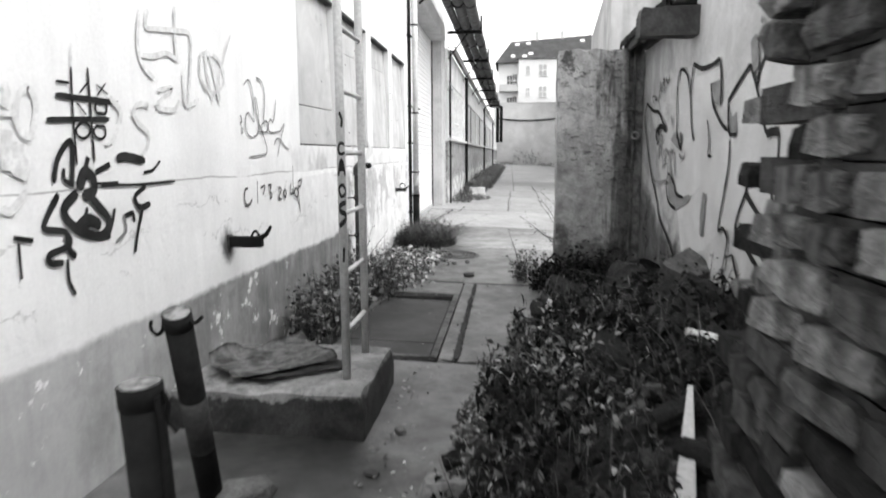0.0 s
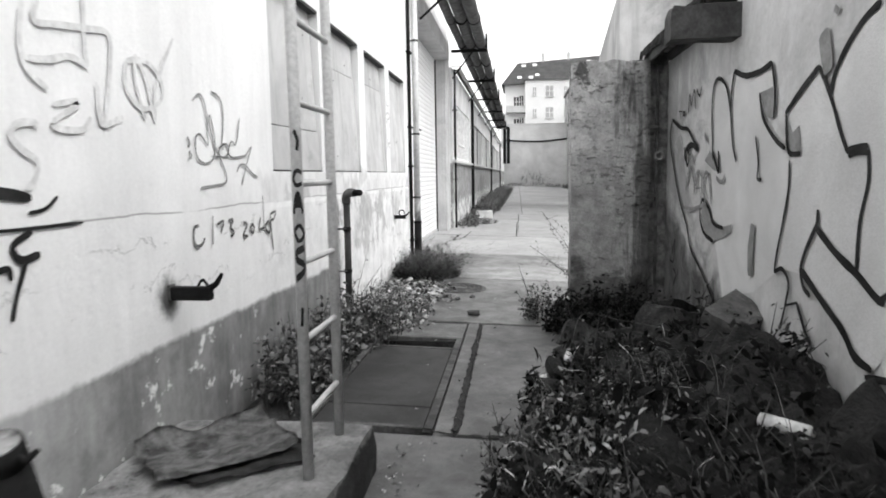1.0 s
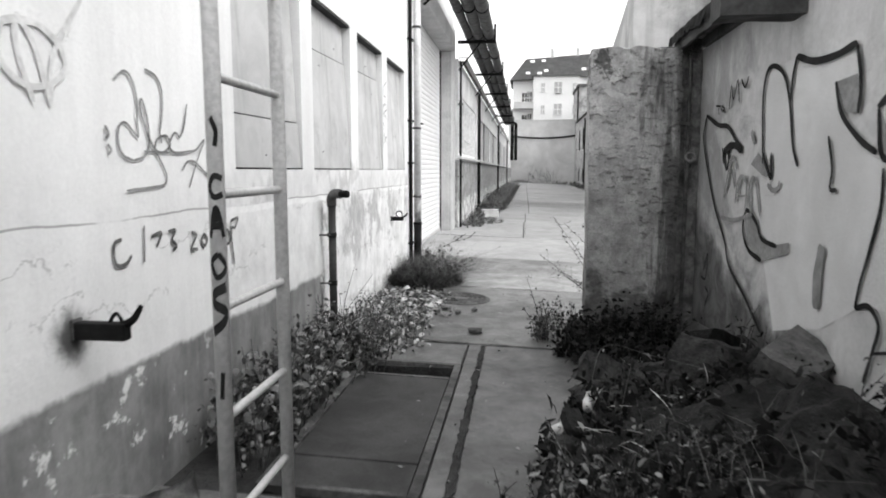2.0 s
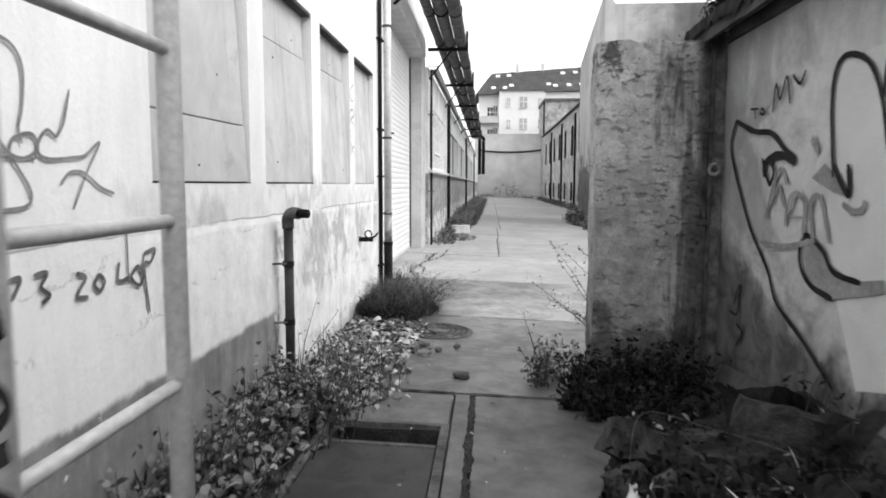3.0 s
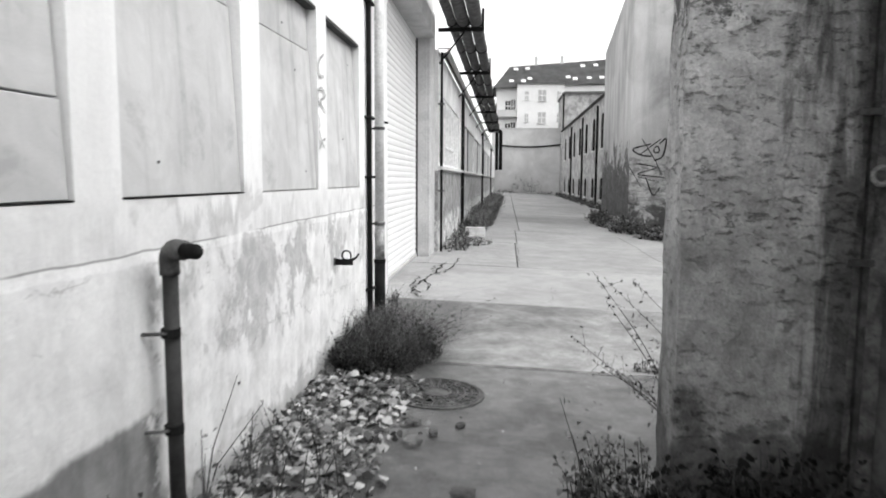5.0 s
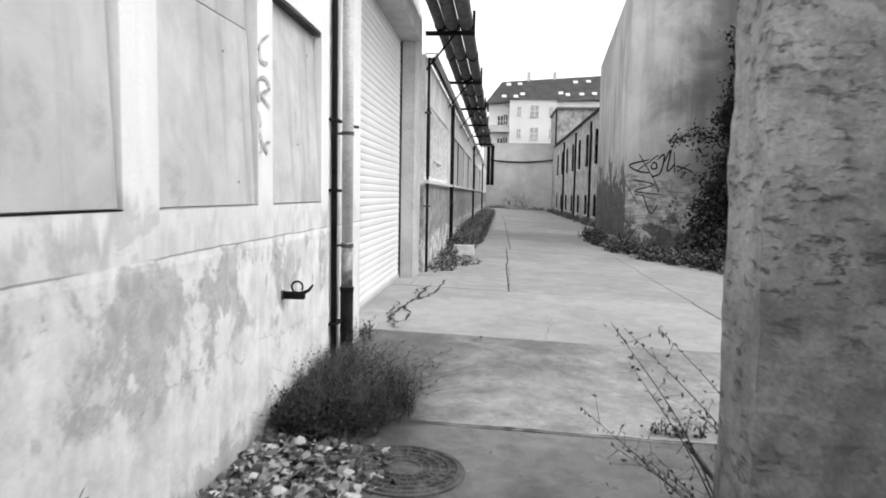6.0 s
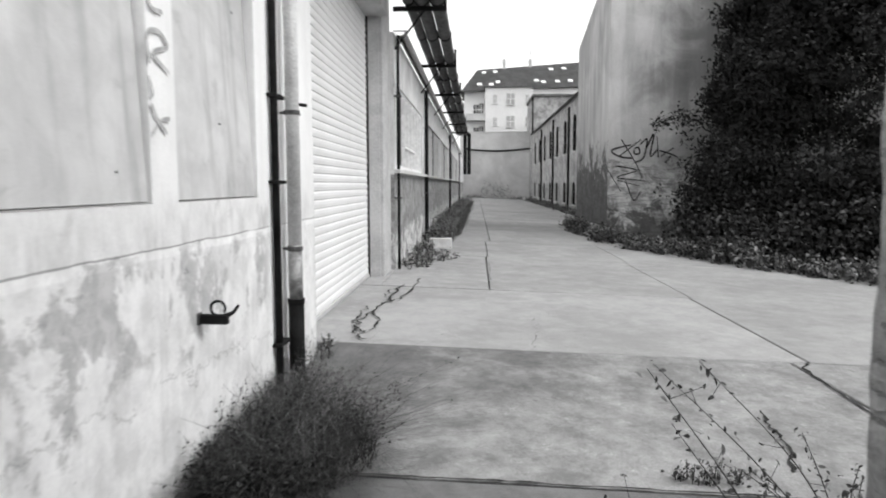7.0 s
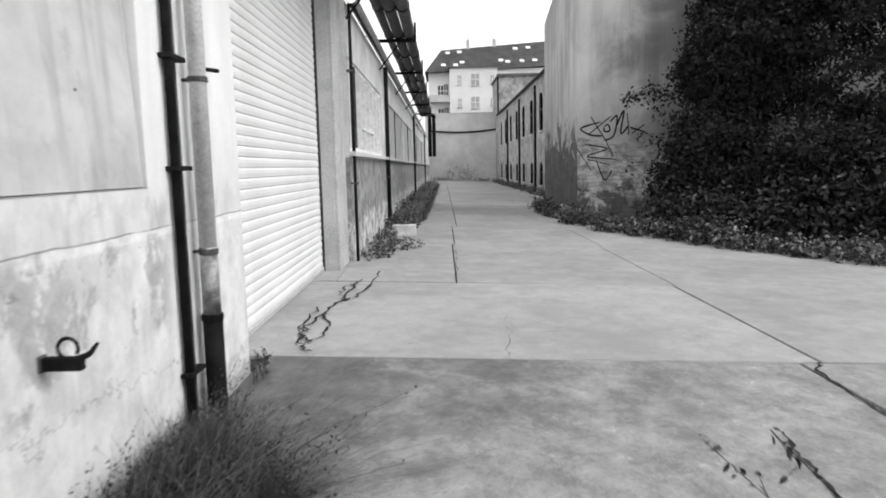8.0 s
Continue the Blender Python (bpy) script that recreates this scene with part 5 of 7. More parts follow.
def big_bush():
    """A large dark bush that climbs over the gable: trunks, boughs and thousands of leaves in clumps."""
    rng = np.random.default_rng(7)
    t = thing("bush", "huge dark leafy bush overgrowing the gable wall", "bush", at=(10.5, 23.5, -0.35))
    trunks = bmesh.new()
    lumps = ((8.3, 25.2, 1.4, 1.6, 2.2, 1.8), (9.2, 25.4, 3.9, 1.7, 2.0, 2.0), (11.6, 23.4, 3.6, 2.6, 2.8, 3.4), (10.4, 25.2, 6.3, 2.0, 2.2, 2.2), (13.4, 23.0, 5.4, 3.0, 3.0, 3.8),
             (12.4, 21.8, 1.6, 3.2, 2.4, 1.9), (9.9, 22.4, 1.1, 1.9, 2.0, 1.3), (15.2, 22.2, 3.2, 2.6, 2.6, 3.0), (12.6, 24.6, 8.2, 2.2, 2.2, 1.8), (11.2, 21.0, 0.7, 2.0, 1.6, 1.2), (13.6, 20.6, 1.3, 2.2, 1.6, 1.8), (14.6, 23.6, 8.6, 2.8, 2.4, 2.2), (9.0, 23.4, 0.5, 1.5, 1.8, 1.0),
             (9.3, 26.4, 5.6, 1.3, 1.0, 1.6), (9.7, 26.2, 7.8, 1.4, 1.2, 1.6), (8.9, 26.4, 3.9, 1.1, 0.9, 0.9))
    low = ((7.5, 24.6, 0.3, 1.2, 1.3, 0.7), (8.7, 21.6, 0.2, 1.5, 1.5, 0.8), (7.4, 23.0, 0.1, 1.1, 1.4, 0.6), (10.4, 20.2, 0.4, 1.8, 1.3, 1.1), (12.4, 19.6, 0.5, 2.0, 1.2, 1.2))
    cen, siz = [], []
    for lx, ly, lz, rx, ry, rz in lumps:
        tube(trunks, spline([(lx + rng.normal(0, 0.3), ly, -0.45), (lx + rng.normal(0, 0.2), ly, lz * 0.5), (lx, ly, lz)], 5), [0.09 * (1 - 0.06 * k) for k in range(11)], 7)
        for _ in range(250):
            d = rng.normal(0, 1, 3)
            d /= np.linalg.norm(d)
            bump = 0.82 + 0.42 * noise.noise(Vector(d.tolist()) * 2.3 + Vector((lx, ly, lz)))
            r = rng.uniform(0.55, 1.02) * bump
            c = np.array([lx, ly, lz]) + d * r * np.array([rx, ry, rz])
            if c[2] < -0.3 or c[1] > 27.8:
                continue
            if rng.uniform() < 0.12:
                tube(trunks, [(lx, ly, lz), tuple(c)], [0.03, 0.008], 4)
            k = int(rng.integers(50, 95))
            cen.append(c + rng.normal(0, 0.17, (k, 3)) * np.array([1.15, 1.15, 0.8]))
            siz.append(rng.uniform(0.06, 0.17, k))
    under, thin = [], []
    for lx, ly, lz, rx, ry, rz in low:
        for _ in range(120):
            d = rng.normal(0, 1, 3)
            d /= np.linalg.norm(d)
            c = np.array([lx, ly, lz]) + d * rng.uniform(0.5, 1.05) * np.array([rx, ry, rz])
            if c[2] > -0.3:
                k = int(rng.integers(20, 44))
                under.append(c + rng.normal(0, 0.16, (k, 3)))
                thin.append(rng.uniform(0.07, 0.17, k))
    leaves("undergrowth", np.concatenate(under), np.concatenate(thin), leaf_mat("ivy_undergrowth_leaves", 0.008, 0.075, 0.7, 2.2), t, 0.4, 0.6, 19, "paler ivy at the foot of the bush")["kind"] = "stuff"
    # one long bough towards the corner, and loose shoots that break the outline
    for q in np.linspace(0, 1, 16):
        k = int(rng.integers(16, 30))
        cen.append(np.array([8.4 - 1.9 * q, 26.9, 3.1 + 0.25 * math.sin(3 * q)]) + rng.normal(0, 0.16 - 0.08 * q, (k, 3)))
        siz.append(rng.uniform(0.07, 0.16, k))
    for _ in range(150):
        a = rng.uniform(0, 1)
        p = np.array([7.5 + 2.4 * a + rng.normal(0, 0.25), 25.6 + rng.normal(0, 0.7), 1.2 + 6.6 * a**1.2 + rng.normal(0, 0.35)])
        k = int(rng.integers(14, 30))
        cen.append(p + np.cumsum(rng.normal(0, 0.06, (k, 3)) + np.array([-0.02, -0.005, 0.015]), 0))
        siz.append(rng.uniform(0.06, 0.13, k))
    tagged(part("branch_tangle", trunks, STEM, t), kind="stuff")
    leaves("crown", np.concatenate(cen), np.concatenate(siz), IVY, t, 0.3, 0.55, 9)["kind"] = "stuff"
big_bush()

# ---- rubble heap by the mural wall ----
_edge = ((1.8, 1.45), (2.4, 1.34), (3.3, 1.34), (4.3, 1.50), (4.8, 1.59), (5.2, 1.62), (5.6, 1.74), (6.1, 1.86), (6.7, 2.02), (7.2, 2.30), (7.9, 2.35))


def heap_edge(y):
    return float(np.interp(y, *zip(*_edge))) + 0.06 * noise.noise(Vector((0, y * 3.3, 3)))


def heap_z(x, y):
    e = heap_edge(y)
    s = max(0.0, min(1.0, (x - e) / 0.07))
    top = float(np.interp(y, (1.8, 2.6, 3.6, 5.2, 6.2, 7.2, 7.9), (0.32, 0.40, 0.58, 0.56, 0.48, 0.28, 0.12)))
    rise = 0.30 + 0.70 * max(0.0, min(1.0, (x - e) / 1.1))
    lump = 0.15 * noise.noise(Vector((x * 3.1, y * 3.1, 0))) + 0.11 * noise.noise(Vector((x * 7, y * 7, 5))) + 0.02 * noise.noise(Vector((x * 19, y * 19, 1)))
    return ground_z(x) - 0.04 + s * (top * rise + lump * min(1, top * 3.5)) if s > 0 else ground_z(x) - 0.06


bm = bmesh.new()
_gx, _gy = np.linspace(1.2, 2.985, 52), np.linspace(1.85, 7.93, 160)
_v = [[bm.verts.new((x, y, heap_z(x, y))) for y in _gy] for x in _gx]
for i in range(51):
    for j in range(159):
        bm.faces.new((_v[i][j], _v[i + 1][j], _v[i + 1][j + 1], _v[i][j + 1]))
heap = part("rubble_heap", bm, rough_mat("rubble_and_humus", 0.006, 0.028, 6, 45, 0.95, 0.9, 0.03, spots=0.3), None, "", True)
tagged(heap, "dark heap of soil and rubble against the mural wall", "heap", kind="stuff")

rng = np.random.default_rng(3)
_c, _s = [], []
while len(_c) < 5200:
    x, y = rng.uniform(1.25, 2.95), rng.uniform(1.9, 7.7)
    if x > heap_edge(y) + 0.05 and noise.noise(Vector((x * 2.6, y * 2.6, 8))) + rng.uniform(-0.3, 0.3) - 0.5 * max(0, x - 2.1) > 0.02:
        _c.append((x, y, heap_z(x, y) + abs(rng.normal(0, 0.06)) + 0.012)), _s.append(float(rng.choice((0.02, 0.03, 0.05, 0.09)) * rng.uniform(0.6, 1.2)))
cover = leaves("ground_cover", _c, _s, BLACK_LEAF, None, 0.3, 0.4, 33)
tagged(cover, "dark ground-covering leaves on the rubble heap", "plants", kind="stuff")
_c = []
while len(_c) < 3000:
    y = rng.uniform(1.95, 4.9)
    x = min(2.7, heap_edge(y) + 0.04 + abs(rng.normal(0, 0.30)))
    if noise.noise(Vector((x * 3.3, y * 3.3, 30))) > -0.1:
        _c.append((x, y, heap_z(x, y) + 0.015 + abs(rng.normal(0, 0.05))))
fresh = leaves("green_leaves", _c, rng.uniform(0.015, 0.065, len(_c)), DULL_LEAF, None, 0.4, 0.4, 37)
tagged(fresh, "small green leaves along the edge of the heap", "plants", kind="stuff")
_c = [(x, y, heap_z(x, y) + 0.03 + abs(rng.normal(0, 0.03))) for x, y in zip(rng.uniform(1.5, 2.7, 300), rng.uniform(2.4, 7.0, 300)) if 0 < x - heap_edge(y) < 0.75]
dead = leaves("dead_leaves", _c, rng.uniform(0.02, 0.065, len(_c)), DRY, None, 0.6, 0.55, 34)
_c = [(x, y, heap_z(x, y) - 0.01) for x, y in zip(rng.uniform(1.4, 2.5, 900), rng.uniform(2.0, 5.0, 900)) if x > heap_edge(y) + 0.04 and noise.noise(Vector((x * 1.7, y * 1.7, 20))) > -0.05]
straws = blade_mesh("dry_straw", _c, rng.uniform(0.06, 0.26, len(_c)), 1.3, 0.003, GRASS, None, 41)
_c = [(x, y, heap_z(x, y) + 0.03 + abs(rng.normal(0, 0.03))) for x, y in zip(rng.uniform(1.4, 2.5, 520), rng.uniform(2.0, 5.6, 520)) if 0.03 < x - heap_edge(y) < 0.85]
stalks = leaves("straw_litter", _c, rng.uniform(0.05, 0.17, len(_c)), DRY, None, 0.75, 0.05, 43)
tagged(stalks, "pale broken straws lying over the heap", "straw", kind="stuff")
tagged(straws, "dry bent straws sticking out of the heap", "grass", kind="stuff")
tagged(dead, "pale dead leaves scattered on the heap", "leaves", kind="stuff")
for n, (x, y, h) in enumerate(((1.78, 3.2, 0.30), (1.80, 3.9, 0.26), (2.05, 4.5, 0.28), (2.3, 3.4, 0.26), (2.05, 2.7, 0.30), (1.62, 2.5, 0.25))):
    weed("dark weeds growing on the rubble heap", x, y, 0.24, 0.32, h, 22, 0.045, 12, 100 + n, BLACK_LEAF, z0=heap_z(x, y), group="heap weeds", wild=0.45)
weed("thin bare stalks on the heap", 1.95, 4.9, 0.2, 0.5, 0.6, 5, 0.03, 3, 120, z0=0.1, group="heap weeds")
weed("small weeds along the heap's edge", 1.52, 4.55, 0.05, 0.5, 0.22, 16, 0.03, 8, 121, group="heap weeds")


def lump(name, label, category, size, m, material, seed, group="", amount=0.12):
    bm = bmesh.new()
    bmesh.ops.create_icosphere(bm, subdivisions=3 if size[0] > 0.3 else 2, radius=0.5)
    for v in bm.verts:
        p = v.co.copy()
        big = max(abs(p.x), abs(p.y), abs(p.z))
        v.co = p.lerp(p * (0.45 / big), 0.92) * (1 + amount * noise.noise(p * 3 + Vector((seed, 0, 0))) + 0.06 * noise.noise(p * 11 + Vector((seed, 3, 0))))
        v.co = Vector((v.co.x * size[0], v.co.y * size[1], v.co.z * size[2]))
    bm.transform(m)
    return tagged(part(name, bm, material), label, category, group)


def stone(label, size, m, material, seed):
    a, b, c = (q / 2 for q in size)
    bm = rough_block(-a, a, -b, b, -c, c, cell=0.06, amount=0.02, seed=seed, top_wear=0.03)
    bm.transform(m)
    return tagged(part("stone_block", bm, material), label, "stone")
stone("angular dark stone block leaning on the mural wall", (0.30, 0.24, 0.22), pose(2.86, 5.5, heap_z(2.86, 5.5) + 0.10, 22, -18, 35), BLOCK, 21)
stone("dark broken slab leaning by the mural wall", (0.40, 0.34, 0.05), pose(2.80, 3.35, 0.44, 10, 40, 30), RUBBLE, 22)
tagged(part("board", box(bmesh.new(), 2.72, 2.98, 6.85, 7.60, 0.10, 0.13, 0.006, Matrix.Rotation(radians(-48), 4, "Y") @ Matrix.Rotation(radians(4), 4, "Z")), TIMBER), "weathered dark board leaning at the foot of the mural wall", "board")
for n, (x, y, a, b, c) in enumerate(((2.08, 6.30, 0.34, 0.22, 0.16), (2.36, 6.22, 0.30, 0.26, 0.18), (2.30, 5.85, 0.28, 0.20, 0.15), (2.58, 5.98, 0.36, 0.28, 0.22), (2.72, 6.45, 0.30, 0.24, 0.2), (2.05, 5.75, 0.22, 0.18, 0.12))):
    bm = rough_block(-a / 2, a / 2, -b / 2, b / 2, -c / 2, c / 2, cell=0.05, amount=0.025, seed=41 + n, top_wear=0.04)
    bm.transform(pose(x, y, heap_z(x, y) + c * 0.25, 11 * n - 25, 18 - 9 * n, 53 * n))
    tagged(part("rubble_block", bm, RUBBLE), "large dark lump of rubble half sunk in the heap", "rubble", "sooty rubble")
for n, (x, y, a, b, c) in enumerate(((1.40, 2.95, 0.17, 0.14, 0.09), (1.36, 2.68, 0.12, 0.10, 0.07), (1.52, 2.62, 0.16, 0.11, 0.08), (1.48, 3.35, 0.10, 0.08, 0.06), (1.60, 4.55, 0.12, 0.09, 0.06))):
    bm = rough_block(-a / 2, a / 2, -b / 2, b / 2, -c / 2, c / 2, cell=0.035, amount=0.018, seed=31 + n, top_wear=0.03)
    bm.transform(pose(x, y, max(ground_z(x), heap_z(x, y)) + c * 0.35, 8 * n - 14, 6 - 5 * n, 37 * n))
    tagged(part("rubble_stone", bm, EDGE_STONE if n < 3 else BLOCK), "broken lump of pale concrete at the heap's edge", "stone", "edge rubble")
random.seed(9)
for n in range(26):
    y = random.uniform(2.2, 7.4)
    x = heap_edge(y) + random.uniform(0.05, 0.9 if n > 8 else 0.25)
    lump("rubble_brick", "loose broken brick lying on the rubble heap", "brick", (0.11 + 0.12 * random.random(), 0.11, 0.075), pose(x, y, heap_z(x, y) + 0.03, random.uniform(-25, 25), random.uniform(-25, 25), random.uniform(0, 180)), RUBBLE, n * 1.3, "loose bricks")
for n, (x, y, s) in enumerate(((1.18, 7.99, 0.09), (0.62, 3.0, 0.16), (0.72, 2.85, 0.1), (1.1, 3.75, 0.05), (1.05, 3.3, 0.05), (1.5, 4.2, 0.07), (1.1, 8.9, 0.05), (0.95, 8.75, 0.06), (0.82, 8.9, 0.07))):
    lump("rubble_stone", "small lump of broken concrete on the paving", "stone", (s * 1.5, s, s * 0.6), pose(x, y, ground_z(x) + s * 0.25, 0, 0, 40 * n), BLOCK, n * 2.1, "small stones", 0.3)

can = thing("tin_can", "dented white tin can lying on the heap", "can", at=(2.49, 3.74, heap_z(2.49, 3.74) + 0.05))
_z = heap_z(2.52, 3.82) + 0.06
part("body", tubes((((2.46, 3.88, _z), (2.575, 3.76, _z)), 0.026), seg=18), rough_mat("white_can_paint", 0.6, 0.8, 9, 40, 0.4), can, smooth=True)
part("lid", tubes((((2.574, 3.761, _z), (2.583, 3.752, _z)), 0.023), seg=18), PALE_METAL, can, "bare metal rim")
for n, (x, y, a) in enumerate(((1.78, 5.55, 30), (1.92, 5.62, 80))):
    z = heap_z(x, y) + 0.03
    c, s = math.cos(radians(a)) * 0.06, math.sin(radians(a)) * 0.06
    c2 = thing("paper_cup", "crushed pale paper cup on the heap's edge", "cup", "paper cups", at=(x, y, z))
    part("wall", tubes((((x - c, y - s, z), (x + c, y + s, z + 0.015)), [0.024, 0.034]), seg=14), rough_mat("pale_waxed_paper", 0.55, 0.75, 8, 40) if n == 0 else bpy.data.materials["pale_waxed_paper"], c2, smooth=True)
bm = box(bmesh.new(), -0.035, 0.035, -0.42, 0.42, -0.011, 0.011, 0.004)
for v in bm.verts:   # one end is split to a point
    v.co.x *= 1.0 if v.co.y < 0 else 0.28
bm.transform(pose(2.19, 2.78, max(heap_z(2.12, 2.5), heap_z(2.27, 3.1)) + 0.05, 9, 0, -15))
plank = part("plank", bm, PALE_METAL)
tagged(plank, "pale painted plank with a split end lying on the rubble", "plank")
_w = spline([(1.95, 5.9, heap_z(1.95, 5.9)), (2.05, 6.1, 0.36), (2.3, 6.0, 0.34), (2.5, 5.7, 0.36), (2.55, 5.5, heap_z(2.55, 5.5))], 8)
tagged(part("wire_loop", tubes((_w, 0.0020), seg=6), RUST), "rusty stiff wire bent over the heap", "wire")
weed("bare dry brambles against the mural wall", 2.85, 4.6, 0.10, 0.35, 0.45, 9, 0.03, 5, 122, z0=0.36, lean=(0.1, -0.5), group="heap weeds")
weed("bare dry brambles against the mural wall", 2.84, 6.2, 0.08, 0.40, 0.45, 4, 0.03, 3, 123, z0=0.26, lean=(0.1, -0.2), group="heap weeds")

# ---- litter of fallen leaves by the wall ----
_c = []
while len(_c) < 3200:
    x, y = abs(rng.normal(0.25, 0.32)) + 0.03, rng.uniform(7.1, 9.75)
    if x < 1.15 and x < 0.55 + 0.35 * rng.uniform() + 0.25 * noise.noise(Vector((0, y * 2, 1))):
        _c.append((x, y, ground_z(x) + 0.008 + abs(rng.normal(0, 0.016))))
litter = leaves("leaf_litter", _c, np.minimum(0.09, rng.gamma(3.0, 0.014, len(_c)) + 0.012), DRY, None, 0.72, 0.72, 35)
tagged(litter, "pale dry leaf litter along the foot of the wall", "leaves", kind="stuff")
_c = [(x, y, ground_z(x) + 0.008) for x, y in zip(rng.uniform(0.9, 2.2, 150), rng.uniform(3.0, 10.0, 150))]
_c += [(x, y, ground_z(x) + 0.008) for x, y in zip(1.0 + abs(rng.normal(0, 0.14, 110)), rng.uniform(2.8, 4.8, 110))]
crumbs = leaves("scattered_leaves", _c, rng.uniform(0.008, 0.035, len(_c)), DRY, None, 0.9, 0.6, 36)
tagged(crumbs, "few pale crumbs and leaves strewn on the paving", "leaves", kind="stuff")
_c = [(abs(rng.normal(0.2, 0.2)) + 0.02, y, 0.03) for y in rng.uniform(8.9, 9.9, 160)]
dark = leaves("rotting_leaves", _c, rng.uniform(0.03, 0.08, len(_c)), WEED, None, 0.7, 0.6, 37)
tagged(dark, "dark rotting leaves below the grass tuft", "leaves", kind="stuff")

# ---- graffiti ----
fill(wall_right, SPRAY_WHITE, 0, ((6.56, 1.94), (6.39, 1.94), (6.08, 1.95), (5.86, 1.89), (5.62, 1.88), (5.43, 1.9), (5.39, 1.76), (5.61, 1.76), (5.53, 1.61), (5.2, 1.43), (5.14, 1.34), (5.2, 1.04), (5.29, 0.78), (5.63, 0.61), (5.96, 0.53), (6.23, 0.46), (6.35, 0.68), (6.51, 0.94), (6.57, 1.22), (6.56, 1.74)))
fill(wall_right, SPRAY_WHITE, 0, ((5.17, 1.43), (5.22, 1.61), (4.84, 1.79), (4.71, 1.64), (4.68, 1.73), (4.58, 1.83), (4.45, 1.91), (4.33, 1.95), (4.18, 0.61), (4.25, 0.54), (4.39, 0.56), (4.73, 0.74), (4.93, 0.82), (5.28, 0.8), (5.2, 1.04), (5.14, 1.34)))
spray(wall_right, SPRAY_BLACK, 0.03, ((7.81, 1.78), (7.88, 1.6), (7.66, 1.29), (7.47, 1.08), (7.21, 0.88), (7.07, 0.71), (6.75, 0.58), (6.4, 0.41)))
spray(wall_right, SPRAY_BLACK, 0.035, ((7.81, 1.78), (7.49, 1.69), (7.24, 1.66), (7.05, 1.56), (6.91, 1.5)))
spray(wall_right, SPRAY_BLACK, 0.05, ((6.91, 1.49), (7.12, 1.53), (7.31, 1.49), (7.3, 1.41)))
spray(wall_right, SPRAY_BLACK, 0.03, ((6.51, 1.4), (6.56, 1.74), (6.53, 1.91), (6.42, 1.95), (6.25, 1.88), (6.14, 1.71), (6.07, 1.49), (5.99, 1.38)))
spray(wall_right, SPRAY_BLACK, 0.035, ((6.51, 1.46), (6.45, 1.39), (6.36, 1.32), (6.38, 1.46)))
spray(wall_right, SPRAY_BLACK, 0.03, ((6.14, 1.71), (6.12, 1.85), (6.08, 1.95)))
spray(wall_right, SPRAY_BLACK, 0.035, ((6.08, 1.95), (5.86, 1.89), (5.62, 1.88), (5.43, 1.9)))
spray(wall_right, SPRAY_BLACK, 0.03, ((5.43, 1.9), (5.37, 1.73), (5.38, 1.6)))
spray(wall_right, SPRAY_BLACK, 0.03, ((5.61, 1.76), (5.53, 1.61), (5.35, 1.49), (5.2, 1.43)))
fill(wall_right, SPRAY_MID, 0, ((5.61, 1.76), (5.41, 1.77), (5.38, 1.67), (5.41, 1.6), (5.51, 1.62)))
spray(wall_right, SPRAY_BLACK, 0.025, ((5.65, 1.52), (5.59, 1.37), (5.6, 1.28), (5.53, 1.27)))
spray(wall_right, SPRAY_BLACK, 0.035, ((5.22, 1.61), (5.02, 1.71), (4.84, 1.79)))
spray(wall_right, SPRAY_BLACK, 0.03, ((4.84, 1.79), (4.71, 1.64), (4.6, 1.48), (4.53, 1.39)))
spray(wall_right, SPRAY_BLACK, 0.05, ((4.53, 1.39), (4.45, 1.4), (4.36, 1.4)))
spray(wall_right, SPRAY_BLACK, 0.03, ((4.36, 1.4), (4.35, 1.27), (4.4, 1.11), (4.41, 0.9)))
fill(wall_right, SPRAY_MID, 0, ((5.21, 1.61), (5.12, 1.51), (5.04, 1.54), (5.01, 1.4), (5.16, 1.41)))
spray(wall_right, SPRAY_BLACK, 0.03, ((5.21, 1.61), (5.16, 1.42), (5.01, 1.4)))
spray(wall_right, SPRAY_BLACK, 0.025, ((5.14, 1.37), (5.14, 1.22), (5.2, 1.04), (5.26, 0.89), (5.29, 0.78)))
spray(wall_right, SPRAY_BLACK, 0.025, ((5.29, 0.78), (5.18, 0.81), (5.09, 0.75), (5.12, 0.64), (5.18, 0.49)))
spray(wall_right, SPRAY_BLACK, 0.025, ((5.12, 0.63), (4.98, 0.67)))
spray(wall_right, SPRAY_BLACK, 0.03, ((4.98, 0.67), (4.87, 0.55), (4.78, 0.48)))
spray(wall_right, SPRAY_BLACK, 0.03, ((4.79, 1.14), (4.79, 1.08), (4.82, 1.04), (4.91, 0.93), (4.95, 0.84), (4.91, 0.76), (4.83, 0.73)))
spray(wall_right, SPRAY_BLACK, 0.04, ((4.81, 1.06), (4.59, 0.96), (4.41, 0.9), (4.25, 0.83), (4.18, 0.82)))
spray(wall_right, SPRAY_BLACK, 0.04, ((4.95, 0.84), (4.73, 0.74), (4.5, 0.64), (4.39, 0.56), (4.25, 0.54)))
spray(wall_right, SPRAY_BLACK, 0.035, ((4.71, 1.64), (4.68, 1.73), (4.58, 1.83), (4.45, 1.91), (4.32, 1.95)))
fill(wall_right, SPRAY_MID, 0, ((6.8, 1.07), (6.68, 1.1), (6.52, 1.0), (6.28, 0.94), (6.05, 0.98), (6.05, 0.92), (6.45, 0.83), (6.72, 0.9)))
spray(wall_right, SPRAY_BLACK, 0.03, ((6.45, 0.83), (6.69, 0.87), (6.81, 0.98), (6.76, 1.11), (6.57, 1.05), (6.46, 0.96), (6.22, 0.94)))
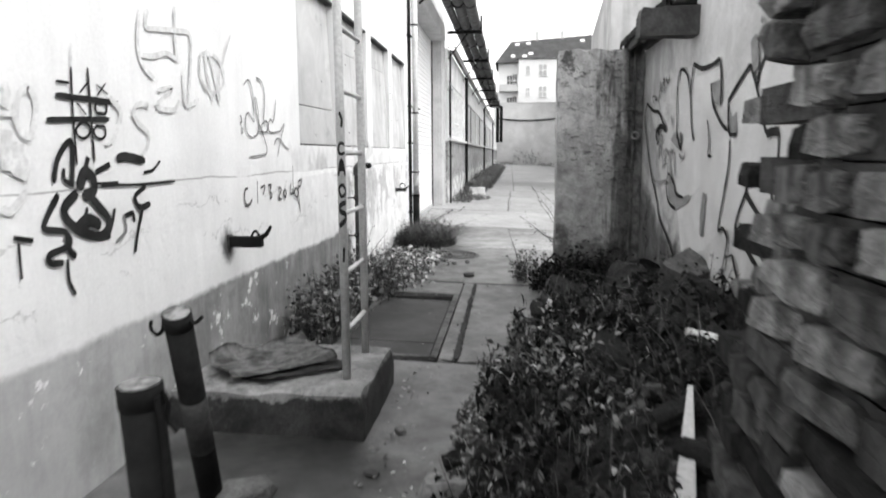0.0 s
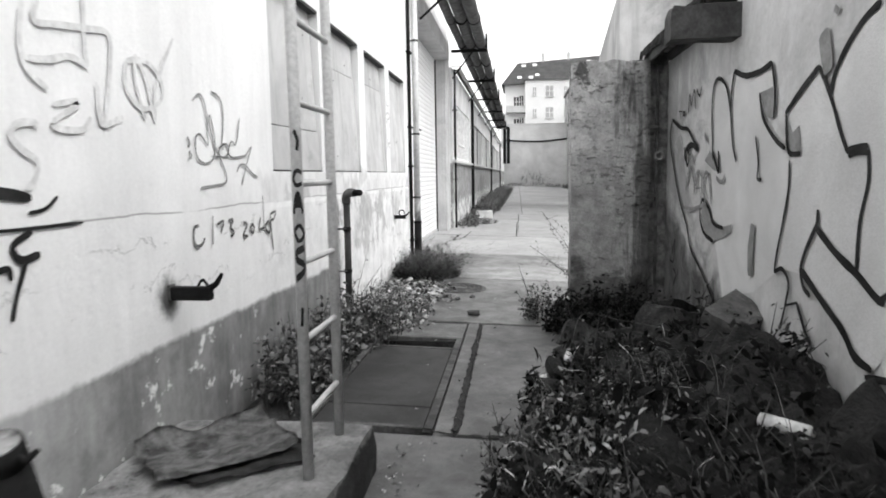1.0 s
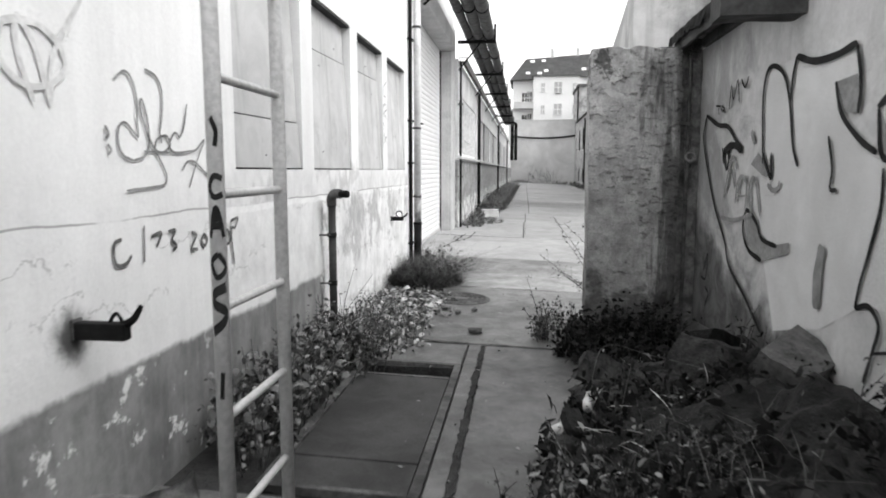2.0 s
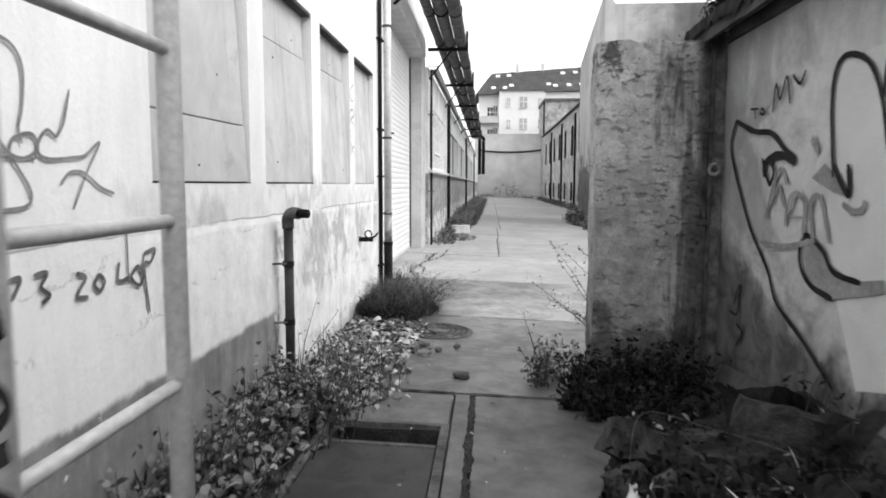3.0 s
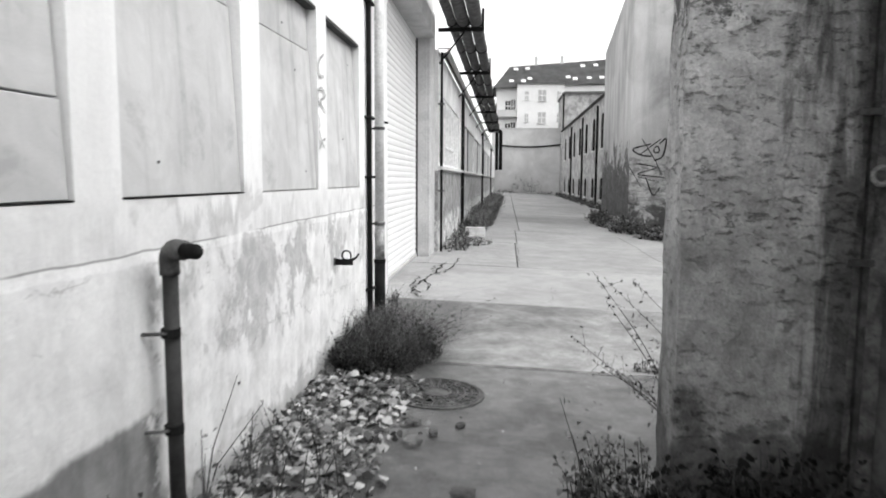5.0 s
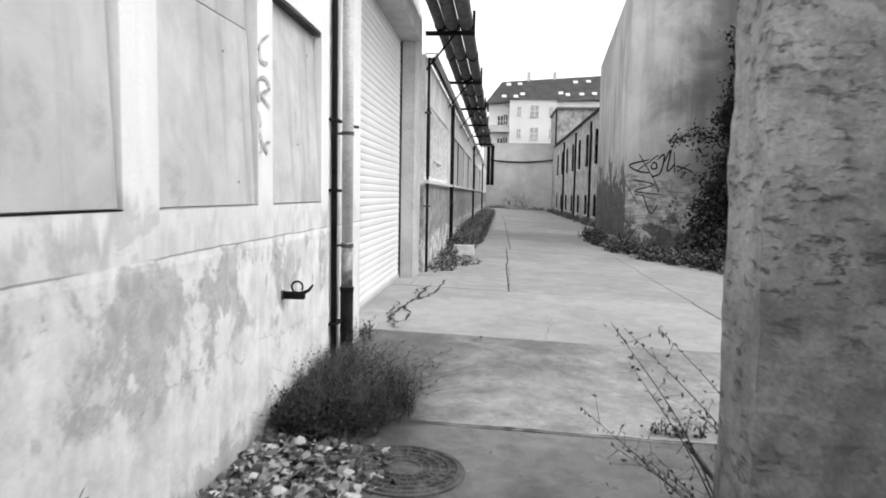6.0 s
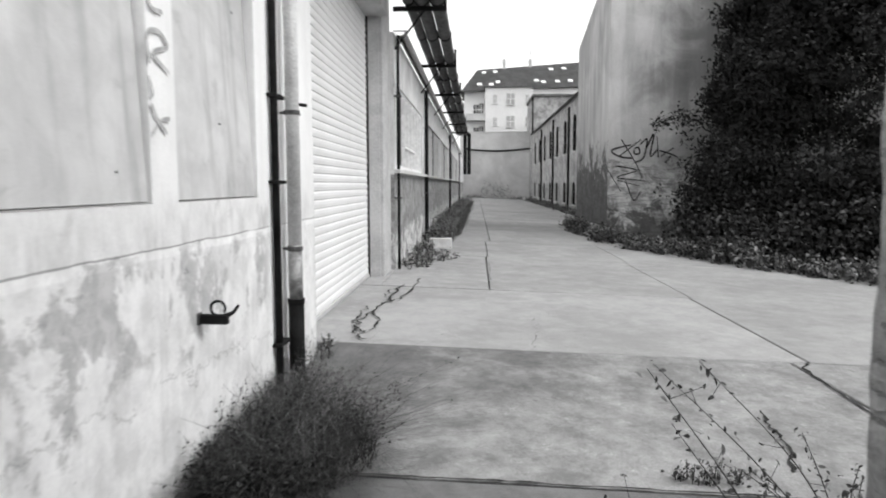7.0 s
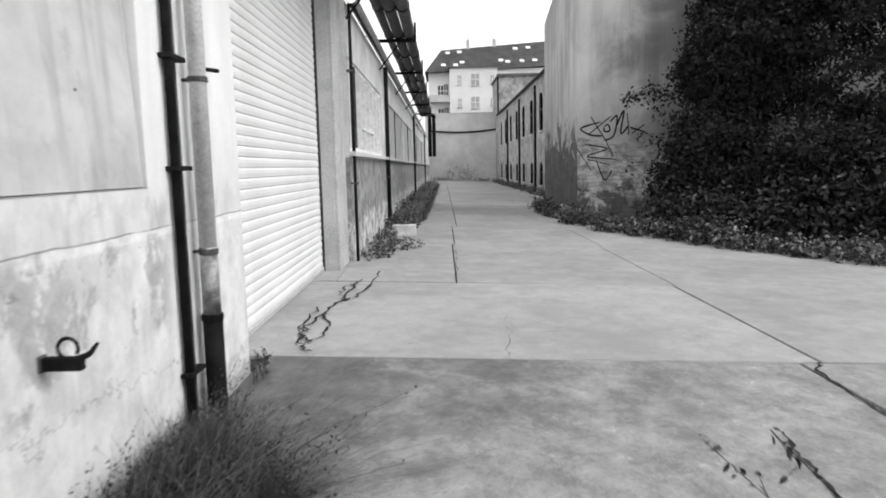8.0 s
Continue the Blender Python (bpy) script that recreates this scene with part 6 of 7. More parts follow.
spray(wall_right, SPRAY_MID, 0.09, ((5.64, 1.01), (5.67, 0.87), (5.67, 0.7)))
fill(wall_right, SPRAY_WHITE, 0, ((3.99, 1.91), (4.28, 1.96), (4.54, 1.87), (4.74, 1.65), (4.57, 1.4), (4.36, 1.4), (4.43, 0.9), (4.16, 0.54), (3.81, 0.64)))
spray(wall_right, SPRAY_BLACK, 0.03, ((4.31, 1.97), (4.16, 1.93), (3.99, 1.9)))
spray(wall_right, SPRAY_BLACK, 0.03, ((4.1, 1.56), (4.04, 1.44), (4.02, 1.3), (3.97, 1.26), (3.9, 1.26)))
spray(wall_right, SPRAY_BLACK, 0.02, ((4.15, 1.49), (4.16, 1.6)))
spray(wall_right, SPRAY_BLACK, 0.025, ((4.16, 1.71), (4.14, 1.74), (4.07, 1.75), (3.97, 1.71)))
spray(wall_right, SPRAY_BLACK, 0.035, ((4.24, 0.81), (4.08, 0.9), (3.98, 0.96)))
spray(wall_right, SPRAY_BLACK, 0.03, ((4.3, 0.5), (4.11, 0.54), (3.95, 0.6)))
spray(wall_right, SPRAY_MID, 0.1, ((4.81, 1.94), (4.78, 1.85), (4.74, 1.75)))
spray(wall_right, SPRAY_MID, 0.05, ((4.71, 2.02), (4.67, 1.99)))
spray(wall_right, SPRAY_MID, 0.035, ((7.26, 1.17), (7.18, 1.35), (7.09, 1.45), (6.99, 1.37)))
spray(wall_right, SPRAY_MID, 0.03, ((7.0, 1.14), (6.96, 1.29), (6.87, 1.32), (6.78, 1.27), (6.79, 1.09)))
spray(wall_right, SPRAY_MID, 0.025, ((6.95, 1.19), (6.8, 1.2)))
spray(wall_right, SPRAY_MID, 0.03, ((6.67, 1.07), (6.72, 1.27), (6.62, 1.3), (6.51, 1.09)))
spray(wall_right, SPRAY_MID, 0.03, ((7.32, 1.03), (7.01, 1.03), (6.65, 1.09)))
fill(wall_right, SPRAY_MID, 0, ((6.73, 1.4), (6.6, 1.47), (6.43, 1.38), (6.42, 1.32), (6.51, 1.33)))
spray(wall_right, SPRAY_MID, 0.07, ((6.74, 1.6), (6.67, 1.53)))
spray(wall_right, SPRAY_MID, 0.03, ((6.41, 1.28), (6.32, 1.25), (6.25, 1.26), (6.22, 1.3)))
spray(wall_right, SPRAY_BLACK, 0.03, ((7.35, 1.52), (7.28, 1.42), (7.22, 1.37), (7.18, 1.45), (7.27, 1.52)))
spray(wall_right, SPRAY_BLACK, 0.014, ((7.29, 1.82), (7.29, 1.81)))
spray(wall_right, SPRAY_BLACK, 0.014, ((7.3, 1.78), (7.29, 1.77)))
spray(wall_right, SPRAY_BLACK, 0.02, ((7.56, 1.83), (7.44, 1.82)))
spray(wall_right, SPRAY_BLACK, 0.02, ((7.5, 1.83), (7.48, 1.76)))
spray(wall_right, SPRAY_BLACK, 0.018, ((7.39, 1.82), (7.34, 1.79), (7.36, 1.78), (7.41, 1.79), (7.39, 1.82)))
spray(wall_right, SPRAY_BLACK, 0.02, ((7.23, 1.78), (7.2, 1.93), (7.14, 1.84), (7.06, 1.95), (7.01, 1.8)))
spray(wall_right, SPRAY_BLACK, 0.02, ((6.99, 1.95), (6.9, 1.89), (6.84, 1.95)))
spray(wall_right, SPRAY_BLACK, 0.02, ((7.71, 0.59), (7.61, 0.73), (7.64, 0.54), (7.78, 0.53)))
spray(wall_right, SPRAY_BLACK, 0.02, ((7.65, 0.47), (7.55, 0.43), (7.64, 0.32)))
spray(wall_right, SPRAY_MID, 0.03, ((7.18, 1.26), (7.11, 1.36), (7.01, 1.24)))
spray(wall_right, SPRAY_MID, 0.03, ((6.95, 1.21), (6.89, 1.32), (6.79, 1.29)))
spray(wall_left, SPRAY_GREY, 0.02, ((3.09, 1.71), (3.08, 1.61)))
spray(wall_left, SPRAY_BLACK, 0.013, ((3.08, 1.62), (3.07, 1.46), (3.07, 1.26)))
spray(wall_left, SPRAY_BLACK, 0.013, ((3.18, 1.63), (3.18, 1.45), (3.18, 1.27)))
spray(wall_left, SPRAY_BLACK, 0.022, ((2.98, 1.51), (3.17, 1.51), (3.37, 1.51)))
spray(wall_left, SPRAY_BLACK, 0.022, ((2.92, 1.42), (3.09, 1.43), (3.3, 1.44)))
spray(wall_left, SPRAY_BLACK, 0.013, ((3.17, 1.39), (3.15, 1.37), (3.12, 1.36), (3.09, 1.37), (3.08, 1.39), (3.1, 1.41), (3.13, 1.42), (3.16, 1.41), (3.17, 1.39)))
spray(wall_left, SPRAY_BLACK, 0.013, ((3.27, 1.39), (3.26, 1.37), (3.23, 1.36), (3.2, 1.37), (3.19, 1.39), (3.21, 1.41), (3.23, 1.41), (3.26, 1.41), (3.27, 1.39)))
spray(wall_left, SPRAY_BLACK, 0.013, ((3.29, 1.48), (3.27, 1.46), (3.24, 1.46), (3.22, 1.46), (3.21, 1.48), (3.22, 1.5), (3.25, 1.5), (3.28, 1.5), (3.29, 1.48)))
spray(wall_left, SPRAY_BLACK, 0.013, ((3.23, 1.57), (3.3, 1.54)))
spray(wall_left, SPRAY_BLACK, 0.013, ((3.29, 1.58), (3.23, 1.53)))
spray(wall_left, SPRAY_BLACK, 0.018, ((2.99, 1.56), (3.06, 1.56)))
spray(wall_left, SPRAY_BLACK, 0.013, ((3.1, 1.49), (3.15, 1.45)))
spray(wall_left, SPRAY_BLACK, 0.013, ((3.12, 1.53), (3.17, 1.57)))
spray(wall_left, SPRAY_BLACK, 0.026, ((2.93, 1.2), (2.96, 1.28), (3.02, 1.34), (3.05, 1.33), (3.03, 1.18)))
spray(wall_left, SPRAY_BLACK, 0.02, ((2.99, 1.25), (2.99, 1.21), (3.03, 1.19)))
spray(wall_left, SPRAY_BLACK, 0.026, ((2.95, 1.16), (2.87, 1.07), (2.87, 1.04), (2.97, 1.02), (2.99, 0.97), (2.88, 0.95), (2.88, 0.92), (2.95, 0.91)))
spray(wall_left, SPRAY_BLACK, 0.04, ((3.06, 1.16), (2.98, 1.11), (2.99, 1.06), (3.07, 1.01), (3.19, 0.98), (3.25, 1.03), (3.18, 1.1), (3.12, 1.15)))
spray(wall_left, SPRAY_BLACK, 0.05, ((3.07, 1.17), (3.11, 1.23), (3.16, 1.21), (3.16, 1.16), (3.09, 1.14)))
spray(wall_left, SPRAY_BLACK, 0.05, ((3.04, 1.02), (3.11, 1.05), (3.19, 1.02)))
spray(wall_left, SPRAY_BLACK, 0.04, ((3.18, 1.23), (3.28, 1.26)))
spray(wall_left, SPRAY_BLACK, 0.04, ((3.21, 1.18), (3.33, 1.18)))
spray(wall_left, SPRAY_BLACK, 0.04, ((3.14, 1.29), (3.12, 1.25)))
spray(wall_left, SPRAY_BLACK, 0.034, ((3.33, 1.28), (3.4, 1.29), (3.55, 1.27)))
spray(wall_left, SPRAY_BLACK, 0.014, ((3.53, 1.22), (3.61, 1.23), (3.68, 1.27)))
spray(wall_left, SPRAY_BLACK, 0.013, ((3.16, 1.19), (3.43, 1.17), (3.81, 1.17)))
spray(wall_left, SPRAY_BLACK, 0.026, ((3.54, 1.16), (3.45, 1.12), (3.48, 1.07), (3.57, 1.08)))
spray(wall_left, SPRAY_BLACK, 0.022, ((3.5, 1.06), (3.45, 0.96), (3.42, 0.88)))
spray(wall_left, SPRAY_BLACK, 0.02, ((3.35, 1.04), (3.42, 1.05), (3.43, 1.01)))
spray(wall_left, SPRAY_MID, 0.018, ((3.35, 1.05), (3.36, 0.98), (3.28, 0.94)))
spray(wall_left, SPRAY_BLACK, 0.018, ((3.29, 1.08), (3.26, 1.01), (3.23, 0.97)))
spray(wall_left, SPRAY_BLACK, 0.02, ((3.11, 1.1), (3.09, 1.03), (3.14, 0.98), (3.25, 0.97)))
spray(wall_left, SPRAY_BLACK, 0.03, ((2.98, 1.02), (2.98, 0.96), (3.02, 0.92)))
spray(wall_left, SPRAY_BLACK, 0.02, ((2.97, 0.92), (2.97, 0.84), (3.0, 0.78)))
spray(wall_left, SPRAY_BLACK, 0.03, ((2.71, 1.03), (2.8, 1.01)))
spray(wall_left, SPRAY_BLACK, 0.022, ((2.73, 1.01), (2.73, 0.89)))
spray(wall_left, SPRAY_MID, 0.012, ((4.72, 1.71), (4.79, 1.75), (4.84, 1.73), (4.87, 1.66), (4.87, 1.56), (4.87, 1.5), (4.82, 1.53), (4.78, 1.55), (4.74, 1.53), (4.73, 1.47), (4.76, 1.42), (4.83, 1.4)))
spray(wall_left, SPRAY_MID, 0.012, ((4.83, 1.4), (4.91, 1.42), (4.95, 1.47), (4.95, 1.56), (4.92, 1.64), (4.9, 1.65), (4.9, 1.6), (4.95, 1.5), (5.03, 1.41), (5.08, 1.34), (5.06, 1.3), (4.97, 1.29), (4.77, 1.28)))
spray(wall_left, SPRAY_MID, 0.012, ((4.94, 1.78), (5.03, 1.76), (5.07, 1.7), (5.06, 1.59), (5.04, 1.53), (5.05, 1.48)))
spray(wall_left, SPRAY_MID, 0.013, ((5.06, 1.51), (5.01, 1.49), (5.0, 1.45), (5.06, 1.44), (5.12, 1.47), (5.1, 1.51), (5.05, 1.51)))
spray(wall_left, SPRAY_MID, 0.014, ((4.91, 1.44), (5.11, 1.44)))
spray(wall_left, SPRAY_MID, 0.012, ((5.21, 1.51), (5.17, 1.53), (5.13, 1.5), (5.12, 1.46), (5.17, 1.44), (5.29, 1.45), (5.36, 1.46), (5.45, 1.51), (5.37, 1.41), (5.28, 1.28)))
spray(wall_left, SPRAY_MID, 0.012, ((5.22, 1.36), (5.27, 1.4), (5.35, 1.4), (5.45, 1.35), (5.53, 1.33)))
spray(wall_left, SPRAY_MID, 0.012, ((5.29, 1.67), (5.25, 1.56), (5.21, 1.51)))
spray(wall_left, SPRAY_MID, 0.013, ((4.65, 1.53), (4.67, 1.5), (4.65, 1.48)))
spray(wall_left, SPRAY_MID, 0.013, ((4.66, 1.46), (4.68, 1.44), (4.66, 1.42)))
spray(wall_left, SPRAY_TAG, 0.017, ((4.72, 1.09), (4.67, 1.08), (4.66, 1.03), (4.68, 0.99), (4.74, 0.99), (4.78, 1.02)))
spray(wall_left, SPRAY_TAG, 0.017, ((4.88, 1.13), (4.87, 0.98)))
spray(wall_left, SPRAY_TAG, 0.017, ((4.93, 1.08), (5.01, 1.09), (4.97, 1.03)))
spray(wall_left, SPRAY_TAG, 0.017, ((5.07, 1.09), (5.13, 1.09), (5.10, 1.05), (5.14, 1.02), (5.10, 1.00)))
spray(wall_left, SPRAY_TAG, 0.017, ((5.28, 1.07), (5.33, 1.05), (5.30, 1.02), (5.28, 0.99), (5.34, 0.98)))
spray(wall_left, SPRAY_TAG, 0.017, ((5.41, 1.05), (5.38, 1.02), (5.41, 0.99), (5.44, 1.02), (5.41, 1.05)))
spray(wall_left, SPRAY_TAG, 0.017, ((5.60, 1.21), (5.60, 0.99)))
spray(wall_left, SPRAY_TAG, 0.017, ((5.54, 1.08), (5.53, 1.01), (5.61, 1.01)))
spray(wall_left, SPRAY_TAG, 0.017, ((5.67, 1.05), (5.62, 1.01), (5.68, 0.97), (5.71, 1.01), (5.67, 1.05)))
spray(wall_left, SPRAY_TAG, 0.017, ((5.72, 1.09), (5.70, 0.98)))
spray(wall_left, SPRAY_TAG, 0.017, ((5.72, 1.09), (5.81, 1.10), (5.77, 1.05), (5.72, 1.04), (5.75, 0.85)))
spray(wall_left, SPRAY_GREY, 0.022, ((4.16, 1.81), (4.14, 1.73), (4.17, 1.67), (4.26, 1.63), (4.37, 1.65), (4.44, 1.71), (4.42, 1.78), (4.33, 1.83), (4.23, 1.83), (4.16, 1.81)))
spray(wall_left, SPRAY_GREY, 0.022, ((4.23, 1.85), (4.22, 1.74), (4.28, 1.58)))
spray(wall_left, SPRAY_GREY, 0.022, ((4.23, 1.85), (4.30, 1.76), (4.36, 1.58)))
spray(wall_left, SPRAY_GREY, 0.022, ((4.36, 1.58), (4.39, 1.75), (4.56, 1.98)))
spray(wall_left, SPRAY_GREY, 0.024, ((3.65, 1.94), (3.63, 1.86), (3.74, 1.87), (3.91, 1.89), (4.05, 1.89), (4.03, 1.71), (3.98, 1.54)))
spray(wall_left, SPRAY_GREY, 0.024, ((3.90, 2.00), (3.89, 1.83), (3.90, 1.75)))
spray(wall_left, SPRAY_GREY, 0.024, ((3.58, 1.92), (3.55, 1.78), (3.58, 1.69), (3.67, 1.64)))
spray(wall_left, SPRAY_GREY, 0.024, ((3.58, 1.73), (3.68, 1.74), (3.80, 1.77), (3.90, 1.75)))
spray(wall_left, SPRAY_GREY, 0.024, ((3.95, 1.70), (3.95, 1.58), (3.98, 1.54), (4.11, 1.58)))
spray(wall_left, SPRAY_GREY, 0.024, ((3.69, 1.59), (3.83, 1.61), (3.68, 1.52), (3.83, 1.51), (3.90, 1.56)))
spray(wall_left, SPRAY_GREY, 0.024, ((3.60, 1.50), (3.59, 1.52), (3.51, 1.51), (3.48, 1.47), (3.52, 1.43), (3.59, 1.39), (3.57, 1.33), (3.53, 1.30)))
spray(wall_left, SPRAY_GREY, 0.028, ((2.84, 1.53), (2.79, 1.49), (2.77, 1.41), (2.81, 1.36), (2.85, 1.39), (2.87, 1.48), (2.84, 1.53)))
spray(wall_left, SPRAY_GREY, 0.028, ((2.73, 1.53), (2.74, 1.50), (2.72, 1.45)))
spray(wall_left, SPRAY_GREY, 0.028, ((3.26, 1.34), (3.33, 1.38), (3.38, 1.47), (3.31, 1.53)))
spray(wall_left, SPRAY_GREY, 0.028, ((2.70, 1.43), (2.76, 1.43)))
spray(wall_left, SPRAY_GREY, 0.028, ((2.67, 1.13), (2.71, 1.12), (2.79, 1.18)))
spray(wall_left, SPRAY_GREY, 0.09, ((2.72, 1.38), (2.71, 1.25)))
spray(wall_left, SPRAY_GREY, 0.09, ((2.77, 1.34), (2.75, 1.23)))
spray(wall_left, SPRAY_GREY, 0.09, ((2.80, 1.30), (2.77, 1.22)))
spray(wall_left, SPRAY_FAINT, 0.02, ((9.94, 2.36), (9.8, 2.28), (9.81, 2.19), (9.92, 2.19)))
spray(wall_left, SPRAY_FAINT, 0.02, ((9.78, 1.95), (9.77, 2.07), (9.88, 2.1), (9.95, 2.05), (9.82, 2.0), (9.96, 1.94)))
spray(wall_left, SPRAY_FAINT, 0.02, ((9.78, 1.79), (9.83, 1.73), (9.92, 1.67)))
spray(wall_left, SPRAY_FAINT, 0.02, ((9.95, 1.74), (9.86, 1.72), (9.78, 1.66)))
spray(wall_left, SPRAY_FAINT, 0.016, ((9.76, 1.9), (9.8, 1.84), (9.78, 1.81)))
spray(gable_front, SPRAY_BLACK, 0.05, ((6.08, 2.63), (5.5, 2.46), (5.75, 2.27), (6.12, 2.22)))
spray(gable_front, SPRAY_BLACK, 0.05, ((5.78, 2.79), (6.23, 2.08)))
spray(gable_front, SPRAY_BLACK, 0.05, ((5.75, 2.3), (6.38, 2.79)))
spray(gable_front, SPRAY_BLACK, 0.05, ((6.19, 2.5), (6.29, 2.55), (6.34, 2.38), (6.19, 2.35), (6.17, 2.48)))
spray(gable_front, SPRAY_BLACK, 0.05, ((6.18, 2.08), (6.46, 2.24), (6.55, 2.79), (6.34, 2.63)))
spray(gable_front, SPRAY_BLACK, 0.05, ((6.51, 2.46), (6.75, 2.95), (6.66, 2.29), (6.89, 2.5)))
spray(gable_front, SPRAY_BLACK, 0.05, ((6.85, 2.87), (6.9, 2.24)))
spray(gable_front, SPRAY_BLACK, 0.05, ((6.93, 2.45), (7.2, 2.37), (7.47, 2.26)))
spray(gable_front, SPRAY_BLACK, 0.05, ((7.35, 2.53), (6.97, 2.27)))
spray(gable_front, SPRAY_BLACK, 0.035, ((6.23, 2.08), (6.44, 1.63)))
spray(gable_front, SPRAY_BLACK, 0.035, ((5.62, 1.99), (6.26, 1.85), (5.67, 1.64), (6.52, 1.54)))
spray(gable_front, SPRAY_BLACK, 0.035, ((5.38, 1.89), (5.8, 1.21)))
spray(gable_front, SPRAY_BLACK, 0.035, ((5.68, 1.55), (6.36, 1.38)))
spray(gable_front, SPRAY_BLACK, 0.035, ((5.93, 1.55), (6.19, 0.95), (6.41, 1.21)))

# ---- broken end of the old brick wall ----
random.seed(12)
stub = thing("wall_brick_stub", "broken end of an old two-brick wall with toothed courses", "brick wall", kind="structure", at=(2.2, 1.6, 0))
_meshes = []
for n in range(18):
    bm = bmesh.new()
    bmesh.ops.create_cube(bm, size=1.0)
    bmesh.ops.subdivide_edges(bm, edges=bm.edges[:], cuts=1, use_grid_fill=True)
    for v in bm.verts:
        p = v.co.copy()
        far = sum(abs(q) > 0.4 for q in p)
        v.co *= 1 - 0.075 * (far - 1) * random.uniform(0.3, 1.7)
        v.co = Vector((v.co.x * 0.115, v.co.y * 0.24, v.co.z * 0.065)) + Vector(noise.noise_vector(p * 3 + Vector((n * 5, 0, 0)))) * 0.008 + Vector(noise.noise_vector(p * 9 + Vector((n * 3, 7, 0)))) * 0.005
    # the last eight are darker copies, for the shade low on the stub
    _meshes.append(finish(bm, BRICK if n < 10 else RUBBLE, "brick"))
_mortar = bmesh.new()
for c in range(33):
    z = -0.16 + 0.078 * c
    low = max(0.0, 1.05 - z)
    outer = 1.93 + 0.45 * low + random.choice((-0.10, -0.03, 0.03, 0.05))
    inner = (2.46, 2.24, 2.42, 2.30)[c % 4] + 0.25 * low + random.uniform(-0.05, 0.05) - (0.22 if 1.30 < z < 1.40 else 0)
    box(_mortar, 2.095, 2.295, 0.60, outer - 0.13, z - 0.041, z + 0.041)
    box(_mortar, 2.20, 2.29, outer - 0.13, inner - 0.14, z - 0.041, z + 0.041)
    for x, y, last in ((2.127, outer, 0.95), (2.250, inner, 1.55)):
        first = True
        while y > last:
            long = 0.115 if random.random() < (0.5 if first else 0.3) else 0.235
            if first or random.random() > 0.05:
                # low courses take the darker copies: shade painted into their colour
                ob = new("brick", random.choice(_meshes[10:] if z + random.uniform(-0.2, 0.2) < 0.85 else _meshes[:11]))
                ob.parent = stub
                ob.location = (x - 2.2 + random.uniform(-0.022, 0.014), y - long / 2 - 1.6, z + random.uniform(-0.005, 0.005))
                ob.scale = (random.uniform(0.92, 1.06), long / 0.24 * random.uniform(0.94, 1.03), random.uniform(0.88, 1.06))
                ob.rotation_euler = (random.uniform(-0.05, 0.05), random.uniform(-0.05, 0.05), random.uniform(-0.09, 0.09) * (2 if first else 1))
            y -= long + 0.012
            first = False
part("mortar", _mortar, MORTAR, stub)
for n in range(16):
    y, x = random.uniform(2.0, 2.9), random.uniform(2.0, 2.5)
    lump("rubble_brick", "loose broken brick lying on the rubble heap", "brick", (0.12 + 0.12 * random.random(), 0.11, 0.075), pose(x, y, heap_z(x, y) + 0.03 + 0.16 * random.random() * (y < 2.5), random.uniform(-35, 35), random.uniform(-35, 35), random.uniform(0, 180)), RUBBLE, 50 + n * 1.3, "loose bricks", 0.2)

# ---- concrete slabs of the yard ----
def stained_concrete():
    """A damp stain that thins out across the slab, with pale scuffs."""
    s = Shade("damp_stained_concrete")
    mid, fine = s.noise(2.6, 10, 0.78, 0.25), s.noise(70, 5, 0.7)
    drag = s.noise(3.2, 12, 0.84, 0.1, s.stretch(1.0, 0.8, 1))         # worn in mottled patches
    dark, pale = s.map(drag, 0.36, 0.64, 0.05, 0.14), s.map(drag, 0.36, 0.64, 0.14, 0.32)
    reach = s.add(s.mul(s.add(s.y, -11.0), -0.9), s.add(s.x, s.map(s.noise(0.9, 7, 0.68, 0.5), 0.2, 0.8, -1.8, 1.8)))
    g = s.mix(s.map(reach, -0.6, 2.0), dark, pale)
    scuff = s.map(s.noise(8.0, 10, 0.80, 0.2, s.stretch(1.3, 0.8, 1)), 0.55, 0.66)
    g = s.mul(g, s.map(scuff, 0, 1, 1.0, 1.45))
    g = s.mul(g, s.map(s.noise(14, 8, 0.8), 0.60, 0.70, 1.0, 0.72))
    g = s.mul(g, s.map(fine, 0.25, 0.75, 0.82, 1.15))
    return s.done(g, 0.55, s.add(fine, s.mul(mid, 0.8)), 0.30, 0.006, gloss=0.5)


STAINED = stained_concrete()
paving = thing("paving", "worn concrete yard slabs with open joints", "paving", kind="structure", at=(3, 20, 0))
rows = [(-6.0, 1.4, (0, 3.0), 1), (1.4, 4.89, (0, 3.0), 1), (7.6, 10.28, (0, 2.6, 7, 12), 1), (10.28, 13.1, (-0.0, 4.2, 8.5, 12), 1),
        (13.1, 16.6, (-0.34, 4.38, 8.2, 12), 0), (16.6, 21.0, (-0.0, 1.57, 4.42, 8.6, 12), 0), (21.0, 25.0, (0, 1.62, 4.5, 8.6, 12), 0)]
rows += [(25.0 + 4.1 * k, 29.1 + 4.1 * k, (0, 1.75, 5.4, 9), 0) for k in range(14)]
for y0, y1, xs, old in rows:
    for x0, x1 in zip(xs, xs[1:]):
        gap = 0.014 if old else 0.009
        part("slab", slab_mesh(bmesh.new(), x0 if x0 > 0 else x0 - gap, x1, y0, min(y1, 82), lift=random.uniform(-0.004, 0.004), inset=gap), (STAINED if y0 == 10.28 else DARK_CONCRETE) if old else CONCRETE, paving)
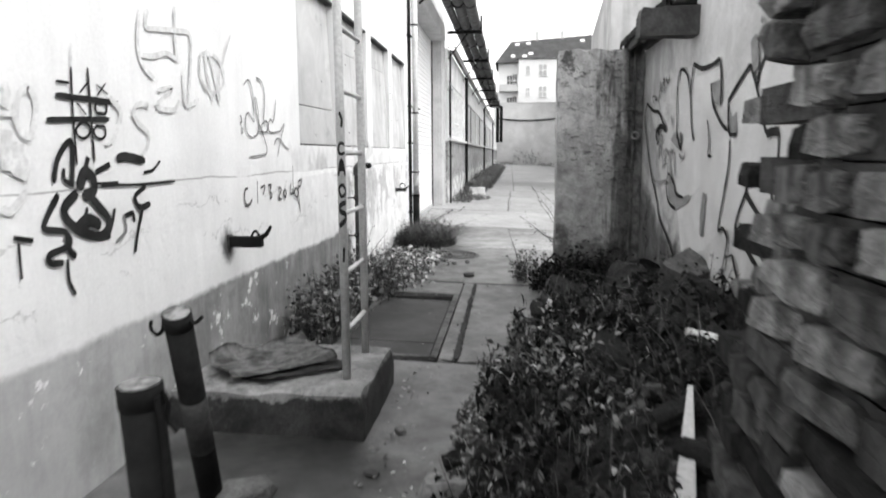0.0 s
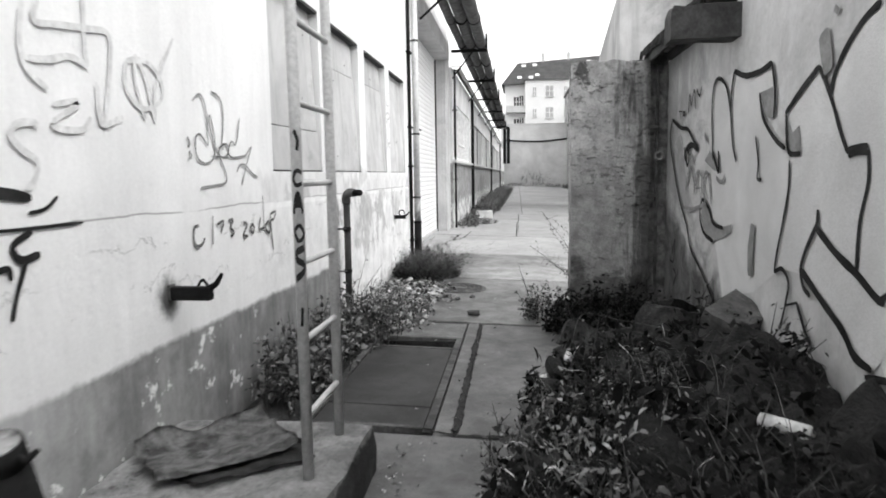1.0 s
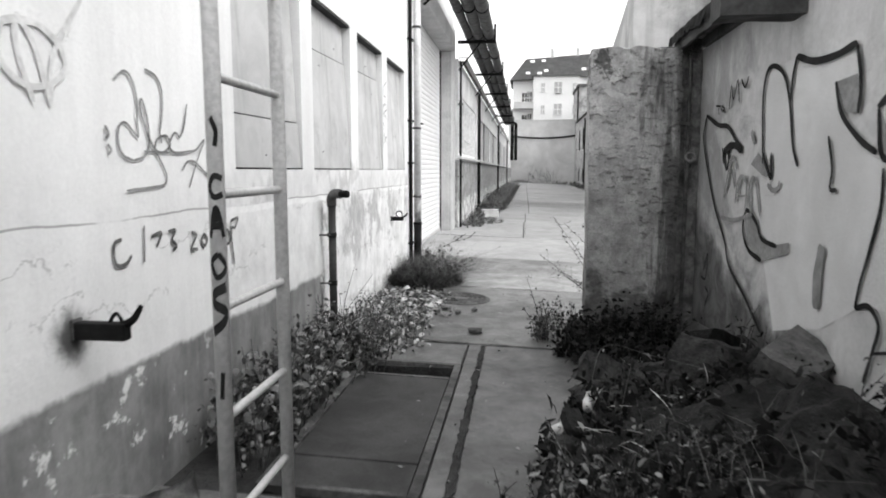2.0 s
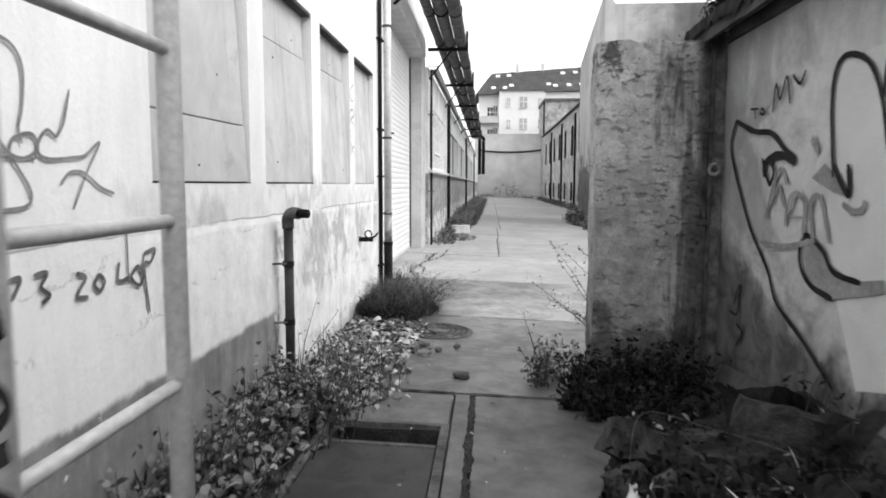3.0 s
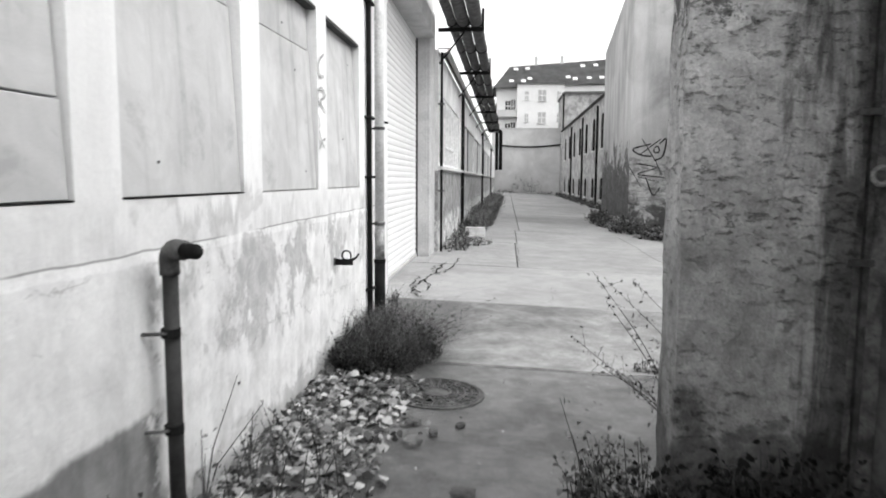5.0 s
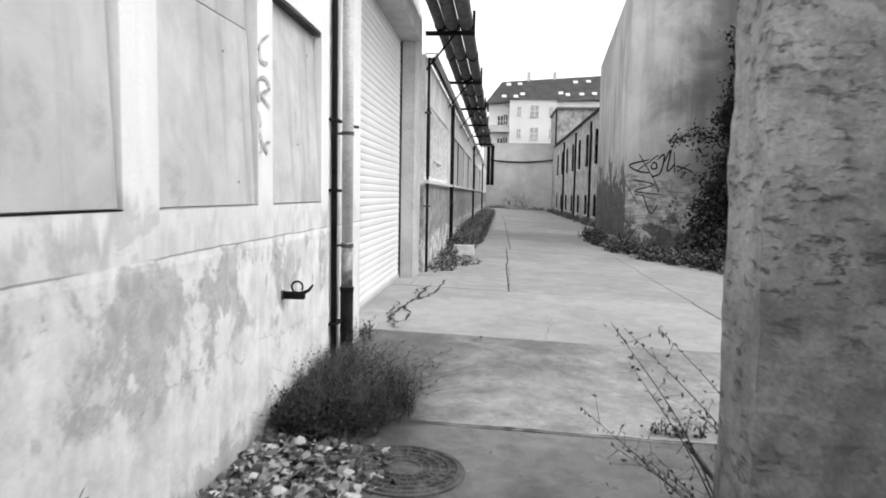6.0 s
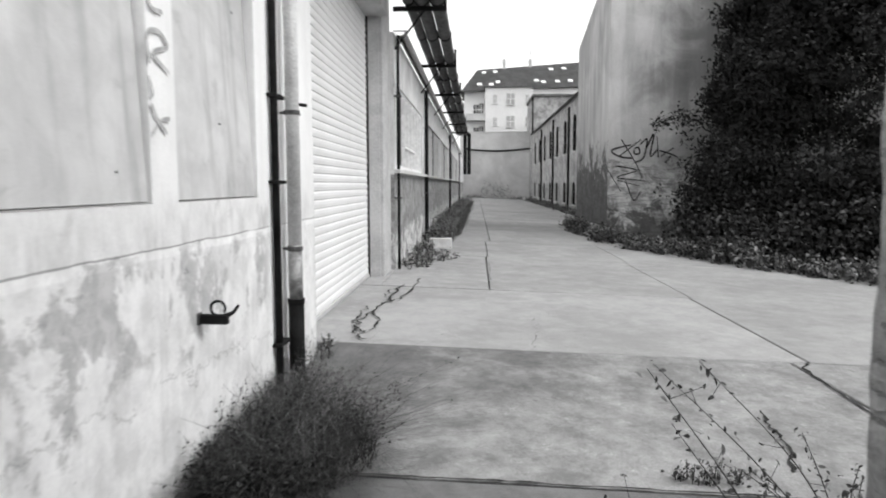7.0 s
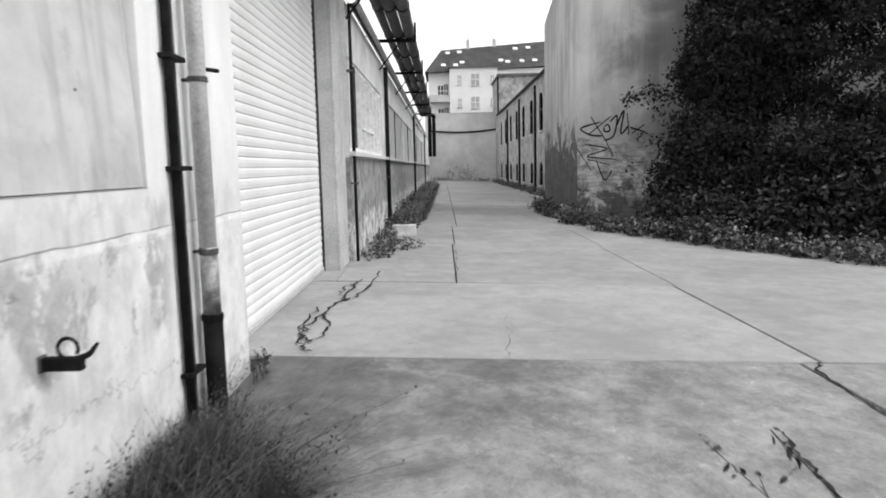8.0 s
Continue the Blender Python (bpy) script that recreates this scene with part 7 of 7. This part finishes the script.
for x0, x1, y0, y1 in ((-0.34, -0.002, 16.6, 18.36), (1.275, 3.0, 4.89, 7.6), (1.15, 1.262, 4.89, 7.6), (0.0, 1.15, 6.99, 7.6)):
    part("slab", slab_mesh(bmesh.new(), x0, x1, y0, y1, lift=random.uniform(-0.003, 0.003), inset=0.008 if x1 - x0 > 0.2 else 0.004), CONCRETE if x0 < 0 else DARK_CONCRETE, paving)


def crack(pts, width, seed, stray=0.04):
    """A jagged crack: a thin dark sunk line of varying width."""
    r = random.Random(seed)
    line, bm, pairs = spline([(x, y, 0) for x, y in pts], 7), bmesh.new(), []
    for i, p in enumerate(line):
        way = (line[min(i + 1, len(line) - 1)] - line[max(i - 1, 0)]).normalized()
        q = p + Vector((-way.y, way.x, 0)) * r.uniform(-stray, stray)
        w = width * r.uniform(0.25, 1.0)
        pairs.append([bm.verts.new((q.x - way.y * s * w, q.y + way.x * s * w, ground_z(q.x) + 0.0065)) for s in (1, -1)])
    for a, b in zip(pairs, pairs[1:]):
        bm.faces.new((a[0], a[1], b[1], b[0]))
    return part("crack", bm, DIRT, paving)
crack(((0.30, 13.2), (0.16, 13.6), (0.14, 14.4), (0.28, 15.3), (0.30, 16.7)), 0.024, 1)
crack(((0.14, 13.7), (0.28, 13.5), (0.32, 14.1), (0.20, 14.6)), 0.018, 2)
crack(((0.14, 13.7), (0.05, 14.2), (0.1, 14.9)), 0.014, 12)
crack(((0.28, 15.3), (0.18, 15.8), (0.24, 16.3)), 0.014, 13)
crack(((0.30, 15.3), (0.46, 15.9), (0.52, 17.4)), 0.022, 3)
crack(((4.38, 13.1), (4.22, 12.85), (4.16, 12.3), (4.13, 11.7), (4.2, 10.9)), 0.020, 4, 0.02)
crack(((3.33, 11.65), (3.27, 11.3), (3.23, 10.96), (3.1, 10.6)), 0.016, 15, 0.02)
crack(((1.57, 16.6), (1.62, 19.0), (1.57, 21.0)), 0.007, 5, 0.02)
crack(((1.27, 4.95), (1.272, 5.3), (1.268, 5.6), (1.272, 5.9), (1.266, 6.2), (1.27, 6.5), (1.268, 6.8), (1.272, 7.1), (1.27, 7.55)), 0.030, 6, 0.008)
crack(((0.3, 7.6), (0.8, 7.61), (1.3, 7.6), (1.8, 7.6), (2.2, 7.61)), 0.022, 14, 0.008)
crack(((2.9, 9.2), (2.7, 9.8), (2.75, 10.28)), 0.012, 7)
crack(((0.45, 10.29), (0.9, 10.275), (1.4, 10.285), (1.9, 10.275), (2.4, 10.28), (3.0, 10.27)), 0.014, 16, 0.008)
crack(((2.05, 14.6), (2.0, 13.9), (1.9, 13.1)), 0.003, 9)
crack(((1.1, 4.93), (1.3, 4.90), (1.62, 4.92)), 0.02, 8, 0.008)
